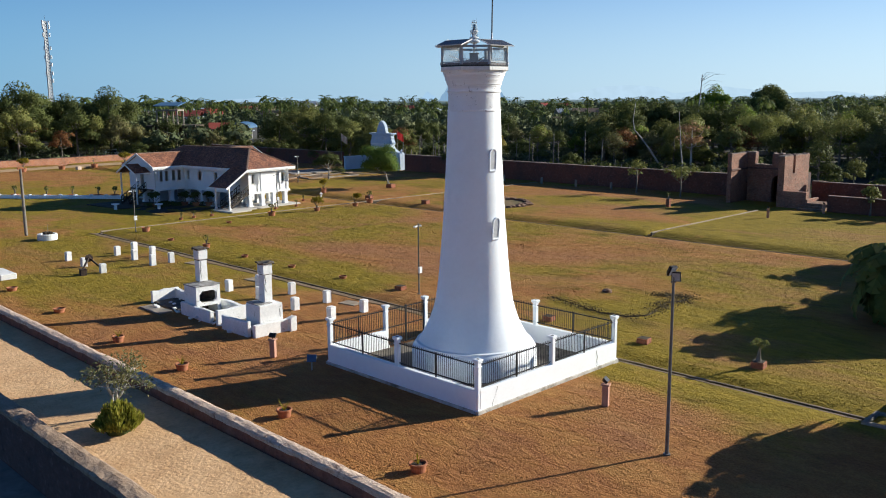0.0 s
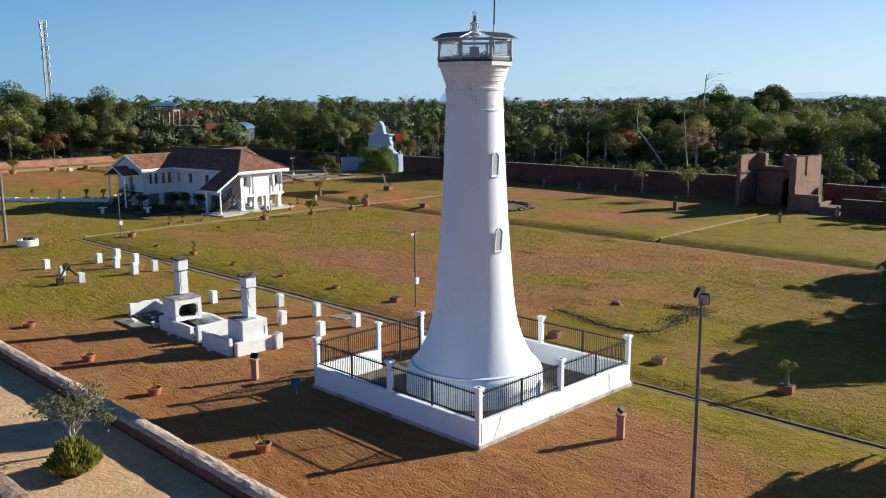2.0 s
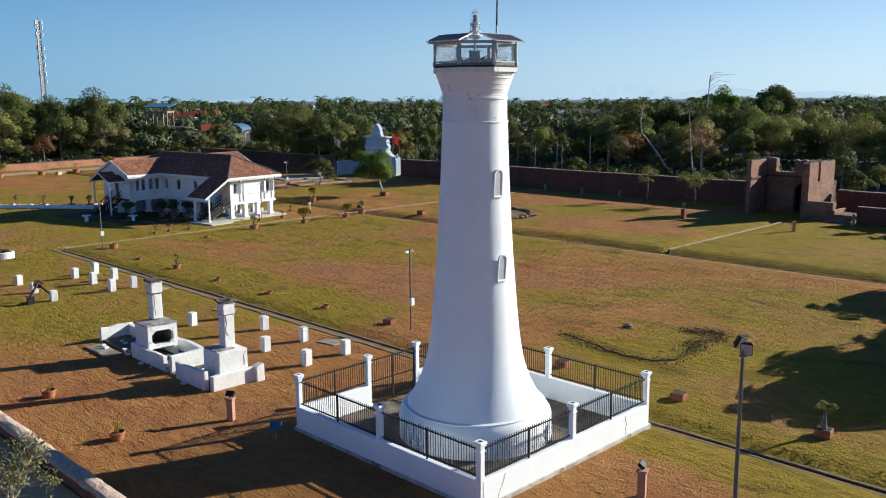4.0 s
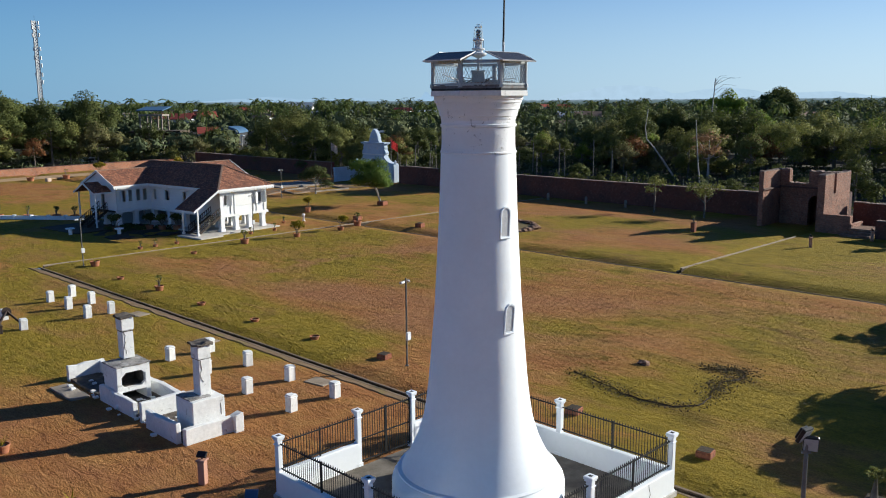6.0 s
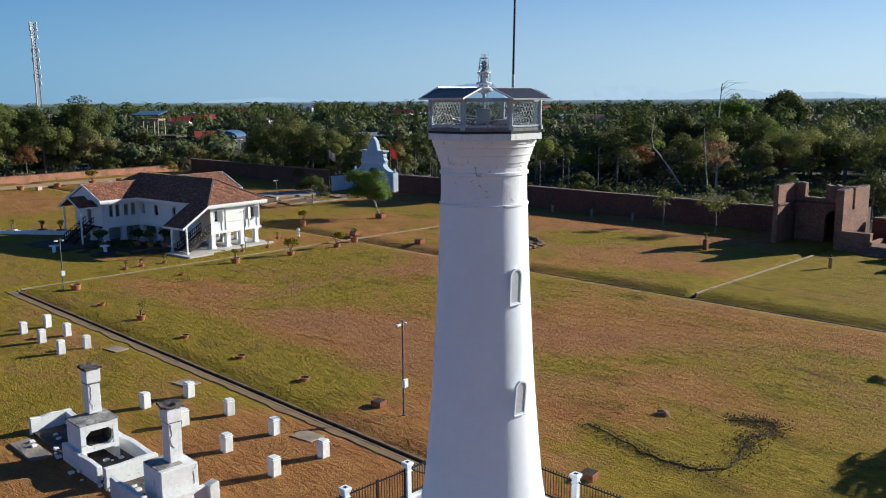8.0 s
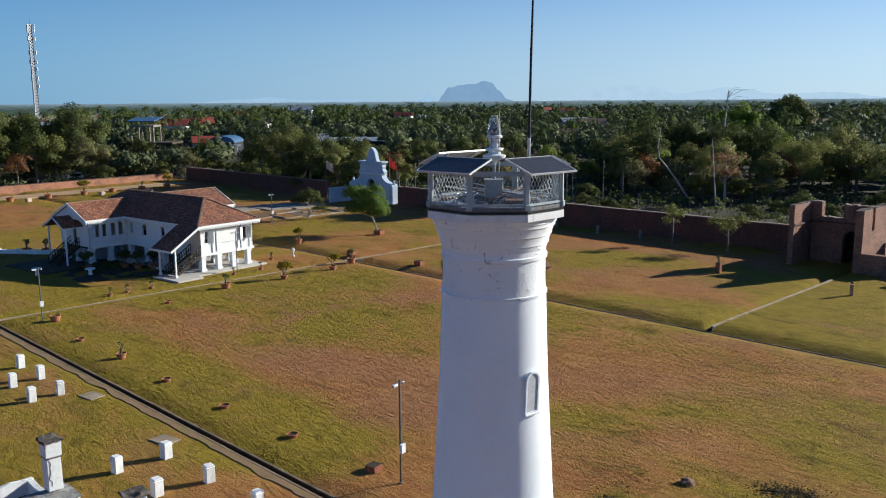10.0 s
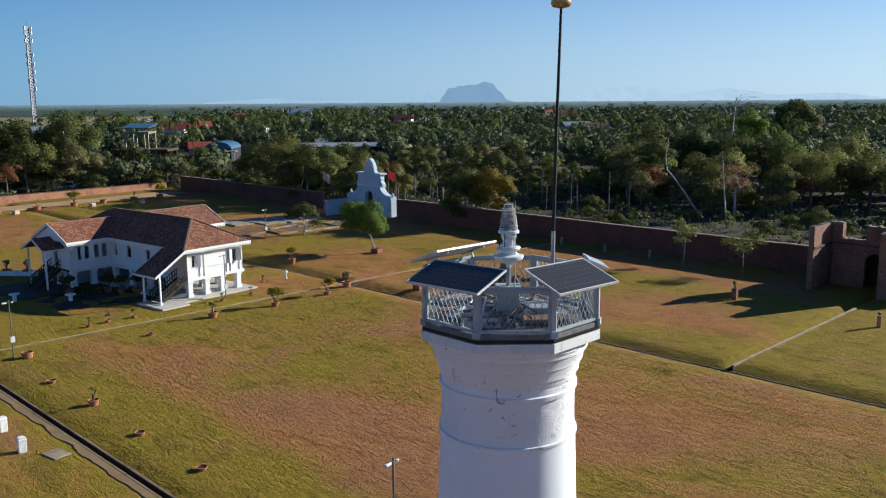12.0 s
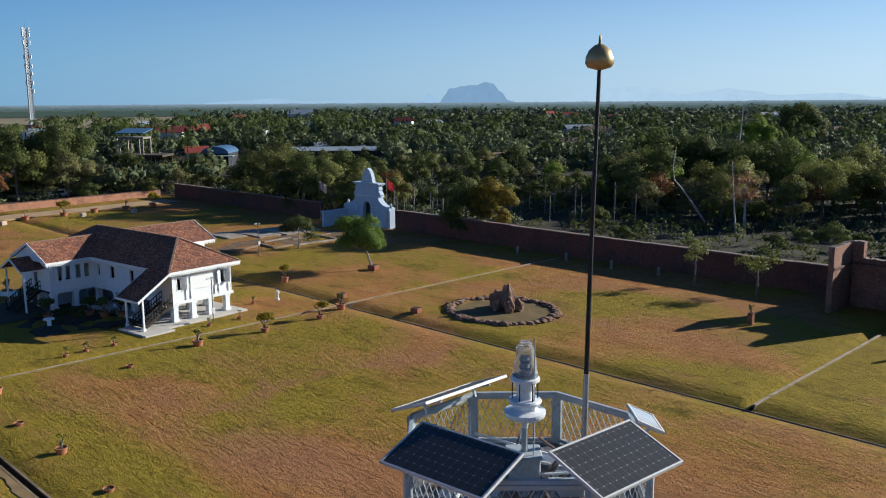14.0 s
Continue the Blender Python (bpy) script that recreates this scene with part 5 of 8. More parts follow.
# the wall in strips round the arched opening; x runs along v
def arch_wall(bm, x0, x1, z1, cx, y0, y1, half=0.95, spring=2.6):
    """A wall from x0 to x1 with an arched opening, as one welded mesh."""
    box(bm, x0, cx - half, y0, y1, -0.2, z1)
    box(bm, cx + half, x1, y0, y1, -0.2, z1)
    n = 12
    for i in range(n):
        a0, a1 = math.pi * i / n, math.pi * (i + 1) / n
        xa, xb = cx + half * math.cos(a1), cx + half * math.cos(a0)
        za, zb = spring + half * math.sin(a1), spring + half * math.sin(a0)
        vs = [bm.verts.new(c) for c in ((xa, y0, za), (xb, y0, zb), (xb, y0, z1), (xa, y0, z1), (xa, y1, za), (xb, y1, zb), (xb, y1, z1), (xa, y1, z1))]
        for f in ((0, 1, 2, 3), (7, 6, 5, 4), (1, 0, 4, 5), (2, 6, 7, 3)):
            bm.faces.new([vs[k] for k in f])
    bmesh.ops.remove_doubles(bm, verts=bm.verts[:], dist=0.001)


arch_wall(bm, 16.8, 22.9, 4.8, 18.6, -0.4, 0.4)
part("back_wall", bm, M_BRICK, gh, "inner brick wall with an arched doorway", Matrix.Translation((79.0, 0, 0)) @ Matrix.Rotation(radians(90), 4, "Z") @ Matrix.Diagonal((1, -1, 1, 1)))
for v0, v1, z1 in ((21.9, 22.99, 6.4), (16.81, 19.6, 6.3)):
    part("parapet", worn(boxes((78.6, 79.4, v0, v1, 4.8, z1)), 0.03, 4, v0, 1.1), M_BRICK, gh)
    ragged_top(78.6, 79.4, v0, v1, z1 - 0.02, int(v0))
ragged_top(78.6, 79.4, 19.62, 21.88, 4.79, 9)
# unseen slab added over the passage to block sun behind the doorway
part("vault", boxes((79.41, 82.4, 16.82, 23.6, 3.9, 4.3)), M_BRICK_DK, gh, "unseen slab added to keep the passage dark")
part("passage_wall", boxes((79.41, 81.59, 22.9, 23.7, -0.2, 3.89), (79.41, 81.59, 16.82, 17.2, -0.2, 3.89)), M_BRICK_DK, gh)
part("string_course", boxes((78.42, 78.598, 16.82, 22.98, 4.3, 4.5), (74.0, 78.4, 22.84, 22.97, 4.2, 4.42)), M_BRICK_DK, gh)
# built up to the slab so that no sun enters beneath it
part("inner_wall", boxes((81.6, 82.4, 16.0, 24.0, -0.2, 3.89)), M_BRICK_DK, gh)
part("low_wall", worn(boxes((74.0, 74.8, 13.1, 16.0, -0.2, 2.05), (74.0, 77.5, 12.9, 13.3, -0.2, 1.2), bevel=0.03), 0.03, 2), M_BRICK, gh)
part("step", boxes((72.6, 74.4, 10.6, 13.6, -0.1, 0.25), (73.2, 74.6, 10.6, 13.4, 0.25, 0.5), (73.8, 77.0, 10.4, 13.1, 0.5, 0.8), bevel=0.03), M_STONE, gh, "worn stone steps")
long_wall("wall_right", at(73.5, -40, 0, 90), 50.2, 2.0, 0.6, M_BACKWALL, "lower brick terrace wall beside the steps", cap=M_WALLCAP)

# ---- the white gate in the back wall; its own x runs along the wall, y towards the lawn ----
# white limewash coloured bluish grey for the gate's shaded side; the stains are real
M_GATE_SHADE = surface("greyed_limewash", (0.46, 0.54, 0.63), (0.55, 0.63, 0.72), 0.6, 0.85, 0.3, 6.0, 0.02, stain=(0.34, 0.34, 0.35), stain_amt=0.1, stain_scale=0.8)
wg = thing("white_gate", "white limewashed baroque gateway with a stepped gable", "gateway", at(82.45, 101.65, 0, 90))
bm = bmesh.new()
box(bm, -5.8, -1.0, -0.6, 0.6, -0.2, 3.25)
box(bm, 1.0, 5.8, -0.6, 0.6, -0.2, 3.25)
part("gate_wall", worn(bm, 0.015), M_GATE_SHADE, wg)


def swoop(x0, z0, x1, z1, n=9):
    """A hollow curve that climbs from the end of the wall to the attic."""
    return [(x0 + (x1 - x0) * math.sin(math.pi / 2 * i / n) ** 1.1, z0 + (z1 - z0) * (1 - math.cos(math.pi / 2 * i / n))) for i in range(n + 1)]


# the upper wall is cut out round the arch's head
head = [(math.cos(math.pi * i / 12), 3.1 + math.sin(math.pi * i / 12)) for i in range(13)]
for s_ in (1, -1):
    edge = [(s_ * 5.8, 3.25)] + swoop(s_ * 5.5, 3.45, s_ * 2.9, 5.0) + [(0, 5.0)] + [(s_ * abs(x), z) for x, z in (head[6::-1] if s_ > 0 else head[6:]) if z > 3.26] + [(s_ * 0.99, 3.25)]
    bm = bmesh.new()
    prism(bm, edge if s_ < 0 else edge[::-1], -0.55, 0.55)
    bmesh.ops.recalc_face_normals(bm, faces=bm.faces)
    part("shoulder", bm, M_GATE_SHADE, wg, "curved shoulder of the gate")
part("string_course", boxes((-3.0, 3.0, -0.72, 0.72, 4.9, 5.06), bevel=0.02), M_WHITE_OLD, wg, "sooty moulding")
part("attic", boxes((-2.75, 2.75, -0.55, 0.55, 5.06, 6.95), bevel=0.03), M_GATE_SHADE, wg)
part("cornice", boxes((-2.95, 2.95, -0.62, 0.62, 6.75, 6.92), (-3.25, 3.25, -0.78, 0.78, 6.95, 7.2), bevel=0.03), M_GATE_SHADE, wg)
for s_ in (1, -1):
    bm = bmesh.new()
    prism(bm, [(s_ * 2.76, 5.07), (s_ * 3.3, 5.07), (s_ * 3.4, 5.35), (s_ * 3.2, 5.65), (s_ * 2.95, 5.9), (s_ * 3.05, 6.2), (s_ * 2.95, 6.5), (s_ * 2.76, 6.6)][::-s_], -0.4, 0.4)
    part("scroll", bm, M_GATE_SHADE, wg, "scrolled side bracket")
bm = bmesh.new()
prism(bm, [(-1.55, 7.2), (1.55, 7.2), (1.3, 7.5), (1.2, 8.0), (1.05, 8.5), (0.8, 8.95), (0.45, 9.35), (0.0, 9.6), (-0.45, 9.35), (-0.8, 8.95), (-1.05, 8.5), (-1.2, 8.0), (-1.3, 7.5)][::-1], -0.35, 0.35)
part("bell_gable", bm, M_GATE_SHADE, wg)
for x in (-0.62, -0.2, 0.22, 0.64):
    part("relief_block", boxes((x - 0.14, x + 0.14, 0.352, 0.40, 7.55, 7.95), bevel=0.01), M_NICHE, wg)
part("relief_block", boxes((-0.3, 0.3, 0.352, 0.42, 8.35, 8.8), bevel=0.03), M_NICHE, wg)
for x in (-1.3, 1.3):
    part("medallion", lathe([(0.2, 0), (0.2, 0.06), (0.12, 0.1), (0, 0.1)], 12), M_NICHE, wg, m=Matrix.Translation((x, 0.55, 6.1)) @ Matrix.Rotation(radians(-90), 4, "X"))
for x in (-5.45, -2.35, 2.35, 5.45):
    part("pilaster", boxes((x - 0.3, x + 0.3, 0.6, 0.74, 0, 3.2), (x - 0.38, x + 0.38, 0.6, 0.8, 3.0, 3.28), bevel=0.02), M_GATE_SHADE, wg)
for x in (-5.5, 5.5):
    part("pinnacle", lathe([(0.3, 3.25), (0.3, 3.5), (0.18, 3.6), (0.24, 3.8), (0.12, 4.0), (0, 4.1)], 12, cx=x), M_GATE_SHADE, wg)
part("gate_door", boxes((-1.05, 1.05, -0.25, -0.15, 0, 4.2)), M_WOODDK, wg, "dark timber door")
part("reveal", boxes((-5.0, -4.2, 0.602, 0.66, 0.0, 2.6), bevel=0.02), M_NICHE, wg)
whole("flank_wall", boxes((76.0, 81.3, 105.75, 106.2, -0.2, 2.5), (75.9, 81.3, 105.65, 106.3, 2.5, 2.64), bevel=0.03), M_GATE_SHADE, "low white limewashed wall beside the gateway", "wall", FORT)

# ---- the ruined kitchen: hearth, chimneys and broken walls ----
def chimney(name, label, m, mirrored=False):
    c = thing(name, label, "chimney", m, group="chimneys of the ruined kitchen")
    return c


M_SOOTWHITE = surface("sooty_limewash", (0.12, 0.11, 0.10), (0.55, 0.53, 0.50), 2.4, 0.95, 0.7, 9.0, 0.04, stain=(0.05, 0.045, 0.04), stain_amt=0.25, stain_scale=3.0, grain=0.5)
c1 = chimney("fireplace_chimney", "white ruined hearth with a tall square chimney", at(-4.28, 19.85))
# hearth body: open mouth towards -v
bm = boxes((-0.85, -0.62, -0.75, 0.75, -0.1, 1.92), (0.62, 0.85, -0.75, 0.75, -0.1, 1.92), (-0.62, 0.62, 0.5, 0.75, -0.1, 1.92), (-0.62, 0.62, -0.75, 0.5, 0.66, 0.84), (-0.62, 0.62, -0.75, -0.55, 1.62, 1.92), (-0.62, 0.62, -0.55, 0.5, 1.8, 1.92))
bmesh.ops.remove_doubles(bm, verts=bm.verts[:], dist=0.002)
part("hearth", worn(bm, 0.02, 1), M_WHITE_OLD, c1, "open hearth with a sooty mouth")
part("soot_lining", boxes((-0.6, 0.6, 0.44, 0.49, 0.86, 1.6), (-0.615, -0.57, -0.5, 0.44, 0.86, 1.6), (0.57, 0.615, -0.5, 0.44, 0.86, 1.6), (-0.57, 0.57, -0.5, 0.44, 0.845, 0.88), (-0.6, 0.6, 0.42, 0.47, 0.0, 0.64)), M_SOOT, c1)
for sx, sz, z in ((-1, 1, 0.85), (1, 1, 0.85), (-1, -1, 1.61), (1, -1, 1.61)):
    bm = prism(bmesh.new(), [(sx * 0.615, z), (sx * 0.40, z), (sx * 0.615, z + sz * 0.2)], -0.74, -0.56)
    bmesh.ops.recalc_face_normals(bm, faces=bm.faces)
    part("mouth_corner", bm, M_WHITE_OLD, c1)
part("hearth_top", worn(boxes((-0.90, 0.90, -0.80, 0.80, 1.92, 1.99), bevel=0.02), 0.04, 3), M_SOOTWHITE, c1, "sooty slab")
part("flue", worn(boxes((0.0, 0.56, 0.22, 0.78, 2.04, 4.12), (-0.04, 0.60, 0.18, 0.82, 3.5, 4.12), bevel=0.015), 0.02, 2, 3.0, 1.2), M_WHITE_OLD, c1, "square whitewashed flue")
part("flue_cap", worn(boxes((-0.14, 0.70, 0.08, 0.92, 4.12, 4.24), bevel=0.03), 0.09, 4, 5.0, 3.0), M_SOOT, c1, "sooty broken cap")
c2 = chimney("chimney", "white ruined square chimney on a stepped base", at(-3.75, 13.3))
part("base", worn(boxes((-0.95, 0.65, -0.75, 0.75, -0.1, 1.72), (-1.5, 1.0, -1.05, -0.75, -0.1, 0.72), bevel=0.03), 0.02, 2), M_WHITE_OLD, c2)
part("base_top", worn(boxes((-0.93, 0.1, -0.5, 0.74, 1.722, 1.78)), 0.02, 2), M_SOOTWHITE, c2)
part("flue", worn(boxes((-0.28, 0.28, -0.28, 0.28, 1.75, 4.05), (-0.32, 0.32, -0.32, 0.32, 3.45, 4.05), bevel=0.015), 0.02, 2, 6.0, 1.2), M_WHITE_OLD, c2, "square whitewashed flue")
part("flue_cap", worn(boxes((-0.43, 0.43, -0.43, 0.43, 4.05, 4.17), bevel=0.03), 0.09, 4, 8.0, 3.0), M_SOOT, c2, "sooty broken cap")

def streak(parent, x, y0, z0, z1, seed, w=0.05):
    """A ragged black crack where the plaster has come away."""
    r_ = random.Random(seed)
    pts, z = [], z0
    while z > z1:
        pts.append((x + r_.uniform(-0.08, 0.08), z))
        z -= r_.uniform(0.12, 0.3)
    bm = bmesh.new()
    rows = []
    for px, pz in pts:
        k = w * r_.uniform(0.3, 1.3)
        rows.append([bm.verts.new((px - k, y0, pz)), bm.verts.new((px + k, y0, pz)), bm.verts.new((px, y0 + 0.05, pz))])
    for a, b in zip(rows, rows[1:]):
        for i in range(3):
            j = (i + 1) % 3
            bm.faces.new((a[i], a[j], b[j], b[i]))
    part("crack", bm, M_SOOT, parent, "black crack in the plaster")


streak(c1, 0.10, 0.2, 3.5, 2.2, 1, 0.010)
streak(c2, -0.16, -0.30, 3.4, 2.3, 3, 0.010)
streak(c2, 0.4, -0.77, 1.4, 0.8, 5, 0.008)
# a dark joint under the thicker heads of both flues
for c_, x0, y0 in ((c1, -0.012, 0.208), (c2, -0.292, -0.292)):
    part("joint", worn(boxes((x0, x0 + 0.584, y0, y0 + 0.584, 3.42, 3.47)), 0.01, 2, 2.0, 4.0), M_SOOT, c_, "dark weathered joint")

# broken low walls of the kitchen
def broken_wall(x0, x1, y0, y1, top, seed):
    bm = boxes((x0, x1, y0, y1, -0.1, top), bevel=0.03)
    bmesh.ops.subdivide_edges(bm, edges=bm.edges[:], cuts=3, use_grid_fill=True)
    for v in bm.verts:
        if v.co.z > top * 0.6:
            v.co.z += 0.14 * noise.noise(Vector((v.co.x * 1.3 + seed, v.co.y * 1.3, 0)))
        v.co += Vector(noise.noise_vector(v.co * 1.6)) * 0.02
    return whole("broken_wall", bm, M_WHITE_OLD, "low broken whitewashed masonry wall of the ruined kitchen", "wall", FORT, group="broken kitchen walls")


for i, w in enumerate([(-5.35, -5.1, 17.1, 20.8, 0.8), (-5.3, -3.3, 24.8, 25.05, 0.9), (-3.1, -2.8, 16.6, 21.2, 0.72), (-5.35, -3.0, 16.2, 16.45, 0.95), (-5.45, -5.2, 12.75, 15.6, 0.85), (-2.95, -2.5, 12.0, 12.5, 0.8), (-3.6, -3.3, 21.0, 25.0, 0.75)]):
    broken_wall(*w, i * 3.7)
whole("kitchen_floor", worn(boxes((-5.2, -3.0, 12.6, 25.0, -0.1, 0.14)), 0.03, 4), M_SOOT, "rubble and broken grey floor of the ruined kitchen", "floor", FORT, kind="structure")
bm = bmesh.new()
for i in range(60):
    u, v, s = rng.uniform(-6.0, -3.1), rng.choice([rng.uniform(16.6, 19.0), rng.uniform(13.9, 16.0), rng.uniform(20.8, 25)]), rng.uniform(0.05, 0.15)
    box(bm, u - s, u + s, v - s * 0.8, v + s * 0.8, 0.08, 0.14 + s * 0.6, bevel=s * 0.25)
tagged(whole("rubble", worn(bm, 0.05, 0, 2.0, 3.0), M_WHITE_OLD, "loose pale masonry rubble on the kitchen floor", "rubble", FORT), kind="stuff")
whole("fallen_slab", worn(boxes((-6.5, -5.5, 21.6, 24.4, -0.05, 0.10), bevel=0.03), 0.08, 4), M_CONC, "fallen pale concrete slab beside the hearth", "slab", FORT)
whole("fallen_slab", boxes((-9.9, -8.7, 40.5, 43.6, -0.05, 0.45), bevel=0.04), M_WHITE_OLD, "white masonry block lying on the lawn", "block", FORT)

# stumps of pillars standing in rows
def stump_bm():
    bm = boxes((-0.215, 0.215, -0.215, 0.215, -0.05, 0.70), (-0.235, 0.235, -0.235, 0.235, 0.70, 0.77), (-0.20, 0.20, -0.20, 0.20, 0.77, 0.85), bevel=0.02)
    return worn(bm, 0.025, 1, 2.0, 4.0)


M_STUMP = surface("stained_limewash", (0.76, 0.76, 0.74), (0.85, 0.85, 0.83), 1.6, 0.85, 0.3, 8.0, 0.015, stain=(0.40, 0.36, 0.31), stain_amt=-0.02, stain_scale=2.2, grain=0.2)
stump = whole("pillar_stump", stump_bm(), M_STUMP, "short whitewashed square pillar stump standing on the lawn", "pillar", at(0.45, 12.5, 0, 4), group="rows of pillar stumps")
for u, v, k in [(3.1, 12.5, 1), (0.4, 16.3, 1), (3.1, 16.4, 1), (0.6, 20.75, 1), (3.0, 20.35, 1), (0.4, 24.45, 1), (2.9, 24.35, 1), (1.2, 37.8, 1.1), (2.9, 37.85, 1.05), (1.35, 41.45, 1.1), (3.2, 41.85, 1.1), (1.3, 44.75, 1), (3.15, 45.3, 1.1),
                (-3.05, 37.8, 0.9), (-3.0, 41.6, 0.9), (-2.75, 45.5, 0.9)]:
    c = copy_thing(stump, at(u, v, -0.01, rng.uniform(-6, 6)))
    c.scale = (rng.uniform(0.95, 1.06), rng.uniform(0.95, 1.06), k)
mc = thing("rusty_machine", "rusted iron hand-worked machine with a slanting arm on a block", "machine", at(-4.6, 37.9, 0, -10))
part("block", boxes((-0.24, 0.24, -0.24, 0.24, 0, 0.5), (-0.28, 0.28, -0.28, 0.28, 0.5, 0.56), bevel=0.02), M_RUSTDK := surface("dark_rust", (0.035, 0.025, 0.02), (0.09, 0.06, 0.045), 4.0, 0.8, 0.4, 20.0, 0.01), mc, "dark iron block")
part("arm", bar(bar(bmesh.new(), (0.0, 0.0, 0.5), (0.7, 0.9, 1.25), 0.12, 0.12), (0.7, 0.9, 1.25), (1.75, 0.2, 0.05), 0.10, 0.12), M_RUSTDK, mc)
part("wheel", lathe([(0.26, -0.04), (0.3, -0.04), (0.3, 0.04), (0.26, 0.04)], 18), M_RUSTDK, mc, m=Matrix.Translation((0.7, 0.9, 1.2)) @ Matrix.Rotation(radians(80), 4, "X"))
for u, v in ((4.1, 36.2), (3.9, 26.5), (4.0, 15.0)):
    whole("ground_slab", boxes((-0.5, 0.5, -0.7, 0.7, -0.05, 0.06), bevel=0.02), M_LIPPALE, "pale concrete slab set flush in the lawn", "slab", at(u, v, 0, 10), group="slabs by the drain")

# ---- pots, lamps and small things on the lawn ----
def leaf_mesh(name, quads, material):
    """One mesh of many leaves: an array of shape (n, 4, 3) or (n, 3, 3), or that and the outward direction at each leaf."""
    soft = None
    if isinstance(quads, tuple):
        quads, out = quads
        face = np.cross(quads[:, 1] - quads[:, 0], quads[:, 2] - quads[:, 0])
        face /= np.linalg.norm(face, axis=1, keepdims=True) + 1e-9
        turn = (face * out).sum(1) < 0
        quads = quads.copy()
        quads[turn] = quads[turn][:, ::-1]
        face[turn] *= -1
        soft = out + face * 0.35
        soft /= np.linalg.norm(soft, axis=1, keepdims=True) + 1e-9
    n, k = quads.shape[:2]
    me = bpy.data.meshes.new(name)
    me.vertices.add(n * k)
    me.vertices.foreach_set("co", quads.reshape(-1).astype(np.float32))
    me.loops.add(n * k)
    me.loops.foreach_set("vertex_index", np.arange(n * k, dtype=np.int32))
    me.polygons.add(n)
    me.polygons.foreach_set("loop_start", np.arange(0, n * k, k, dtype=np.int32))
    me.polygons.foreach_set("loop_total", np.full(n, k, dtype=np.int32))
    me.materials.append(material)
    me.update(calc_edges=True)
    if soft is not None:
        me.normals_split_custom_set_from_vertices(np.repeat(soft, k, 0).tolist())
    return me


def leaves(gen, centres, normals, size, aspect=0.6, jitter=0.8, tri=False):
    """Leaf quads at the centres, facing roughly along the normals."""
    n = len(centres)
    nr = normals + gen.normal(0, jitter, (n, 3))
    nr /= np.linalg.norm(nr, axis=1, keepdims=True) + 1e-9
    a = np.cross(nr, gen.normal(0, 1, (n, 3)))
    a /= np.linalg.norm(a, axis=1, keepdims=True) + 1e-9
    b = np.cross(nr, a)
    s = (size * gen.uniform(0.6, 1.4, n))[:, None]
    a, b = a * s, b * s * aspect
    if tri:
        return np.stack([centres - a, centres + a * 0.6 - b * 1.2, centres + a * 0.6 + b * 1.2], axis=1)
    bend = nr * s * 0.15
    return np.stack([centres - a, centres - b * 0.9 + bend, centres + a, centres + b * 0.9 + bend], axis=1)


def lobes_leaves(gen, lobes, n, size, shell=0.55, jitter=0.8, aspect=0.6, tri=False, soft=False):
    vol = np.array([l[3] * l[4] * l[5] for l in lobes]) ** 0.7
    pick = gen.choice(len(lobes), n, p=vol / vol.sum())
    L = np.array(lobes)[pick]
    d = gen.normal(0, 1, (n, 3))
    d /= np.linalg.norm(d, axis=1, keepdims=True)
    d[:, 2] = np.where(d[:, 2] < -0.35, -d[:, 2] * 0.6, d[:, 2])
    r = shell + (1 - shell) * gen.uniform(0, 1, n) ** 0.6
    c = L[:, :3] + d * L[:, 3:] * r[:, None]
    q = leaves(gen, c, d, size, aspect, jitter, tri)
    return (q, d) if soft else q


M_TERRA_OLD = surface("aged_terracotta", (0.24, 0.085, 0.045), (0.36, 0.14, 0.075), 3.0, 0.9, 0.5, 14.0, 0.02, stain=(0.10, 0.05, 0.03), stain_amt=0.25, stain_scale=4.0)


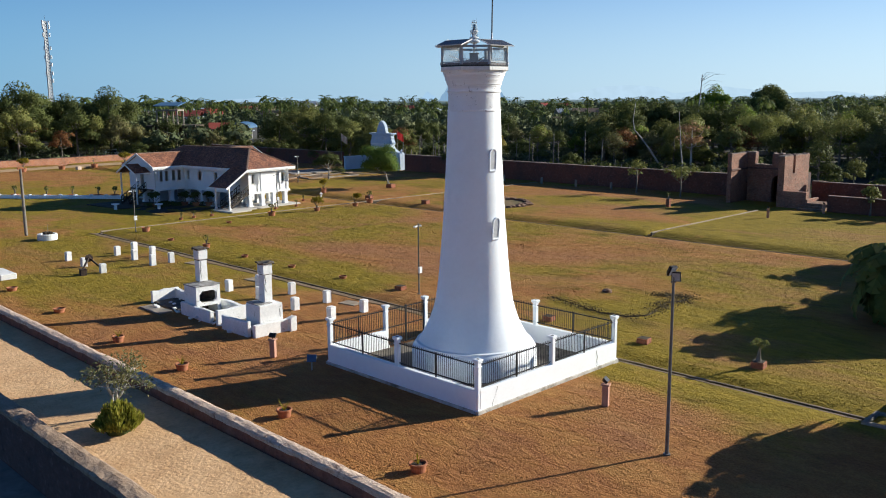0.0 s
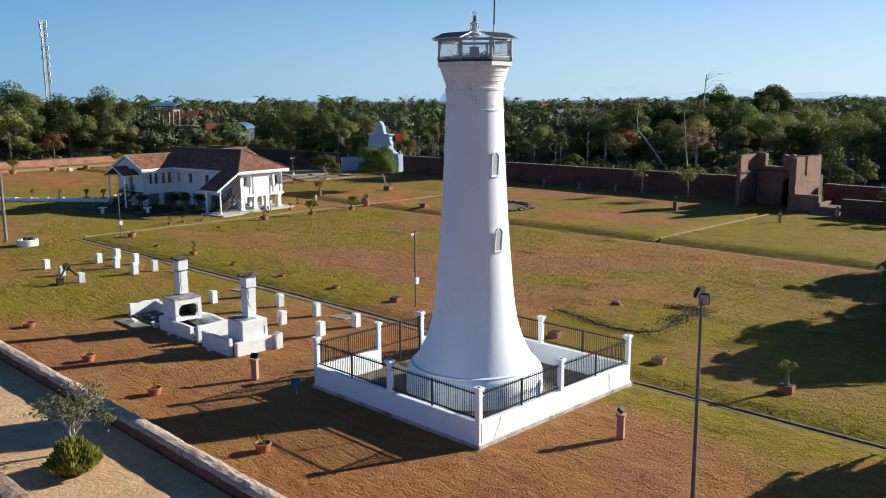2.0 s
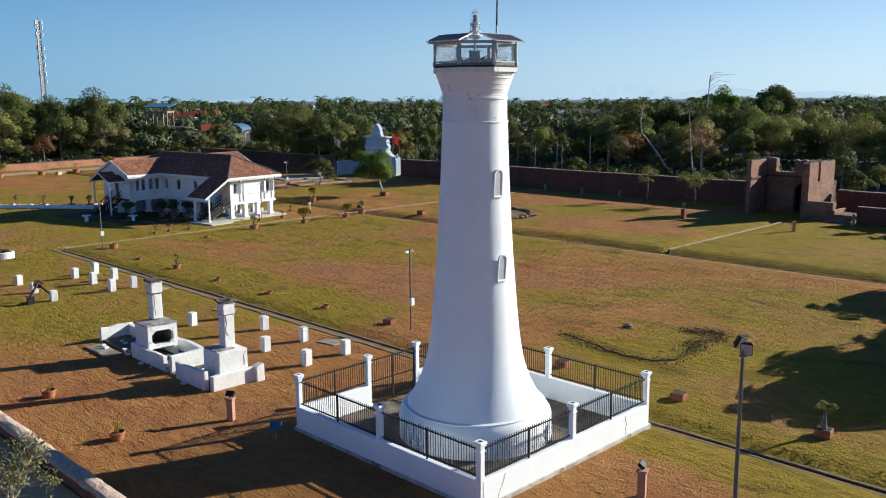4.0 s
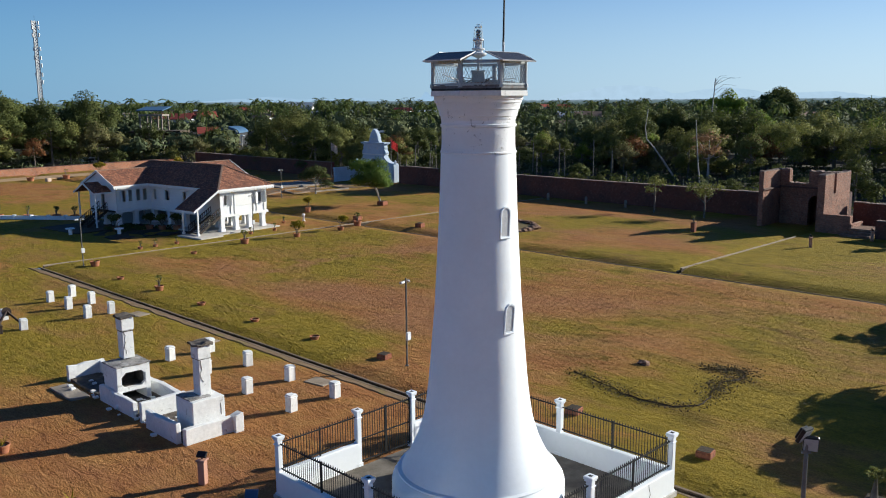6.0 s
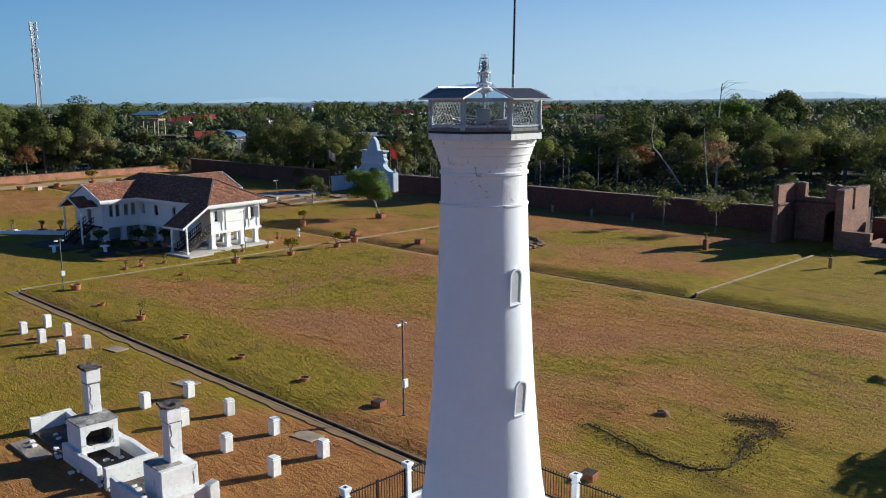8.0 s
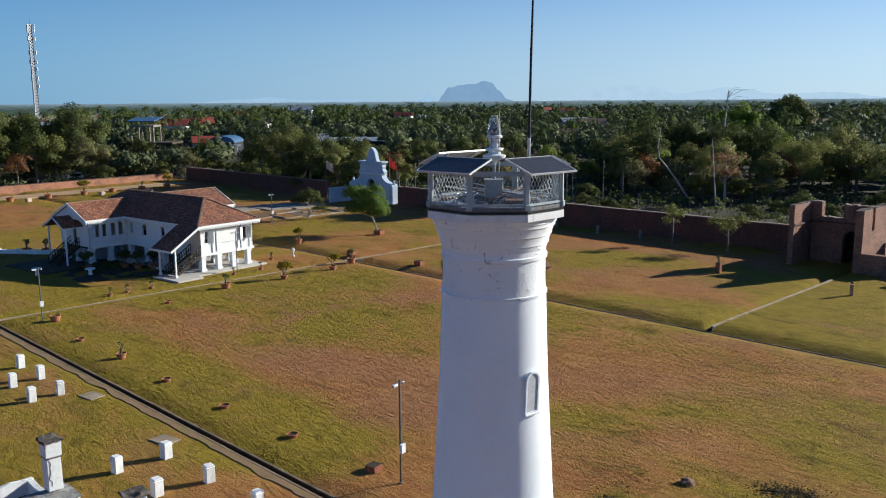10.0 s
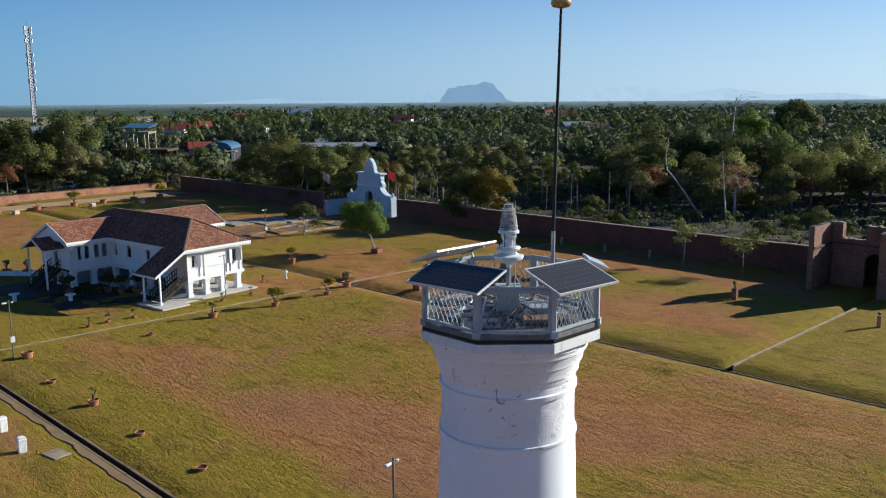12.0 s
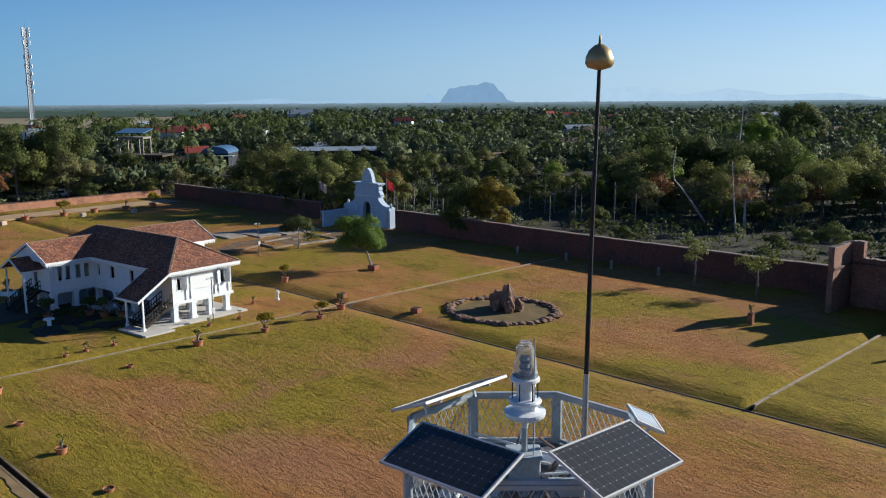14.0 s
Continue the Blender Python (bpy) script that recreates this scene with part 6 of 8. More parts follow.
def pot(label, plant, m, r=0.36, h=0.42, square=False):
    p = thing("potted_plant", label, "potted plant", m, group="terracotta pots along the lawns")
    if square:
        bm = boxes((-r, r, -r, r, 0, h), bevel=0.03)
    else:
        bm = lathe([(r * 0.82, 0), (r * 0.92, h * 0.6), (r, h * 0.8), (r * 1.08, h * 0.82), (r * 1.08, h), (r * 0.92, h), (r * 0.9, h - 0.08), (0, h - 0.08)], 20)
    part("pot", bm, M_TERRA_OLD if square else M_TERRA, p, "terracotta pot")
    part("soil", lathe([(r * 0.88, h - 0.079), (0, h - 0.05)], 12) if not square else boxes((-r * 0.9, r * 0.9, -r * 0.9, r * 0.9, h, h + 0.01)), M_SOIL, p)
    gen = np.random.default_rng(int(1000 * (abs(m.translation.x) + abs(m.translation.y))) % 99991)
    if plant == "spiky":
        n = 13
        ang, el = gen.uniform(0, 6.28, n), gen.uniform(0.5, 1.35, n)
        d = np.stack([np.cos(ang) * np.cos(el), np.sin(ang) * np.cos(el), np.sin(el)], 1)
        side = np.stack([-np.sin(ang), np.cos(ang), 0 * ang], 1) * 0.03
        ln = gen.uniform(0.3, 0.6, n)[:, None]
        base = np.array([0, 0, h - 0.08])
        q = np.stack([base - side, base + side, base + d * ln + side * 0.1, base + d * ln - side * 0.1], 1)
        ob = new("plant", leaf_mesh("plant", q, M_LEAFYEL))
        ob.parent = p
    elif plant == "bonsai":
        part("stem", tube(bmesh.new(), [(0, 0, h - 0.1), (0.03, 0.02, h + 0.15), (0.0, 0, h + 0.5), (0.06, 0, h + 0.9)], [0.17, 0.13, 0.08, 0.04], 8), M_BARK, p)
        lobes = [(gen.uniform(-0.28, 0.28), gen.uniform(-0.28, 0.28), h + gen.uniform(0.75, 1.05), 0.22, 0.22, 0.18) for _ in range(7)]
        ob = new("plant", leaf_mesh("plant", lobes_leaves(gen, lobes, 420, 0.06), M_LEAF))
        ob.parent = p
    elif plant in ("bush", "small", "dry", "darkbush"):
        k = {"bush": (0.85, 1.15, 520, 0.11), "darkbush": (0.75, 0.95, 520, 0.10), "small": (0.3, 0.7, 90, 0.07), "dry": (0.35, 0.8, 60, 0.05)}[plant]
        bm = bmesh.new()
        for i in range(5):
            a = gen.uniform(0, 6.28)
            top = (k[0] * 0.7 * math.cos(a), k[0] * 0.7 * math.sin(a), h + k[1] * gen.uniform(0.6, 0.95))
            tube(bm, [(0, 0, h - 0.1), (top[0] * 0.3, top[1] * 0.3, h + k[1] * 0.4), top], [0.05, 0.03, 0.012], 5)
        part("stem", bm, M_BARK, p)
        lobes = [(gen.uniform(-0.5, 0.5) * k[0], gen.uniform(-0.5, 0.5) * k[0], h + k[1] * gen.uniform(0.6, 1.0), k[0] * 0.5, k[0] * 0.5, k[0] * 0.42) for _ in range(6)]
        ob = new("plant", leaf_mesh("plant", lobes_leaves(gen, lobes, k[2], k[3]), {"bush": M_LEAFYEL, "darkbush": M_LEAFDK}.get(plant, M_LEAF)))
        ob.parent = p
    return p


SPIKY = "terracotta pot with a small spiky plant on the lawn"
BARE = "low terracotta bowl with bare soil on the lawn"
for u, v in ((-11.1, 17.35), (-11.15, 9.85), (-11.3, 0.6), (-11.1, -7.65)):
    pot(SPIKY, "spiky", at(u, v, -0.02, rng.uniform(0, 90)), 0.32, 0.38)
for u, v in ((-10.7, 26.95), (-10.55, 36.1)):
    pot(BARE, "", at(u, v, -0.02), 0.36, 0.3)
for u, v in ((8.9, 22.0), (8.7, 28.5), (8.65, 35.5), (8.7, 49.0), (19.2, 55.6)):
    pot(BARE, "", at(u, v, -0.02), 0.30, 0.22)
pot("terracotta pot with a thin dry shrub", "dry", at(8.85, 42.4, -0.02), 0.34, 0.42)
pot(SPIKY, "spiky", at(9.7, 56.4, -0.02), 0.42, 0.5)
for u, v in ((9.35, -4.45), (9.2, 15.7), (9.65, 2.5)):
    pot("square terracotta planter with dry soil", "", at(u, v, -0.02, 8), 0.32, 0.32, True)
pot("square terracotta planter with a stout-trunked succulent shrub", "bonsai", at(9.5, -11.05, -0.02, 8), 0.32, 0.34, True)
for u, v in ((26.0, 57.2), ):
    pot("terracotta pot with a spindly young shrub", "small", at(u, v, -0.02, 0, 0, 1.3), 0.34, 0.42)
for u, v in ((32.4, 56.8), (38.7, 57.0)):
    pot("terracotta pot with a yellow-green leafy shrub", "bush", at(u, v, -0.02, rng.uniform(0, 90)), 0.36, 0.45)
pot("terracotta pot with a spindly young shrub", "small", at(42.5, 58.6, -0.02, 0, 0, 1.3), 0.36, 0.45)
for u, v in ((45.8, 62.6), (46.8, 52.2)):
    pot("square terracotta planter with dry soil", "", at(u, v, -0.02, 10), 0.42, 0.5, True)
pot("terracotta pot with a yellow-green leafy shrub", "bush", at(46.1, 73.5, -0.02), 0.4, 0.7)
for u, v in ((16.8, 62.1), (18.6, 62.4), (21.0, 62.4), (37.7, 67.0), (30.0, 62.3), (33.4, 62.6)):
    pot("small dark pot with a little green shrub", "small", at(u, v, -0.02, 0, 0, 0.8), 0.3, 0.35)
for u, v in ((78.5, 51.0), (78.6, 44.5), (78.7, 58.0), (78.5, 66.0)):
    whole("bollard", lathe([(0.2, 0), (0.2, 0.9), (0.14, 1.05), (0, 1.08)], 12), M_CONC, "grey concrete bollard at the foot of the brick wall", "bollard", at(u, v), group="bollards by the brick wall")
pot("tall stone planter with a tuft of leaves", "small", at(64.8, 26.6, 0), 0.24, 1.1, True)
for i, (u, v) in enumerate(((30, 150.5), (38, 151.5), (45, 152), (52, 152.6), (58, 153.5), (64, 153), (70, 154))):
    pot("large red pot with a dry shrub", ("bush", "", "dry")[i % 3], at(u, v, 0, 0, 0, 1.5), 0.45, 0.5)
for u, v in ((40, 148), (54, 149), (63, 147.5)):
    whole("garden_block", boxes((-0.5, 0.5, -0.35, 0.35, 0, 0.7), bevel=0.05), M_COPING, "pale masonry block beside the sandy path", "block", at(u, v, 0, 20), group="blocks by the path")

# floodlights on short brick-red bollards
def bollard_light(m):
    b = thing("garden_floodlight", "small black floodlight on a terracotta-red bollard", "floodlight", m, group="garden floodlights")
    part("bollard", boxes((-0.14, 0.14, -0.14, 0.14, 0, 0.95), (-0.19, 0.19, -0.19, 0.19, 0.95, 1.03), bevel=0.012), M_TERRAPALE, b, "pale red bollard")
    part("lamp_head", boxes((-0.2, 0.2, -0.05, 0.05, -0.13, 0.13), (-0.16, 0.16, 0.05, 0.11, -0.1, 0.1), bevel=0.015), M_BLACK, b, m=Matrix.Translation((0, 0, 1.22)) @ Matrix.Rotation(radians(-50), 4, "X"))
    bm = bmesh.new()
    bar(bm, (0, 0, 1.03), (0, 0, 1.2), 0.05)
    part("yoke", bm, M_BLACK, b)
    return b


M_TERRAPALE = surface("pale_red_render", (0.42, 0.22, 0.15), (0.52, 0.29, 0.21), 2.0, 0.9, 0.3, 14.0, 0.01)
bl = bollard_light(at(-0.55, -8.65, 0, 20))
copy_thing(bl, at(-6.65, 8.35, 0, -60))
copy_thing(bl, at(63.4, 13.0, 0, 30))
copy_thing(bl, at(71.5, 9.9, 0, 30))
# a small blue sign on a post
sg = thing("garden_sign", "small blue sign board on a short post", "sign", at(-6.55, 5.05, 0, -45))
part("post", boxes((-0.03, 0.03, -0.03, 0.03, 0, 0.5)), M_STEEL, sg)
part("board", boxes((-0.24, 0.24, -0.015, 0.015, -0.2, 0.2), bevel=0.008), M_SIGN := surface("blue_sign", (0.05, 0.10, 0.18), (0.08, 0.15, 0.25), 3.0, 0.5, 0.05, 20.0, 0.002), sg, m=Matrix.Translation((0, 0, 0.62)) @ Matrix.Rotation(radians(-35), 4, "X"))


# lamp posts
def flood_pole(m):
    p = thing("floodlight_pole", "tall thin steel pole with black floodlights", "lamp post", m)
    part("pole", lathe([(0.14, 0), (0.14, 0.06), (0.075, 0.07), (0.06, 3.5), (0.048, 6.75)], 14), M_STEELDK, p, "grey steel pole")
    bm = bmesh.new()
    bar(bm, (-0.1, 0, 6.80), (0.1, 0, 6.80), 0.06)
    bar(bm, (0, 0, 6.7), (0, 0, 7.2), 0.05)
    part("crossarm", bm, M_STEELDK, p)
    for x, z, a, r in ((-0.07, 7.22, 62, 35), (0.09, 7.0, 70, -20)):
        h = part("lamp_head", boxes((-0.17, 0.17, -0.05, 0.05, -0.2, 0.2), (-0.13, 0.13, 0.05, 0.12, -0.16, 0.16), bevel=0.02), M_BLACK, p, "black floodlight head",
                 Matrix.Translation((x, 0, z)) @ Matrix.Rotation(radians(r), 4, "Z") @ Matrix.Rotation(radians(-a + 90), 4, "X"))
        part("lamp_glass", boxes((-0.15, 0.15, -0.056, -0.051, -0.17, 0.17)), M_GLASS, h, "grey lamp glass")
    return p


M_STEELDK = surface("dull_steel", (0.12, 0.12, 0.12), (0.19, 0.19, 0.185), 3.0, 0.5, 0.1, 30.0, 0.004, metal=0.3)
M_GLASS = surface("lamp_glass", (0.35, 0.38, 0.40), (0.45, 0.48, 0.50), 3.0, 0.15, 0.02, 30.0, 0.002)
flood_pole(Matrix.Translation((8.27, 27.5, 0)))


def camera_pole(m, h, label, box_z=1.5):
    p = thing("camera_pole", label, "pole", m, group="slim poles with boxes")
    part("pole", lathe([(0.11, 0), (0.11, 0.05), (0.05, 0.06), (0.045, h)], 12), M_STEELDK, p, "slim grey pole")
    bm = bmesh.new()
    bar(bm, (-0.35, 0, h - 0.12), (0.28, 0, h - 0.12), 0.04)
    part("crossarm", bm, M_STEELDK, p)
    part("cctv_camera", boxes((-0.5, -0.16, -0.07, 0.07, h - 0.25, h - 0.13), bevel=0.02), M_WHITEPLASTIC, p, "white security camera")
    part("cctv_camera", lathe([(0.0, h - 0.28), (0.08, h - 0.24), (0.09, h - 0.16), (0.0, h - 0.14)], 12, cx=0.24), M_WHITEPLASTIC, p)
    part("junction_box", boxes((-0.16, 0.16, -0.2, -0.05, box_z - 0.22, box_z + 0.22), bevel=0.015), M_WHITEPLASTIC, p, "white junction box")
    return p


camera_pole(at(9.15, 13.7, 0, 10), 5.05, "slim grey pole with white security cameras and a junction box", 1.75)
camera_pole(at(9.0, 57.3, 0, 0), 4.5, "slim grey pole with a white junction box", 1.45)
camera_pole(at(31.0, 63.3, 0, 0), 4.4, "slim grey pole beside the white house", 1.2)
camera_pole(at(53.9, 90.9, 0, 0), 4.5, "slim grey pole with a white junction box", 1.7)
p = thing("wooden_pole", "weathered timber pole standing on the lawn", "pole", at(-0.05, 63.2))
part("pole", lathe([(0.17, 0), (0.15, 3.5), (0.13, 6.9), (0.0, 6.95)], 10), M_WOODGREY, p)
part("lamp_head", boxes((-0.3, 0.3, -0.1, 0.1, 6.85, 7.05), bevel=0.02), M_TERRA, p)

# round planter with a dead shrub
rp = thing("round_planter", "round white masonry planter with rubble and dry stems", "planter", at(0.45, 58.8))
part("ring", lathe([(0.95, 0), (0.95, 0.55), (0.9, 0.6), (0.75, 0.6), (0.72, 0.45), (0, 0.45)], 28), M_WHITE_OLD, rp)
bm = bmesh.new()
for i in range(14):
    a, r, s = rng.uniform(0, 6.28), rng.uniform(0, 0.55), rng.uniform(0.08, 0.2)
    box(bm, r * math.cos(a) - s, r * math.cos(a) + s, r * math.sin(a) - s, r * math.sin(a) + s, 0.42, 0.5 + s * 1.6, bevel=s * 0.3)
part("rubble", worn(bm, 0.06, 0, 1.0, 3.0), M_SOIL, rp)
bm = bmesh.new()
tube(bm, [(0, 0, 0.5), (0.1, 0, 1.0), (0.12, 0.05, 1.5)], [0.03, 0.02, 0.008], 5)
part("stem", bm, M_BARKPALE, rp)

# ring of stones with upright fossil-like boulders
RC = (53.1, 46.5)
def boulder(r, h, seed):
    bm = bmesh.new()
    bmesh.ops.create_icosphere(bm, subdivisions=3, radius=1.0)
    for v in bm.verts:
        k = 1 + 0.35 * noise.noise(v.co * 1.6 + Vector((seed, 0, 0))) + 0.15 * noise.noise(v.co * 4 + Vector((0, seed, 0)))
        v.co = Vector((v.co.x * r * k, v.co.y * r * k, (v.co.z * k + 0.75) * h / 1.75))
    return bm


for i, (du, dv, r, h) in enumerate(((0.2, 1.1, 0.62, 2.0), (0.5, -0.2, 0.66, 2.7), (-0.2, -1.0, 0.5, 1.7), (0.9, -1.3, 0.5, 1.4), (-0.5, 0.4, 0.42, 1.3), (0.1, 0.4, 0.5, 2.1), (0.8, 1.7, 0.4, 0.9))):
    whole("boulder", boulder(r, h, i * 5.1), M_STONE, "tall upright weathered brown boulder", "boulder", at(RC[0] + du, RC[1] + dv, -0.1), group="boulders in the stone ring")
ring0 = [whole("edging_stone", boulder(0.52, 0.44, 40 + i * 3.3), M_STONE, "rough brown edging stone of a round bed", "stone", at(RC[0] + 5.6, RC[1], -0.05), group="stones of the round bed") for i in range(3)]
for i in range(1, 44):
    a = 2 * math.pi * i / 44
    ru, rv = 4.9 + rng.uniform(-0.2, 0.2), 5.6 + rng.uniform(-0.2, 0.2)
    m = at(RC[0] + ru * math.cos(a), RC[1] + rv * math.sin(a), -0.08, rng.uniform(0, 360), 0, rng.uniform(0.75, 1.15))
    if i < 3:
        ring0[i].matrix_basis = m
    else:
        copy_thing(ring0[i % 3], m)
ring0[0].matrix_basis = at(RC[0] + 4.9, RC[1], -0.08)
bm = lathe([(4.7, -0.1), (4.7, 0.035), (0, 0.05)], 40)
whole("bed_soil", bm, surface("bare_earth", (0.14, 0.095, 0.04), (0.24, 0.155, 0.07), 0.5, 0.95, 0.5, 8.0, 0.04, stain=(0.12, 0.10, 0.025), stain_amt=0.45, stain_scale=0.8), "brown earth with thin grass in the round bed", "soil", at(*RC), kind="structure")

# dark strip painting a furrow's shadowed edge, and a stone on its mound
def furrow_strip(pts, w):
    bm = bmesh.new()
    rows = []
    for i, (u, v) in enumerate(pts):
        k = w * (0.7 + 0.5 * noise.noise(Vector((u * 0.6, v * 0.6, 2.0))))
        rows.append([bm.verts.new((u - k * 0.7, v - k * 0.7, 0.03)), bm.verts.new((u, v, 0.10)), bm.verts.new((u + k * 0.7, v + k * 0.7, 0.03))])
    for a, b in zip(rows, rows[1:]):
        for i in range(2):
            bm.faces.new((a[i], a[i + 1], b[i + 1], b[i]))
    return bm


def wander(points, step=0.25):
    out = []
    for (a, b), (c, d) in zip(points, points[1:]):
        n = max(2, int(math.hypot(c - a, d - b) / step))
        for i in range(n):
            t = i / n
            u, v = a + (c - a) * t, b + (d - b) * t
            out.append((u + 0.22 * noise.noise(Vector((u * 1.1, v * 1.1, 0))), v + 0.22 * noise.noise(Vector((v * 1.1, u * 1.1, 5)))))
    return out


FURROW_LINE = wander([(14.6, 6.2), (13.9, 3.6), (13.3, 1.2), (13.5, -0.6), (14.6, -1.3), (16.4, -1.0), (18.2, -0.6), (20.2, -0.9), (21.2, -0.4), (20.4, 0.9), (19.6, 1.8)])
whole("turned_soil", furrow_strip(FURROW_LINE, 0.12), M_SOIL, "dark strip painting a furrow's shadowed edge across the lawn", "soil", FORT, kind="structure")
gen = np.random.default_rng(5)
qs = []
for (u, v) in FURROW_LINE:
    n = int((70 + 50 * (u > 16.5)) * (0.25 + abs(noise.noise(Vector((u * 0.9, v * 0.9, 1.0)))) * 2.0))
    c = np.stack([u + gen.normal(0, 0.38 + 0.08 * (u > 16.5), n), v + gen.normal(0, 0.38 + 0.08 * (u > 16.5), n), gen.uniform(0.02, 0.14, n)], 1)
    qs.append(leaves(gen, c, np.tile([0, 0, 1.0], (n, 1)), 0.048, 0.7, 1.2))
tagged(new("dead_weeds", leaf_mesh("dead_weeds", np.concatenate(qs), leaf_material("dead_weeds", (0.06, 0.045, 0.028), (0.13, 0.10, 0.055), (0.12, 0.13, 0.045), 0.25))), "dark dead weeds along the furrow strip on the lawn", "weeds", kind="stuff").matrix_basis = FORT
whole("field_stone", boulder(0.34, 0.28, 3.3), M_STONE, "rough brown stone lying on a low mound", "stone", at(18.0, 3.9, 0.15))

# low white kerb wall of the drained pool by the house
kw = thing("kerb_wall", "low white kerb wall beside a dark sunken walk", "wall", FORT, kind="structure")
bm = bmesh.new()
for a, b in (((10.3, 103.0), (18.8, 92.6)), ((18.8, 92.6), (22.0, 88.8))):
    bar(bm, (*a, 0.25), (*b, 0.25), 0.3, 0.5)
part("kerb", bm, M_WHITE, kw)
bm = bmesh.new()
for i in range(9):
    t = i / 8
    box(bm, 10.3 + 11.7 * t - 0.2, 10.3 + 11.7 * t + 0.2, 103.0 - 14.2 * t - 0.2, 103.0 - 14.2 * t + 0.2, 0, 0.62)
part("kerb_post", bm, M_WHITE, kw)
for u, v in ((12.0, 101.8), (15.0, 98.0), (17.5, 95.0), (20.0, 92.0), (21.5, 90.0)):
    pot("potted shrub standing by the white kerb", "small", at(u, v, 0, 0, 0, 1.5), 0.35, 0.4)
for u, v in ((15.8, 77.2), (19.6, 73.0)):
    whole("stone_table", lathe([(0.2, 0), (0.2, 0.65), (0.5, 0.68), (0.5, 0.78), (0, 0.78)], 18), M_WHITE, "small round white garden table on the shaded lawn", "table", at(u, v), group="garden tables")
whole("garden_pedestal", lathe([(0.2, 0), (0.2, 0.1), (0.11, 0.18), (0.1, 0.62), (0.2, 0.72), (0.2, 0.84), (0.12, 0.9), (0.12, 1.0), (0, 1.02)], 16), M_WHITE_OLD, "slim white stone pedestal standing on the lawn", "pedestal", at(40.5, 66.7))
for i, (u, v) in enumerate(((20.6, 76.0), (24.0, 74.5), (24.8, 73.0), (26.0, 71.8))):
    pot("dark leafy shrub in a pot by the house", "darkbush", at(u, v, 0, 0, 0, 1.25), 0.36, 0.4)
# a near-black sheet on the lawn stands in for the house's deep shade
bed = bmesh.new()
for u0, u1, v0, v1 in ((17.4, 22.6, 69.5, 78.6), (22.6, 26.6, 68.2, 76.4)):
    box(bed, u0, u1, v0, v1, -0.1, 0.05)
whole("garden_bed", worn(bed, 0.35, 4, 3.0, 0.7), M_SOIL, "near-black sheet painting the house's shade on the lawn", "garden bed", FORT, kind="structure")
gen = np.random.default_rng(61)
qs = []
for i in range(22):
    u, v = gen.uniform(19.5, 26.0), gen.uniform(73.0, 77.5)
    lobes = [(u, v, 0.25, 0.45, 0.45, 0.35)]
    qs.append(lobes_leaves(gen, lobes, 60, 0.11))
tagged(new("ground_cover", leaf_mesh("ground_cover", np.concatenate(qs), M_LEAFDK)), "low dark green ground cover in the shade of the house", "plants", kind="stuff").matrix_basis = FORT
M_OLDSLAB = surface("brown_old_concrete", (0.20, 0.14, 0.095), (0.34, 0.25, 0.175), 0.7, 0.95, 0.6, 6.0, 0.03, stain=(0.12, 0.08, 0.05), stain_amt=0.3)
M_EARTH = surface("brown_rubble_earth", (0.12, 0.075, 0.045), (0.22, 0.14, 0.085), 0.8, 0.95, 0.6, 3.0, 0.06, stain=(0.10, 0.085, 0.03), stain_amt=0.4)
M_PALESLAB = surface("pale_old_concrete", (0.30, 0.25, 0.20), (0.46, 0.40, 0.33), 0.5, 0.95, 0.6, 6.0, 0.03, stain=(0.16, 0.11, 0.07), stain_amt=0.4)
# old foundations near the far wall: broken slabs, low courses and bare earth
for u0, u1, v0, v1, top in ((58.2, 61.6, 106.0, 112.2, 0.22), (62.3, 66.3, 103.6, 111.6, 0.16), (66.5, 71.4, 102.6, 110.8, 0.2), (71.7, 74.0, 103.4, 106.6, 0.12)):
    whole("foundation_slab", worn(boxes((u0, u1, v0, v1, -0.1, top), bevel=0.04), 0.07, 5, 3.0 + u0), M_PALESLAB, "pale grey broken concrete foundation slab", "slab", FORT, group="foundation slabs")
earth = worn(boxes((52.5, 74.5, 94.2, 102.4, -0.2, 0.03)), 1.1, 11, 5.0, 0.35)
for vert in earth.verts:
    vert.co.z = 0.02 + 0.05 * noise.noise(vert.co * 0.8) if vert.co.z > -0.09 else -0.2
whole("bare_earth", earth, M_EARTH, "bare brown earth among the old foundations", "earth", FORT, kind="structure")
for u, v, size, ang, mat in ((62.4, 93.7, 6.9, -1, M_PALESLAB), (58.2, 94.0, 3.6, 6, M_OLDSLAB), (51.8, 97.3, 2.8, -24, M_OLDSLAB), (54.3, 96.0, 4.2, 22, M_OLDSLAB), (64.5, 98.2, 7.5, 4, M_OLDSLAB), (58.6, 94.6, 4.4, 86, M_OLDSLAB), (69.3, 93.6, 8.4, 86, M_OLDSLAB), (60.2, 99.4, 5.2, 8, M_PALESLAB)):
    whole("foundation_course", worn(boxes((0, size, -0.17, 0.17, -0.1, 0.2)), 0.05, 7, 2.0 + u), mat, "low broken course of an old foundation wall", "wall", at(u, v, 0, ang), group="foundation courses")

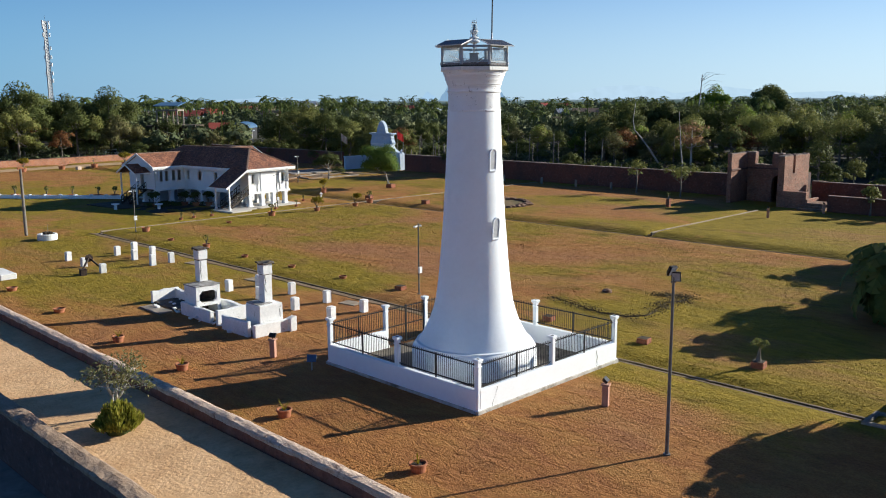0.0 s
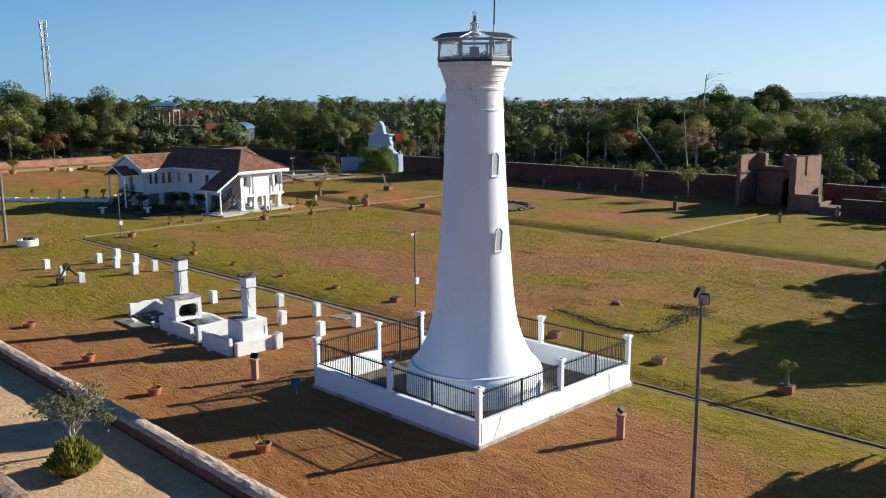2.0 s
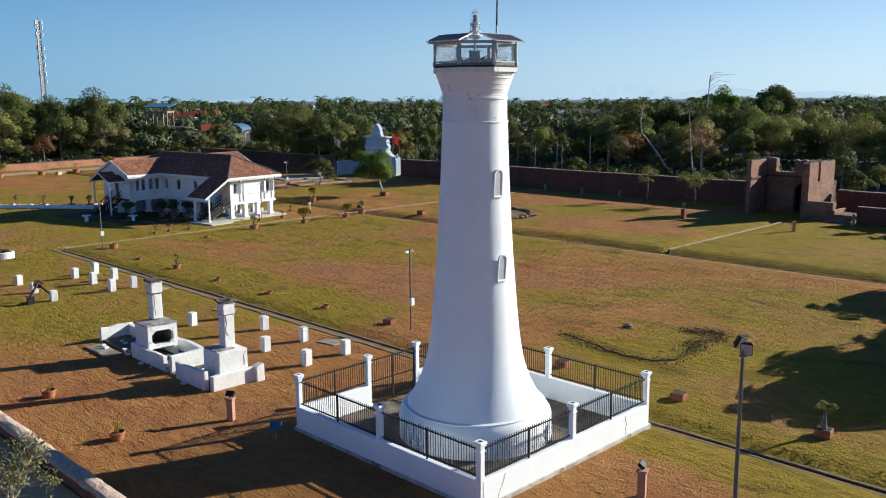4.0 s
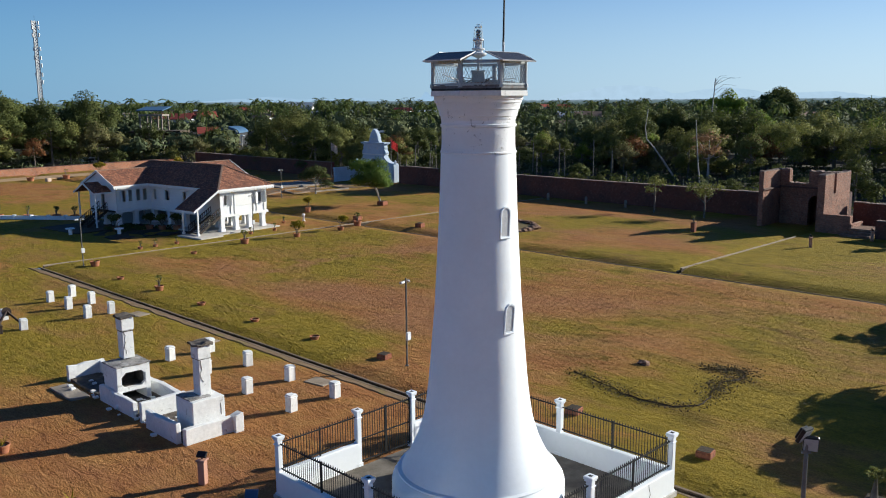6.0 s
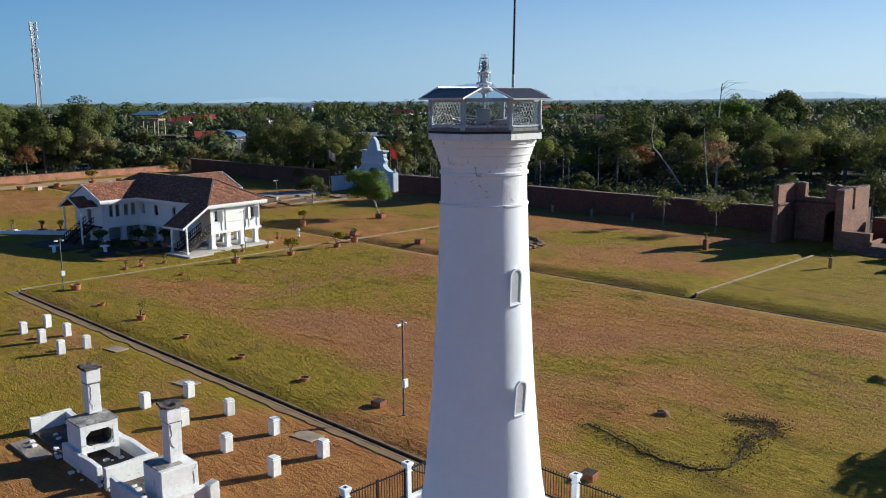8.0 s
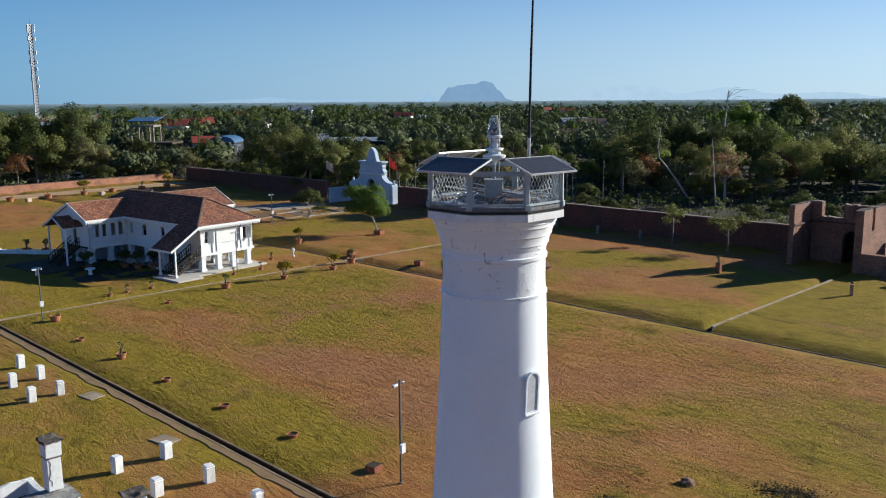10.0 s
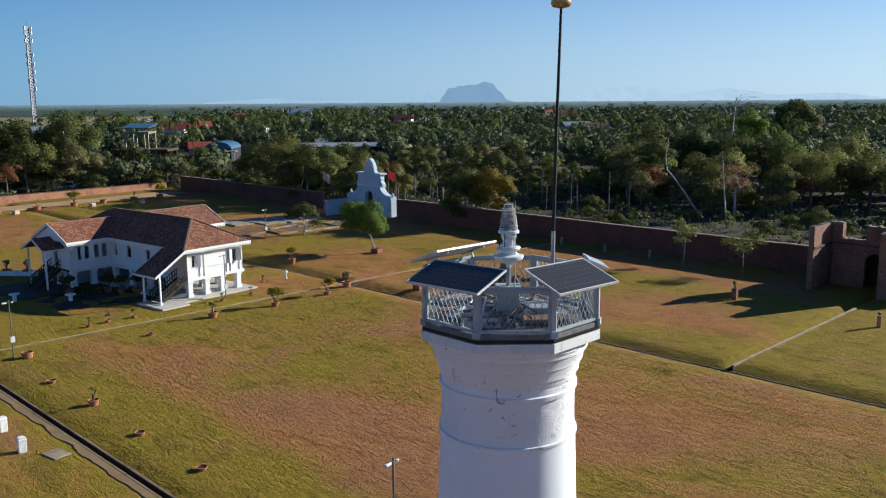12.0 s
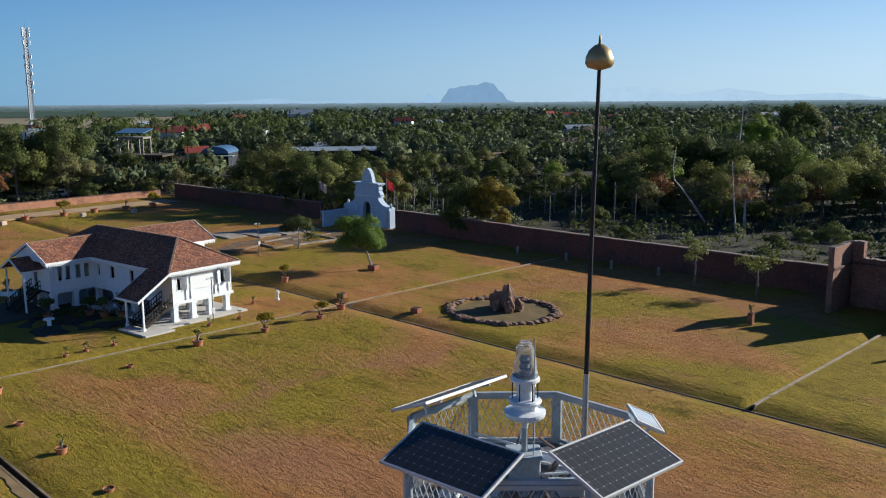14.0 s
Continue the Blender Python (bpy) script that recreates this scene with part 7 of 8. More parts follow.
# ---- trees: tapered trunks with limbs and crowns of many leaves ----
def tree_parts(seed, height, spread, n, leaf, mat_leaf, bark=M_BARK, lean=(0, 0), low=0.35, lobes_n=9, flat=0.75, shell=0.5, tight=1.0):
    """Trunk with limbs, and the leaves of a crown made of several lobes. Returns (trunk bmesh, leaf quads)."""
    r, gen = random.Random(seed), np.random.default_rng(seed)
    bm = bmesh.new()
    top = Vector((lean[0], lean[1], height * 0.62))
    mid = Vector((lean[0] * 0.35 + r.uniform(-0.1, 0.1), lean[1] * 0.35, height * 0.32))
    rad = 0.035 * height * 0.7 + 0.03
    tube(bm, [(0, 0, -0.1), mid, top, top + Vector((0, 0, height * 0.2))], [rad, rad * 0.7, rad * 0.45, rad * 0.15], 7)
    lobes = [(lean[0], lean[1], height * 0.72, spread * 0.6, spread * 0.6, height * (1 - low) * 0.42)]
    for i in range(lobes_n):
        a = 2 * math.pi * i / lobes_n + r.uniform(-0.4, 0.4)
        d = spread * r.uniform(0.45, 0.78) * tight
        z = height * (low + (0.95 - low) * r.uniform(0.15, 0.85))
        c = Vector((lean[0] + d * math.cos(a), lean[1] + d * math.sin(a), z))
        s = spread * r.uniform(0.26, 0.46)
        lobes.append((*c, s, s, s * flat))
        st = mid.lerp(top, r.uniform(0.2, 1.0))
        tube(bm, [st, st.lerp(c, 0.55) + Vector((0, 0, -0.05 * height)), c], [rad * 0.4, rad * 0.22, rad * 0.06], 5)
    return bm, lobes_leaves(gen, lobes, n, leaf, shell, 0.75, 0.6, True, True)


def tree(name, label, m, seed, height, spread, n, leaf, mat_leaf, group="", **kw):
    bm, q = tree_parts(seed, height, spread, n, leaf, mat_leaf, **kw)
    t = thing(name, label, "tree", m, group)
    part("trunk", bm, kw.get("bark", M_BARK), t)
    c = new("crown", leaf_mesh("crown", q, mat_leaf))
    c.parent = t
    return t


def palm_quads(gen, n_fronds, length, width, droop, base, segs=5, up=0.75):
    """Feathered fronds: each a rib with leaflets hanging to both sides."""
    out = []
    for i in range(n_fronds):
        a = 2 * math.pi * i / n_fronds + gen.uniform(-0.25, 0.25)
        el = gen.uniform(-0.25, up)
        ln = length * gen.uniform(0.8, 1.15)
        dirh = np.array([math.cos(a), math.sin(a), 0.0])
        side = np.array([-math.sin(a), math.cos(a), 0.0])
        pts = []
        p, e = np.array(base, float), el
        for k in range(segs + 1):
            pts.append(p.copy())
            p = p + (dirh * math.cos(e) + np.array([0, 0, math.sin(e)])) * ln / segs
            e -= droop / segs * gen.uniform(0.8, 1.2)
        for k in range(segs):
            w0 = width * math.sin(math.pi * (k + 0.35) / (segs + 0.5)) ** 0.6
            w1 = width * math.sin(math.pi * (k + 1.35) / (segs + 0.5)) ** 0.6 if k < segs - 1 else 0.02
            for s in (1, -1):
                hang = np.array([0, 0, -0.45])
                o0, o1 = (side * s + hang) * w0, (side * s + hang) * w1
                # two leaflet blades a segment, with a gap between
                for f0, f1 in ((0.0, 0.42), (0.5, 0.92)):
                    q0, q1 = pts[k] * (1 - f0) + pts[k + 1] * f0, pts[k] * (1 - f1) + pts[k + 1] * f1
                    out.append((q0, q1, q1 + o1 * 0.9 + (pts[k + 1] - pts[k]) * 0.35, q0 + o0 * 0.9 + (pts[k + 1] - pts[k]) * 0.35))
    return np.array(out)


def palm(label, m, seed, height, length=2.6, fronds=18, width=0.55, droop=1.7, lean=0.6, group="", segs=5, up=0.75, dense=1):
    gen = np.random.default_rng(seed)
    t = thing("palm_tree", label, "palm", m, group)
    bm = bmesh.new()
    tip = (lean, lean * 0.4, height)
    tube(bm, [(0, 0, -0.1), (lean * 0.2, 0, height * 0.35), (lean * 0.6, lean * 0.2, height * 0.7), tip], [0.2, 0.15, 0.13, 0.11], 8)
    part("trunk", bm, M_BARK, t)
    q = np.concatenate([palm_quads(gen, fronds, length, width, droop, tip, segs, up) for _ in range(dense)])
    c = new("frond_crown", leaf_mesh("frond_crown", q, M_PALM))
    c.parent = t
    return t


M_OLIVE = leaf_material("feathery_olive_leaves", (0.146, 0.158, 0.04), (0.215, 0.221, 0.06), (0.292, 0.278, 0.09))
M_RUSSETDRY = leaf_material("dry_russet_leaves", (0.22, 0.11, 0.05), (0.32, 0.19, 0.10), (0.42, 0.30, 0.18))
M_LEAFGRN = leaf_material("deep_green_leaves", (0.045, 0.085, 0.016), (0.11, 0.165, 0.028), (0.19, 0.23, 0.045))
# trees within the walls
tree("garden_tree", "rounded bright green tree on a leaning bare trunk", at(57.9, 71.9, 0.0, -45), 21, 6.4, 3.7, 19000, 0.10, M_LEAFGRN, bark=M_BARKPALE, lean=(-1.5, 0.3), low=0.36, lobes_n=22, flat=0.95, shell=0.4, tight=0.8)
pot("square terracotta planter round a leaning tree trunk", "", at(58.0, 71.8, 0, 10), 0.55, 0.6, True)
tree("garden_tree", "low bushy dark green young tree", at(60.8, 91.4, 0), 22, 4.5, 2.9, 5200, 0.10, M_LEAFDK, bark=M_BARKPALE, low=0.12, lobes_n=12)
tree("garden_tree", "spindly young tree before the brick wall", at(76.8, 38.9, 0), 23, 5.3, 1.6, 700, 0.11, M_OLIVE, bark=M_BARK, low=0.4, lobes_n=7, group="young trees by the wall")
tree("garden_tree", "spindly young tree before the brick wall", at(76.2, 31.4, 0), 24, 4.4, 2.4, 1000, 0.11, M_OLIVE, bark=M_BARK, low=0.45, lobes_n=8, group="young trees by the wall")
tree("garden_tree", "small leafy tree by the terrace wall", at(72.5, 5.0, 0), 25, 3.6, 1.3, 600, 0.16, M_LEAF, low=0.3)
palm("leaning palm with drooping pale fronds by the terrace wall", at(72.0, 1.0), 41, 3.0, 2.2, 14, 0.4, 2.0)

# the half-bare shrub tree and the round bush on the sandy path
bush = thing("bush", "round clipped bush with stiff yellow-green leaves", "bush", at(-17.8, 2.45, 0.64))
gen = np.random.default_rng(77)
n = 2100
d = gen.normal(0, 1, (n, 3))
d /= np.linalg.norm(d, axis=1, keepdims=True)
d[:, 2] = np.abs(d[:, 2])
c = d * np.array([0.85, 0.85, 0.85]) * gen.uniform(0.6, 1.0, (n, 1)) + np.array([0, 0, 0.15])
c += 0.08 * np.sin(c * 9)
up = d * 0.7 + np.array([0, 0, 0.9])
side = np.cross(up, gen.normal(0, 1, (n, 3)))
side /= np.linalg.norm(side, axis=1, keepdims=True)
up /= np.linalg.norm(up, axis=1, keepdims=True)
ln = gen.uniform(0.2, 0.36, (n, 1))
q = np.stack([c - side * 0.018, c + up * ln * 0.5 - side * 0.045, c + up * ln, c + up * ln * 0.5 + side * 0.045], 1)
o = new("foliage", leaf_mesh("foliage", q, leaf_material("stiff_leaves", (0.14, 0.16, 0.02), (0.30, 0.29, 0.04), (0.52, 0.44, 0.10))))
o.parent = bush
part("core", boulder(0.55, 0.7, 9.0), M_LEAFDK, bush)
st = thing("bare_tree", "sparse pale-branched small tree with few leaves", "tree", at(-17.18, 4.2, 0.64, 0, 0, 1.45))
r = random.Random(12)
bm = bmesh.new()
tips = []


def branch(p, d, length, rad, depth):
    q1 = p + d * length * 0.5 + Vector((r.uniform(-0.08, 0.08), r.uniform(-0.08, 0.08), 0)) * length
    q2 = p + d * length + Vector((r.uniform(-0.15, 0.15), r.uniform(-0.15, 0.15), r.uniform(-0.05, 0.1))) * length
    tube(bm, [p, q1, q2], [rad, rad * 0.8, rad * 0.6], 5 if depth < 2 else 4)
    if depth >= 5:
        tips.append(q2)
        return
    for i in range(3 if depth < 2 else 2):
        nd = (d + Vector((r.uniform(-1.1, 1.1), r.uniform(-1.1, 1.1), r.uniform(-0.35, 0.45)))).normalized()
        branch(q2, nd, length * r.uniform(0.6, 0.85), rad * 0.6, depth + 1)


branch(Vector((0, 0, -0.05)), Vector((0.05, 0, 1)), 0.62, 0.07, 0)
branch(Vector((0.12, 0, -0.05)), Vector((-0.25, 0.1, 1)), 0.6, 0.05, 1)
part("branchwork", bm, M_BARKPALE, st, "pale bare branches")
gen = np.random.default_rng(31)
tp = np.array([list(p) for p in tips])
c = np.repeat(tp, 11, 0) + gen.normal(0, 0.12, (len(tp) * 11, 3))
o = new("foliage", leaf_mesh("foliage", leaves(gen, c, gen.normal(0, 1, c.shape), 0.05, 0.5), M_LEAFDRY))
o.parent = st

# a clump of palms at the lawn's edge, whose shade falls across it
for i, (x, y, h, ln) in enumerate(((27.6, 46.4, 3.4, 5.0), (33.0, 51.5, 4.4, 4.8), (41.0, 56.5, 4.6, 5.0), (45.0, 61.0, 4.8, 5.0), (36.5, 48.5, 4.8, 5.0), (43.5, 66.0, 5.2, 4.8),
                                   (23.8, 29.9, 3.4, 4.6), (22.5, 28.5, 3.2, 4.4), (29.6, 30.8, 4.6, 5.0), (27.0, 26.5, 4.2, 5.0))):
    palm("bushy young coconut palm with long drooping fronds", Matrix.Translation((x, y, 0)), 51 + i, h, ln, 36, 0.85, 2.3, 0.3, "young palms on the lawn", 7, 1.2, 3)

# ---- the wood behind the back wall ----
KINDS = [
    ("leafy green tree in the wood behind the wall", M_LEAF, 9.0, 4.2, 4000, 0.185, 0.12),
    ("dark green broad tree in the wood behind the wall", M_LEAFDK, 10.0, 4.8, 4400, 0.195, 0.12),
    ("dry olive tree in the wood behind the wall", M_LEAFDRY, 8.0, 4.0, 3800, 0.17, 0.1),
    ("bright green tree in the wood behind the wall", M_LEAFLT, 9.5, 3.8, 3900, 0.175, 0.1),
    ("russet-leaved tree in the wood behind the wall", M_LEAFRED, 8.0, 3.6, 2600, 0.15, 0.3),
    ("dense low green shrub behind the wall", M_LEAFDK, 4.6, 3.6, 3000, 0.17, 0.05),
    ("dense low olive shrub behind the wall", M_LEAF, 4.2, 3.4, 3000, 0.165, 0.05),
]
stock = []
for i, (lab, mt, h, s, n, lf, low) in enumerate(KINDS):
    for j in range(2 if i < 3 else 1):
        bm, q = tree_parts(100 + i * 7 + j, h, s, n, lf, mt, low=low, lobes_n=10)
        stock.append((i, mesh_of("trunk", bm, M_BARK), leaf_mesh("crown", q, mt)))


def plant(i, m, kind=None):
    opts = [s for s in stock if s[0] == i]
    _, tm, cm = rng.choice(opts)
    t = thing("shrub" if i >= 5 else "tree", KINDS[i][0], "shrub" if i >= 5 else "tree", m, "wood behind the fort")
    for nm, me in (("trunk", tm), ("crown", cm)):
        o = new(nm, me)
        o.parent = t
    return t


# plots kept open before the trees that stand out
STANDING = ((136.8, 42.0, 7.0), (138.0, 28.0, 6.5), (123.5, 56.0, 4.5), (119.0, 50.0, 4.0))


def wood(count, u0, u1, v0, v1, weights, hmin, hmax, gap=2.6):
    placed = []
    tries = 0
    while len(placed) < count and tries < count * 30:
        tries += 1
        u, v = rng.uniform(u0, u1), rng.uniform(v0, v1)
        if any((u - a) ** 2 + (v - b) ** 2 < gap * gap for a, b in placed):
            continue
        if any(abs(v - b) < r_ and a - 26 < u < a + 5 for a, b, r_ in STANDING):
            continue
        placed.append((u, v))
        k = rng.choices(range(7), weights)[0]
        s = rng.uniform(hmin, hmax)
        plant(k, at(u, v, -0.1, rng.uniform(0, 360), 0, s))


wood(34, 96, 118, -50, 80, (1, 1, 2, 0, 0, 3, 4), 0.45, 0.75, 3.6)
wood(52, 119, 134, -66, 84, (4, 3, 4, 2, 0.7, 2, 3), 0.75, 1.1, 3.6)
wood(56, 132, 158, -74, 92, (5, 6, 3, 1.5, 0.5, 0, 0), 0.95, 1.25, 4.4)
wood(30, 156, 184, -80, 100, (4, 6, 2, 1, 0.3, 0, 0), 1.0, 1.35, 5.0)
wood(16, 90, 102, 112, 165, (4, 5, 3, 0.5, 0.5, 3, 3), 0.75, 1.1)
wood(40, 98, 140, 84, 170, (4, 5, 2, 1, 0.5, 3, 3), 0.55, 0.95, 4.0)
wood(22, 140, 166, 84, 172, (4, 3, 2, 1, 0.5, 4, 4), 0.6, 0.95, 4.0)
wood(14, 66, 100, 172, 200, (2, 2, 2, 0, 0.5, 5, 5), 0.6, 0.9, 3.5)
# trees behind the low wall on the left, with two great dark ones
wood(34, -30, 66, 181, 200, (5, 6, 3, 0.5, 0.5, 3, 2), 0.9, 1.4, 4.0)
wood(20, -40, 60, 198, 230, (5, 6, 2, 1, 0.5, 0, 0), 1.1, 1.5, 5.0)
for u, v, h, s_, seed in ((45.0, 193.0, 17.8, 7.6, 171), (66.5, 191.5, 16.6, 7.2, 172), (58.0, 198.0, 15.0, 6.5, 173), (31.0, 192.0, 15.2, 7.0, 174)):
    tree("tree", "great dark green tree behind the low brick wall", at(u, v, -0.1), seed, h, s_, 13000, 0.24, M_LEAFDK, low=0.12, lobes_n=18, flat=0.85)
for u, v, h, s_ in ((60.5, 183.5, 6.8, 4.2), (69.5, 183.0, 7.6, 4.4), (75.0, 181.0, 5.8, 3.6)):
    tree("tree", "dry olive bushy tree behind the low brick wall", at(u, v, -0.1), int(u), h, s_, 6000, 0.17, M_LEAFDRY, low=0.08, lobes_n=12)
plant(4, at(49, 179.5, 0, 20, 0, 0.9))
# the big dark trees that lean over the corner of the back wall
for i, (u, v, h, s_) in enumerate(((86.0, 143.0, 10.0, 5.5), (86.5, 133.0, 12.5, 6.6), (86.0, 125.0, 11.0, 5.6), (87.0, 117.5, 8.6, 5.0), (87.5, 110.5, 7.4, 4.6))):
    tree("tree", ("dark broad tree hanging over the brick wall", "olive bushy tree behind the brick wall")[i > 2], at(u, v, -0.1), 160 + i, h, s_, 11000, 0.16, (M_LEAFDK, M_LEAF, M_LEAFDK, M_LEAF, M_LEAF)[i], low=0.02, lobes_n=15)
# trees that stand out
M_LEAFGOLD = leaf_material("golden_olive_leaves", (0.14, 0.11, 0.018), (0.22, 0.165, 0.024), (0.12, 0.11, 0.025))
tree("tree", "yellowing round tree behind the brick wall", at(84.6, 76.6, -0.1), 61, 8.8, 3.9, 10000, 0.15, M_LEAFGOLD, low=0.1, lobes_n=15)
tree("tree", "dark bushy tree leaning over the brick wall", at(84.4, 81.2, -0.1), 68, 8.2, 4.2, 10000, 0.15, M_LEAFDK, low=0.02, lobes_n=14)
tree("tree", "tall bright green tree rising over the wood", Matrix.Translation((70.5, 222.0, 0)), 62, 16.5, 4.6, 9000, 0.24, M_LEAFLT, low=0.2, lobes_n=18)
tree("tree", "bright green tree spreading over the wood", Matrix.Translation((76.5, 218.0, 0)), 67, 11.5, 5.0, 6000, 0.24, M_LEAFLT, low=0.2, lobes_n=14)
tree("tree", "huge dark round-crowned tree far off", Matrix.Translation((131.0, 345.0, 0)), 63, 18.5, 10.5, 9000, 0.42, M_LEAFDK, low=0.25, lobes_n=14, flat=0.9)
tree("tree", "feathery olive round-crowned tree behind the gatehouse", at(136.8, 48.6, -0.1), 65, 10.4, 6.0, 13000, 0.13, M_OLIVE, low=0.22, lobes_n=16, flat=0.95, tight=0.8)
tree("tree", "feathery olive green tree behind the wall", at(138.0, 33.0, -0.1), 68, 10.4, 6.2, 9000, 0.14, M_LEAF, low=0.15, lobes_n=14, flat=0.9)
tree("tree", "yellow-green bushy tree behind the wall", at(123.5, 60.0, -0.1), 64, 8.2, 3.6, 10000, 0.12, M_OLIVE, low=0.15, lobes_n=12, flat=1.0)
tree("tree", "dry twiggy tree with sparse russet leaves", at(119.0, 53.6, -0.1), 66, 9.6, 3.4, 1300, 0.17, M_RUSSETDRY, bark=M_BARKPALE, low=0.3, lobes_n=13)
# bare leaning trunk and dead tree
def bare_trunk(label, m, pts, rad):
    bm = bmesh.new()
    tube(bm, pts, [rad * (1 - 0.7 * i / (len(pts) - 1)) for i in range(len(pts))], 6)
    t = thing("dead_tree", label, "tree", m)
    part("trunk", bm, M_BARKPALE, t)
    return t, pts[-1]


bare_trunk("bare pale trunk leaning over the shrubs", at(119.0, 60.4, 0, -45), [(0.4, 0, 0), (-2.0, 0, 3.6), (-3.8, 0, 6.0), (-5.2, 0, 7.6), (-5.5, 0, 9.6), (-5.1, 0, 12.9)], 0.2)
bare_trunk("bare upright dead trunk", at(114.0, 52.8, 0, -45), [(0.3, 0, 0), (-0.1, 0, 3.5), (-0.4, 0.1, 7.0), (-0.8, 0, 11.2)], 0.15)
dt = thing("dead_tree", "tall leafless dead tree above the wood", "tree", Matrix.Translation((64.0, 215.0, 0)))
bm = bmesh.new()
r = random.Random(3)
tube(bm, [(0, 0, 0), (0.2, 0, 9), (0.9, 0, 19.5)], [0.24, 0.17, 0.10], 6)
for z, dx in ((16.5, 4.5), (17.5, 6.0), (18.5, 3.0), (15.5, 5.0), (19, 5.2), (18.8, 7.0), (19.4, 3.8)):
    tube(bm, [(0.6, 0, z - 1), (dx * 0.5, r.uniform(-1, 1), z + 0.6), (dx, r.uniform(-1.5, 1.5), z + r.uniform(0.2, 0.9))], [0.07, 0.045, 0.02], 4)
part("branchwork", bm, M_BARKPALE, dt)
for x, y, h in ((60.5, 206.0, 11.5), (66.5, 203.0, 12.0), (55.0, 210.0, 12.0), (72.0, 207.0, 11.0)):
    tree("tree", "dark green broad tree deep in the wood", Matrix.Translation((x, y, -0.1)), int(x * 3), h, 5.0, 4200, 0.24, M_LEAFDK, low=0.15, lobes_n=11)
# thin poles behind the wall
for u, v, h in ((106.2, 82.3, 5.0), (107.3, 77.8, 6.8), (106.4, 75.8, 5.2), (105.8, 69.0, 7.6), (108.0, 66.6, 5.8), (105.8, 62.1, 2.4), (105.2, 60.2, 1.6), (104.0, 50.0, 1.8)):
    whole("timber_pole", lathe([(0.1, 0), (0.08, h), (0, h + 0.02)], 8), M_WOODGREY, "thin weathered pole behind the brick wall", "pole", at(u, v, 0, 0, rng.uniform(-3, 3)), group="poles behind the wall")
for i in range(22):
    u, v, h = rng.uniform(88, 112), rng.uniform(86, 112), rng.uniform(3, 7)
    whole("mooring_pole", lathe([(0.1, 0), (0.08, h), (0, h + 0.02)], 8), M_WOODGREY, "thin mooring pole at the jetty", "pole", at(u, v, 0, 0, rng.uniform(-4, 4)), group="mooring poles")

# ---- woods and palms to the horizon ----
def polar(gen, n, r0, r1, a0=-0.62, a1=0.60):
    """Places in a wide fan ahead, from r0 to r1 metres away."""
    a = gen.uniform(a0, a1, n)
    r = np.sqrt(gen.uniform(r0 * r0, r1 * r1, n))
    return np.stack([r * np.sin(a), r * np.cos(a)], 1)


def clear(xy):
    """Leaves the fort, the field on the left and the yards of the houses open."""
    x, y = xy[:, 0] - 1.2, xy[:, 1] - 39.4
    u, v = (x + y) * 0.70711, (-x + y) * 0.70711
    inside = (u < 165) & (v < 172)
    left_trees = (u < 70) & (v < 232)
    field = (xy[:, 0] < -150 - 0.16 * (xy[:, 1] - 300)) & (xy[:, 1] > 330) & (xy[:, 1] < 1500)
    yard = (np.abs(xy[:, 0] + 82) < 14) & (xy[:, 1] > 240) & (xy[:, 1] < 285)
    sheds = ((xy[:, 0] > -95) & (xy[:, 0] < -18) & (xy[:, 1] > 250) & (xy[:, 1] < 352)) | ((xy[:, 0] > -155) & (xy[:, 0] < -108) & (xy[:, 1] > 380) & (xy[:, 1] < 450))
    return ~(inside | left_trees | field | yard | sheds)


def far_wood(name, label, seed, n, r0, r1, per, size, hmin, hmax, mat):
    gen = np.random.default_rng(seed)
    xy = polar(gen, n, r0, r1)
    xy = xy[clear(xy)]
    k = len(xy)
    h = gen.uniform(hmin, hmax, k) * np.where(gen.uniform(0, 1, k) > 0.9, 1.3, 1.0)
    rad = h * gen.uniform(0.35, 0.6, k)
    idx = np.repeat(np.arange(k), per)
    d = gen.normal(0, 1, (k * per, 3))
    d /= np.linalg.norm(d, axis=1, keepdims=True)
    d[:, 2] = np.where(d[:, 2] < -0.2, -d[:, 2] * 0.5, d[:, 2])
    bump = 0.75 + 0.25 * np.sin(d[:, 0] * 7 + idx) * np.cos(d[:, 1] * 6 + idx * 2)
    c = np.stack([xy[idx, 0] + d[:, 0] * rad[idx] * bump, xy[idx, 1] + d[:, 1] * rad[idx] * bump, h[idx] * 0.58 + d[:, 2] * h[idx] * 0.42 * bump], 1)
    q = leaves(gen, c, d, size, 0.7, 0.6, True)
    return tagged(new(name, leaf_mesh(name, (q, d), mat)), label, "wood", kind="stuff")


def far_leaf(name, c1, c2, c3):
    m = leaf_material(name, c1, c2, c3, 0.15)
    nt = m.node_tree
    b = nt.nodes["Principled BSDF"]
    tc = nt.nodes.new("ShaderNodeTexCoord")
    big = _noise(nt, tc.outputs["Object"], 0.045, 4.0, 0.6)
    old = b.inputs["Base Color"].links[0].from_socket
    col = _mix(nt, 1.0, old, _ramp(nt, big, [(0.3, (0.6, 0.68, 0.66)), (0.5, (1.0, 1.0, 1.0)), (0.7, (1.45, 1.3, 1.15))]), "MULTIPLY")
    nt.links.new(col, b.inputs["Base Color"])
    return m


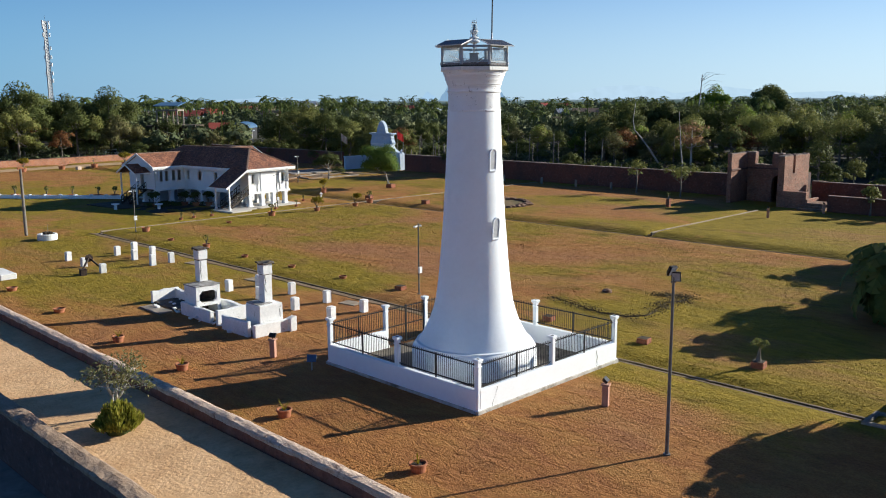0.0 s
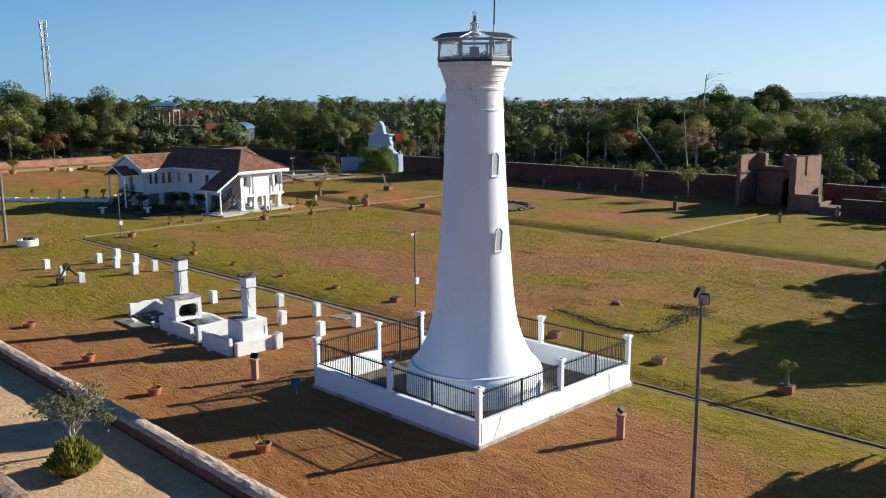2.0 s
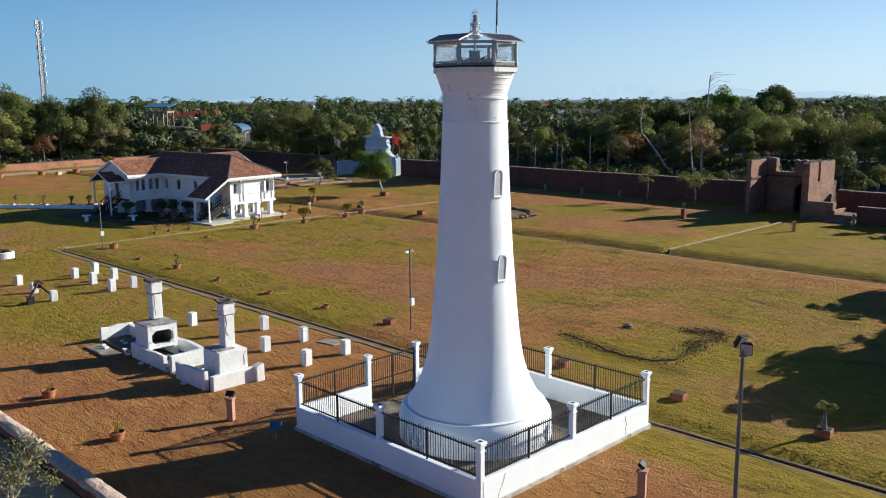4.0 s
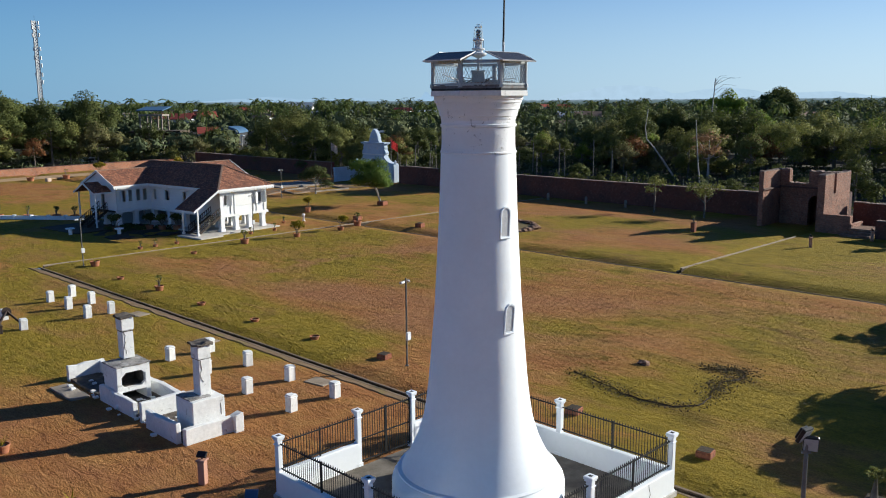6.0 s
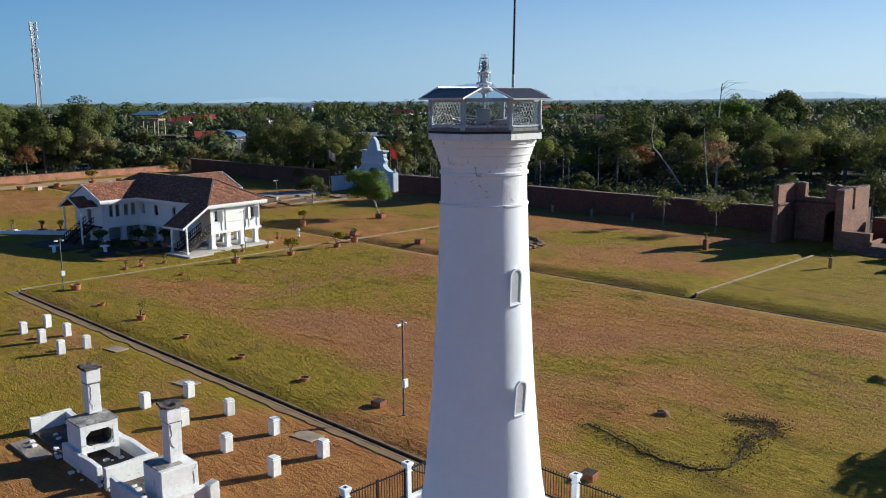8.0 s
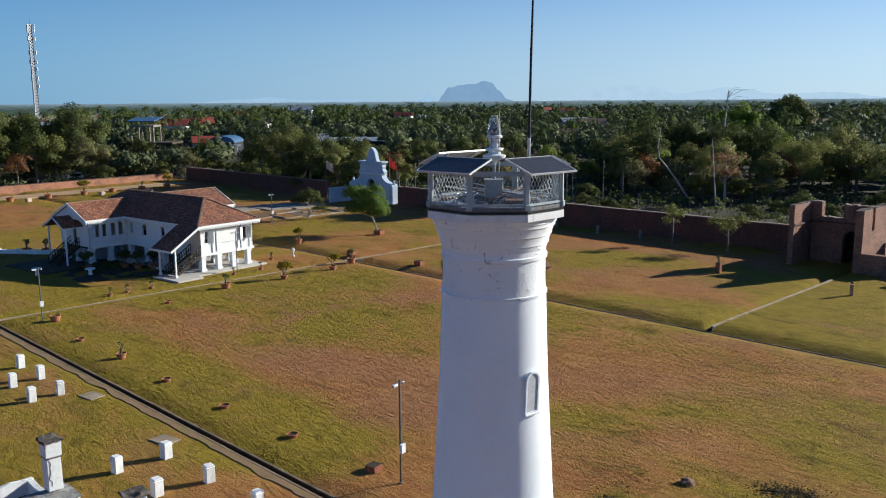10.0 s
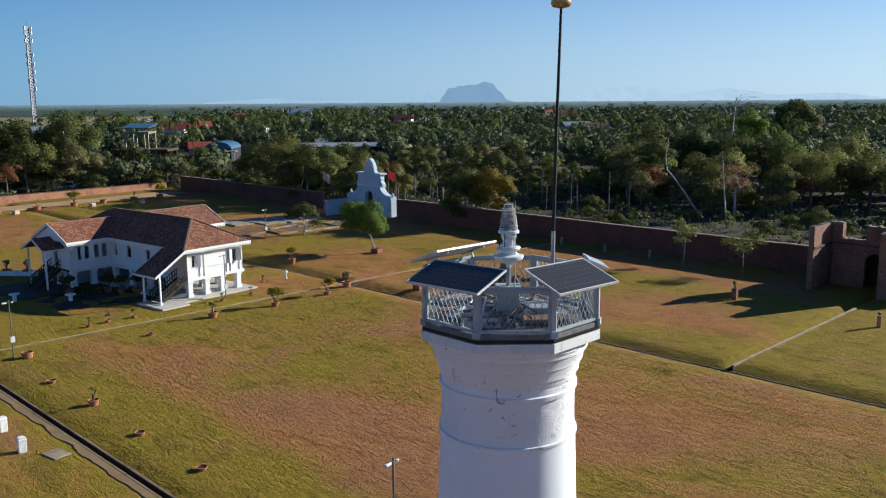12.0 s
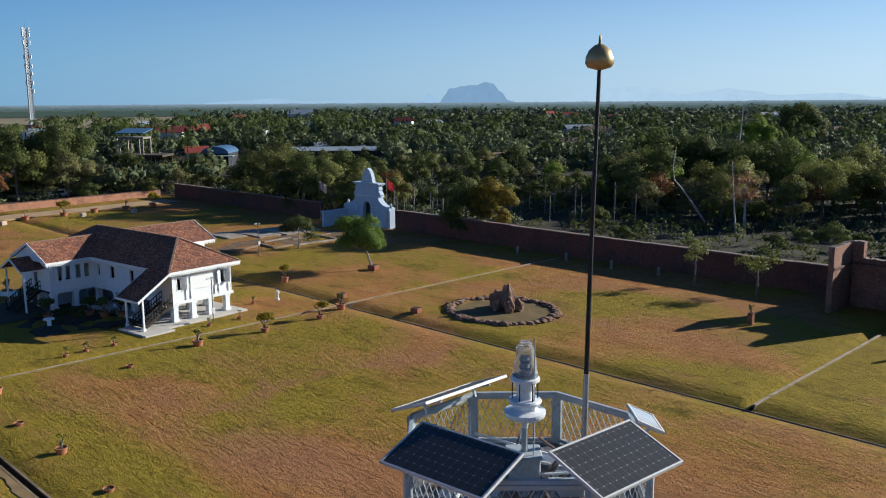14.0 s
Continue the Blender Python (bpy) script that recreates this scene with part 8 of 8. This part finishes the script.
M_FAR = far_leaf("far_leaves", (0.0559, 0.072, 0.033), (0.0946, 0.115, 0.055), (0.138, 0.149, 0.075))
far_wood("woodland", "dense mixed green woodland behind the fort", 1, 2100, 170, 420, 130, 0.60, 4.5, 9.5, M_FAR)
far_wood("woodland", "dense mixed green woodland in the middle distance", 2, 3300, 400, 900, 52, 1.25, 5, 10, M_FAR)
# the last band's leaves carry distance haze in a paler, bluer base colour
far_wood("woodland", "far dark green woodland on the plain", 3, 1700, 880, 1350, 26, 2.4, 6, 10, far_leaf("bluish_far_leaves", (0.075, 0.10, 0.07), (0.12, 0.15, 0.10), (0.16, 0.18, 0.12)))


def undergrowth(seed, n, u0, u1, v0, v1, mat=M_FAR):
    """Low tangled scrub on the ground of the wood."""
    gen = np.random.default_rng(seed)
    lobes = [(gen.uniform(u0, u1), gen.uniform(v0, v1), 0.5, r, r, r * gen.uniform(0.5, 1.1)) for r in gen.uniform(0.8, 2.0, n)]
    q = lobes_leaves(gen, lobes, n * 44, 0.24, 0.6, 0.7, 0.6, True, True)
    ob = new("undergrowth", leaf_mesh("undergrowth", q, mat))
    ob.matrix_basis = FORT
    return tagged(ob, "low tangled green scrub under the trees", "scrub", kind="stuff")


undergrowth(501, 420, 116, 150, -60, 84)
undergrowth(505, 170, 88, 116, -40, 82, M_LEAFDK)
undergrowth(502, 1100, 84, 165, 84, 172)
undergrowth(503, 500, -40, 84, 178, 230)
undergrowth(504, 700, 84, 270, 172, 330)


def far_palms(name, seed, n, r0, r1, hmin, hmax, length, fronds, segs, a0=-0.62, a1=0.6):
    gen = np.random.default_rng(seed)
    xy = polar(gen, n, r0, r1, a0, a1)
    xy = xy[clear(xy)]
    qs = []
    for x, y in xy:
        h = gen.uniform(hmin, hmax)
        qs.append(palm_quads(gen, fronds, length * gen.uniform(0.85, 1.15), 0.6, 1.9, (x, y, h), segs, 1.0))
        w = 0.14
        for ax in ((w, 0), (0, w)):
            qs.append(np.array([[(x - ax[0], y - ax[1], 0), (x + ax[0], y + ax[1], 0), (x + ax[0], y + ax[1], h), (x - ax[0], y - ax[1], h)]], float))
    return tagged(new(name, leaf_mesh(name, np.concatenate(qs), M_PALM)), "coconut palms standing among the far woods", "palms", kind="stuff")


far_palms("palm_grove", 11, 300, 190, 480, 9, 14, 3.6, 12, 3)
far_palms("palm_grove", 12, 260, 460, 1200, 9, 15, 4.2, 10, 2)
far_palms("palm_grove", 13, 150, 260, 520, 11, 15, 3.8, 13, 3, -0.5, -0.1)

# shrubs and small trees in the village yards
for x, y, k, sc in ((-70, 288, 6, 0.7), (-62, 300, 5, 0.8), (-55, 318, 0, 0.5), (-48, 306, 6, 0.9), (-42, 326, 2, 0.55), (-35, 312, 5, 0.9), (-28, 330, 0, 0.5), (-24, 305, 6, 0.9), (-88, 272, 1, 0.6), (-76, 268, 2, 0.6),
                    (-96, 258, 0, 0.7), (-92, 246, 1, 0.6), (-70, 258, 6, 0.9), (-64, 275, 2, 0.5), (-30, 290, 1, 0.6), (-45, 284, 0, 0.6), (-52, 270, 2, 0.6), (-38, 268, 6, 1.0), (-80, 246, 5, 0.9), (-72, 240, 6, 0.9)):
    plant(k, Matrix.Translation((x, y, -0.1)) @ Matrix.Rotation(x, 4, "Z") @ Matrix.Scale(sc, 4))

# ---- far buildings ----
def shed(label, m, w, d, h, rise, mat_roof, mat_wall, posts=True, name="building"):
    b = thing(name, label, "building", m, "village buildings")
    part("wall", boxes((-w / 2 + 0.4, w / 2 - 0.4, -d / 2 + 0.4, d / 2 - 0.4, 0, h)), mat_wall, b)
    bm = bmesh.new()
    slab(bm, ((-w / 2, -d / 2, h), (w / 2, -d / 2, h), (w / 2, 0, h + rise), (-w / 2, 0, h + rise)), 0.15)
    slab(bm, ((w / 2, d / 2, h), (-w / 2, d / 2, h), (-w / 2, 0, h + rise), (w / 2, 0, h + rise)), 0.15)
    part("roof", bm, mat_roof, b)
    n = max(2, int(w / 3))
    for i in range(n):
        x = -w / 2 + w * (i + 0.5) / n
        part("window", boxes((x - 0.5, x + 0.5, -d / 2 + 0.36, -d / 2 + 0.395, h * 0.35, h * 0.75)), M_SHADE, b)
    return b


M_PLASTER = surface("pale_plaster", (0.52, 0.50, 0.46), (0.64, 0.62, 0.58), 0.4, 0.85, 0.2, 5.0, 0.02)
fr = thing("frame_building", "unfinished concrete frame building under a blue roof", "building", Matrix.Translation((-84, 262, 0)) @ Matrix.Diagonal((0.74, 1, 1, 1)))
for x in (-4.2, 0, 4.2):
    for y in (-3, 3):
        part("column", boxes((x - 0.25, x + 0.25, y - 0.25, y + 0.25, 0, 11.3)), M_CONC, fr, "pale concrete column")
part("floor_slab", boxes((-8, 12, -5, 5, 6.1, 6.7)), M_CONC_DARK, fr)
part("roof_beam", boxes((-4.6, 4.6, -3.3, 3.3, 10.9, 11.4)), M_CONC, fr)
bm = bmesh.new()
slab(bm, ((-5.2, -4.2, 12.6), (5.2, -4.2, 12.6), (5.2, 4.2, 13.6), (-5.2, 4.2, 13.6)), 0.25)
part("roof", bm, M_BLUEROOF, fr, "blue metal roof")
for x in (-6, -1, 4, 9):
    part("column", boxes((x - 0.2, x + 0.2, -4.6, -4.2, 0, 6.1)), M_CONC_DARK, fr)
part("lower_wall", boxes((-8, 12, 3.0, 3.3, 0, 6.1)), M_CONC_DARK, fr)
shed("long low house with a red hipped roof", Matrix.Translation((-135, 445, 0)), 20, 11, 6.5, 3.0, M_REDROOF, M_PLASTER)
shed("house with a red metal roof", Matrix.Translation((-124, 462, 0)) @ Matrix.Rotation(0.5, 4, "Z"), 12, 9, 6.8, 3.2, M_REDROOF, M_PLASTER)
shed("small shed with a red metal roof", Matrix.Translation((-84, 320, 0)) @ Matrix.Rotation(0.3, 4, "Z"), 8, 9, 3.8, 2.2, M_REDROOF, M_PLASTER)
hall = thing("market_hall", "low hall with a rounded blue roof and white walls", "building", Matrix.Translation((-74, 312, 0)))
bm = bmesh.new()
prism(bm, [(-4.5, 4.2)] + [(-4.5 * math.cos(math.pi * i / 10), 4.2 + 2.2 * math.sin(math.pi * i / 10)) for i in range(11)] + [(4.5, 4.2)], -7, 7)
part("roof", bm, M_BLUEROOF, hall, "rounded blue metal roof")
part("wall", boxes((-4.3, 4.3, -6.6, 6.6, 0, 4.2)), M_SHADE, hall)
part("awning", boxes((-5.5, 6.5, -10, -6.6, 3.4, 3.6)), M_TINROOF, hall, "pale tin awning")
for x in (-5, -1, 3, 6):
    part("post", boxes((x - 0.12, x + 0.12, -9.9, -9.66, 0, 3.4)), M_PLASTER, hall)
shed("long low shed with a pale tin roof", Matrix.Translation((-38, 345, 0)), 36, 9, 2.9, 1.3, M_TINROOF, M_SHADE)
shed("long low shed with a pale tin roof", Matrix.Translation((-44, 372, 0)), 26, 9, 3.2, 1.6, M_TINROOF, M_SHADE)
shed("long low shed with a pale tin roof", Matrix.Translation((10, 420, 0)), 18, 10, 4.0, 1.6, M_RUST, M_SHADE)
shed("low house with a rusty tin roof", Matrix.Translation((14, 275, 0)) @ Matrix.Rotation(0.3, 4, "Z"), 13, 8, 4.0, 1.8, M_RUST, M_SHADE)
shed("low house with a rusty tin roof", Matrix.Translation((44, 345, 0)) @ Matrix.Rotation(-0.2, 4, "Z"), 14, 9, 5.0, 2.0, M_RUST, M_SHADE)
shed("pale distant house above the trees", Matrix.Translation((-128, 800, 0)), 22, 14, 10, 4, M_TINROOF, M_PLASTER)
shed("pale distant house above the trees", Matrix.Translation((-70, 640, 0)), 20, 12, 6, 3, M_TINROOF, M_PLASTER)

# scattered roofs of the village among the far trees
vr = random.Random(19)
for i in range(24):
    a, r_ = vr.uniform(-0.45, 0.42), vr.uniform(400, 850)
    mt, lab = ((M_REDROOF, "small house with a faded red roof among the trees"), (M_RUST, "small house with a rusty tin roof among the trees"), (M_TINROOF, "small house with a pale tin roof among the trees"))[i % 3]
    shed(lab, Matrix.Translation((r_ * math.sin(a), r_ * math.cos(a), 0)) @ Matrix.Rotation(vr.uniform(-0.6, 0.6), 4, "Z"), vr.uniform(9, 16), vr.uniform(8, 10), vr.uniform(6.0, 8.5), 2.4, mt, M_PLASTER)

# the parked van behind the far wall
van = thing("van", "white van parked under the trees", "van", at(63, 184, 0, 8))
part("body", boxes((-2.1, 1.2, -0.85, 0.85, 0.4, 2.0), (1.2, 2.1, -0.82, 0.82, 0.4, 1.2), bevel=0.08), M_WHITEPLASTIC, van)
part("windscreen", boxes((1.2, 1.24, -0.75, 0.75, 1.25, 1.85)), M_GLASS, van)
part("side_window", boxes((-1.8, 1.0, -0.865, -0.853, 1.2, 1.75)), M_SHADE, van)
for x in (-1.4, 1.3):
    for y in (-0.86, 0.68):
        w = part("wheel", lathe([(0.0, 0), (0.33, 0), (0.33, 0.18), (0.0, 0.18)], 16), M_BLACK, van, m=Matrix.Translation((x, y, 0.33)) @ Matrix.Rotation(radians(-90), 4, "X"))

# radio mast
rm = thing("radio_mast", "tall grey lattice telecom mast", "mast", Matrix.Translation((-273.0, 600.0, 0)))
bm = bmesh.new()
r0, r1, top = 1.8, 1.2, 69.0
corners = [(math.cos(a), math.sin(a)) for a in (0.4, 2.5, 4.6)]
for cx, cy in corners:
    bar(bm, (cx * r0, cy * r0, 0), (cx * r1, cy * r1, top), 0.75)
for i in range(34):
    z0, z1 = top * i / 34, top * (i + 1) / 34
    k0, k1 = r0 + (r1 - r0) * i / 34, r0 + (r1 - r0) * (i + 1) / 34
    for j in range(3):
        a, b = corners[j], corners[(j + 1) % 3]
        bar(bm, (a[0] * k0, a[1] * k0, z0), (b[0] * k1, b[1] * k1, z1), 0.55)
        bar(bm, (a[0] * k1, a[1] * k1, z1), (b[0] * k1, b[1] * k1, z1), 0.42)
part("lattice", bm, M_STEEL, rm)
for z, n in ((68, 3), (65, 3), (60, 3), (51, 2), (45, 2), (40, 1), (34, 2), (29, 1)):
    for j in range(n):
        a = corners[j]
        part("antenna", boxes((a[0] * 2.6 - 0.45, a[0] * 2.6 + 0.45, a[1] * 2.6 - 0.4, a[1] * 2.6 + 0.4, z - 1.3, z + 1.3), bevel=0.05), M_WHITEPLASTIC, rm)
part("spike", tube(bmesh.new(), [(0.5, 0, 68), (0.5, 0, 73)], [0.12, 0.05], 5), M_STEELDK, rm)

# flags by the white gate
for (x, y, h, mt, lab) in ((-9.6, 172.0, 7.6, M_REDCLOTH, "red flag on a thin pole"), (-21.5, 176.0, 7.0, M_COPING, "pale faded flag on a thin pole")):
    f = thing("flag", lab, "flag", Matrix.Translation((x, y, 0)))
    part("pole", lathe([(0.06, 0), (0.05, h), (0, h + 0.02)], 8), M_WOODGREY, f)
    bm = bmesh.new()
    cols = [[bm.verts.new((0.05 + 1.2 * i / 6, 0.12 * math.sin(i * 1.4) + k * 0.03, h - 0.1 - j * 1.5 - i * 0.14)) for i in range(7)] for j in (0, 1) for k in (0, 1)]
    for a, b in ((0, 2), (3, 1), (1, 0), (2, 3)):
        for i in range(6):
            bm.faces.new((cols[a][i], cols[b][i], cols[b][i + 1], cols[a][i + 1]))
    part("cloth", bm, mt, f)

# ---- hills on the horizon; their haze is a glowing colour ----
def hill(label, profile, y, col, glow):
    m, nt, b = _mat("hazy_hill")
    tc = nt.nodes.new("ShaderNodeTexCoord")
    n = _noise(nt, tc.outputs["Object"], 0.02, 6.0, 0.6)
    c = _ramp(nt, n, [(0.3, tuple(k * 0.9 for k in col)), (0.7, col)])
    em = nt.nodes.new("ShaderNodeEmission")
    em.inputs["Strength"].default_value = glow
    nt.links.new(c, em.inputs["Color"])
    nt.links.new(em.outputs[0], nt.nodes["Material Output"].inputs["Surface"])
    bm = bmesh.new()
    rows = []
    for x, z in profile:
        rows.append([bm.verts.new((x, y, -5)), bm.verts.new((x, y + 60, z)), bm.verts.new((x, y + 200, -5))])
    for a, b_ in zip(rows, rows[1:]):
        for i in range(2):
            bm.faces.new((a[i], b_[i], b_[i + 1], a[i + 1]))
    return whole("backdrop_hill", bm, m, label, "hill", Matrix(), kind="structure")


def smooth_profile(points, n=60, rough=2.0, seed=0.0):
    xs = [p[0] for p in points]
    out = []
    for i in range(n + 1):
        x = xs[0] + (xs[-1] - xs[0]) * i / n
        k = max(j for j in range(len(xs) - 1) if xs[j] <= x + 1e-6)
        t = (x - xs[k]) / (xs[k + 1] - xs[k])
        t = t * t * (3 - 2 * t)
        z = points[k][1] + (points[k + 1][1] - points[k][1]) * t
        out.append((x, z + rough * noise.noise(Vector((x * 0.03, seed, 0)))))
    return out


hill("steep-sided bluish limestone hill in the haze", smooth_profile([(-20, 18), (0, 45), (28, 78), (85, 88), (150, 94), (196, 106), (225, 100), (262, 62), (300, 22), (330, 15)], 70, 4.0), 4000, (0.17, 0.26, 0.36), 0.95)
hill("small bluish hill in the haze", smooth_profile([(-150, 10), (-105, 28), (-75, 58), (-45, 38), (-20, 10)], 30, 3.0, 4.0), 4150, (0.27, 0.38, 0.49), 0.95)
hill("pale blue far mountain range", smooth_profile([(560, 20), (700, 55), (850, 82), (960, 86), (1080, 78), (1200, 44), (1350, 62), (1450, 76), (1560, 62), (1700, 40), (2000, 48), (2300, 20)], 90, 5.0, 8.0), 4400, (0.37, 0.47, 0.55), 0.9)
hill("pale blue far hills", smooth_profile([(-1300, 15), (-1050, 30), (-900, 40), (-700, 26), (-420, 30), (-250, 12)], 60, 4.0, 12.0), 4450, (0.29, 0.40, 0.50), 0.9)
# the plain's last tree lines, glowing; haze is painted into each paler colour
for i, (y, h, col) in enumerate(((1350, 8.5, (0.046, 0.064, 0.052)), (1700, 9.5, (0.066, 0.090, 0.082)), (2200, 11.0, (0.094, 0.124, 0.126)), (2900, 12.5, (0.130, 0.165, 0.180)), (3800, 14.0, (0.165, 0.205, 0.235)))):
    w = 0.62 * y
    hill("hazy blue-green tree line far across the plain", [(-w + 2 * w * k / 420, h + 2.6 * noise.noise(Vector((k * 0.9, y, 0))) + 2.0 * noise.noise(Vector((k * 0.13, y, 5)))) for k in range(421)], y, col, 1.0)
# open field far on the left
whole("field", boxes((-1400, 0, 0, 900, -0.2, 0.06)), surface("dry_field", (0.20, 0.16, 0.09), (0.28, 0.23, 0.13), 0.01, 0.95, 0.3, 0.4, 0.05), "flat dry brown field beyond the trees", "field", Matrix.Translation((-185, 420, 0)) @ Matrix.Rotation(0.12, 4, "Z"), kind="structure")
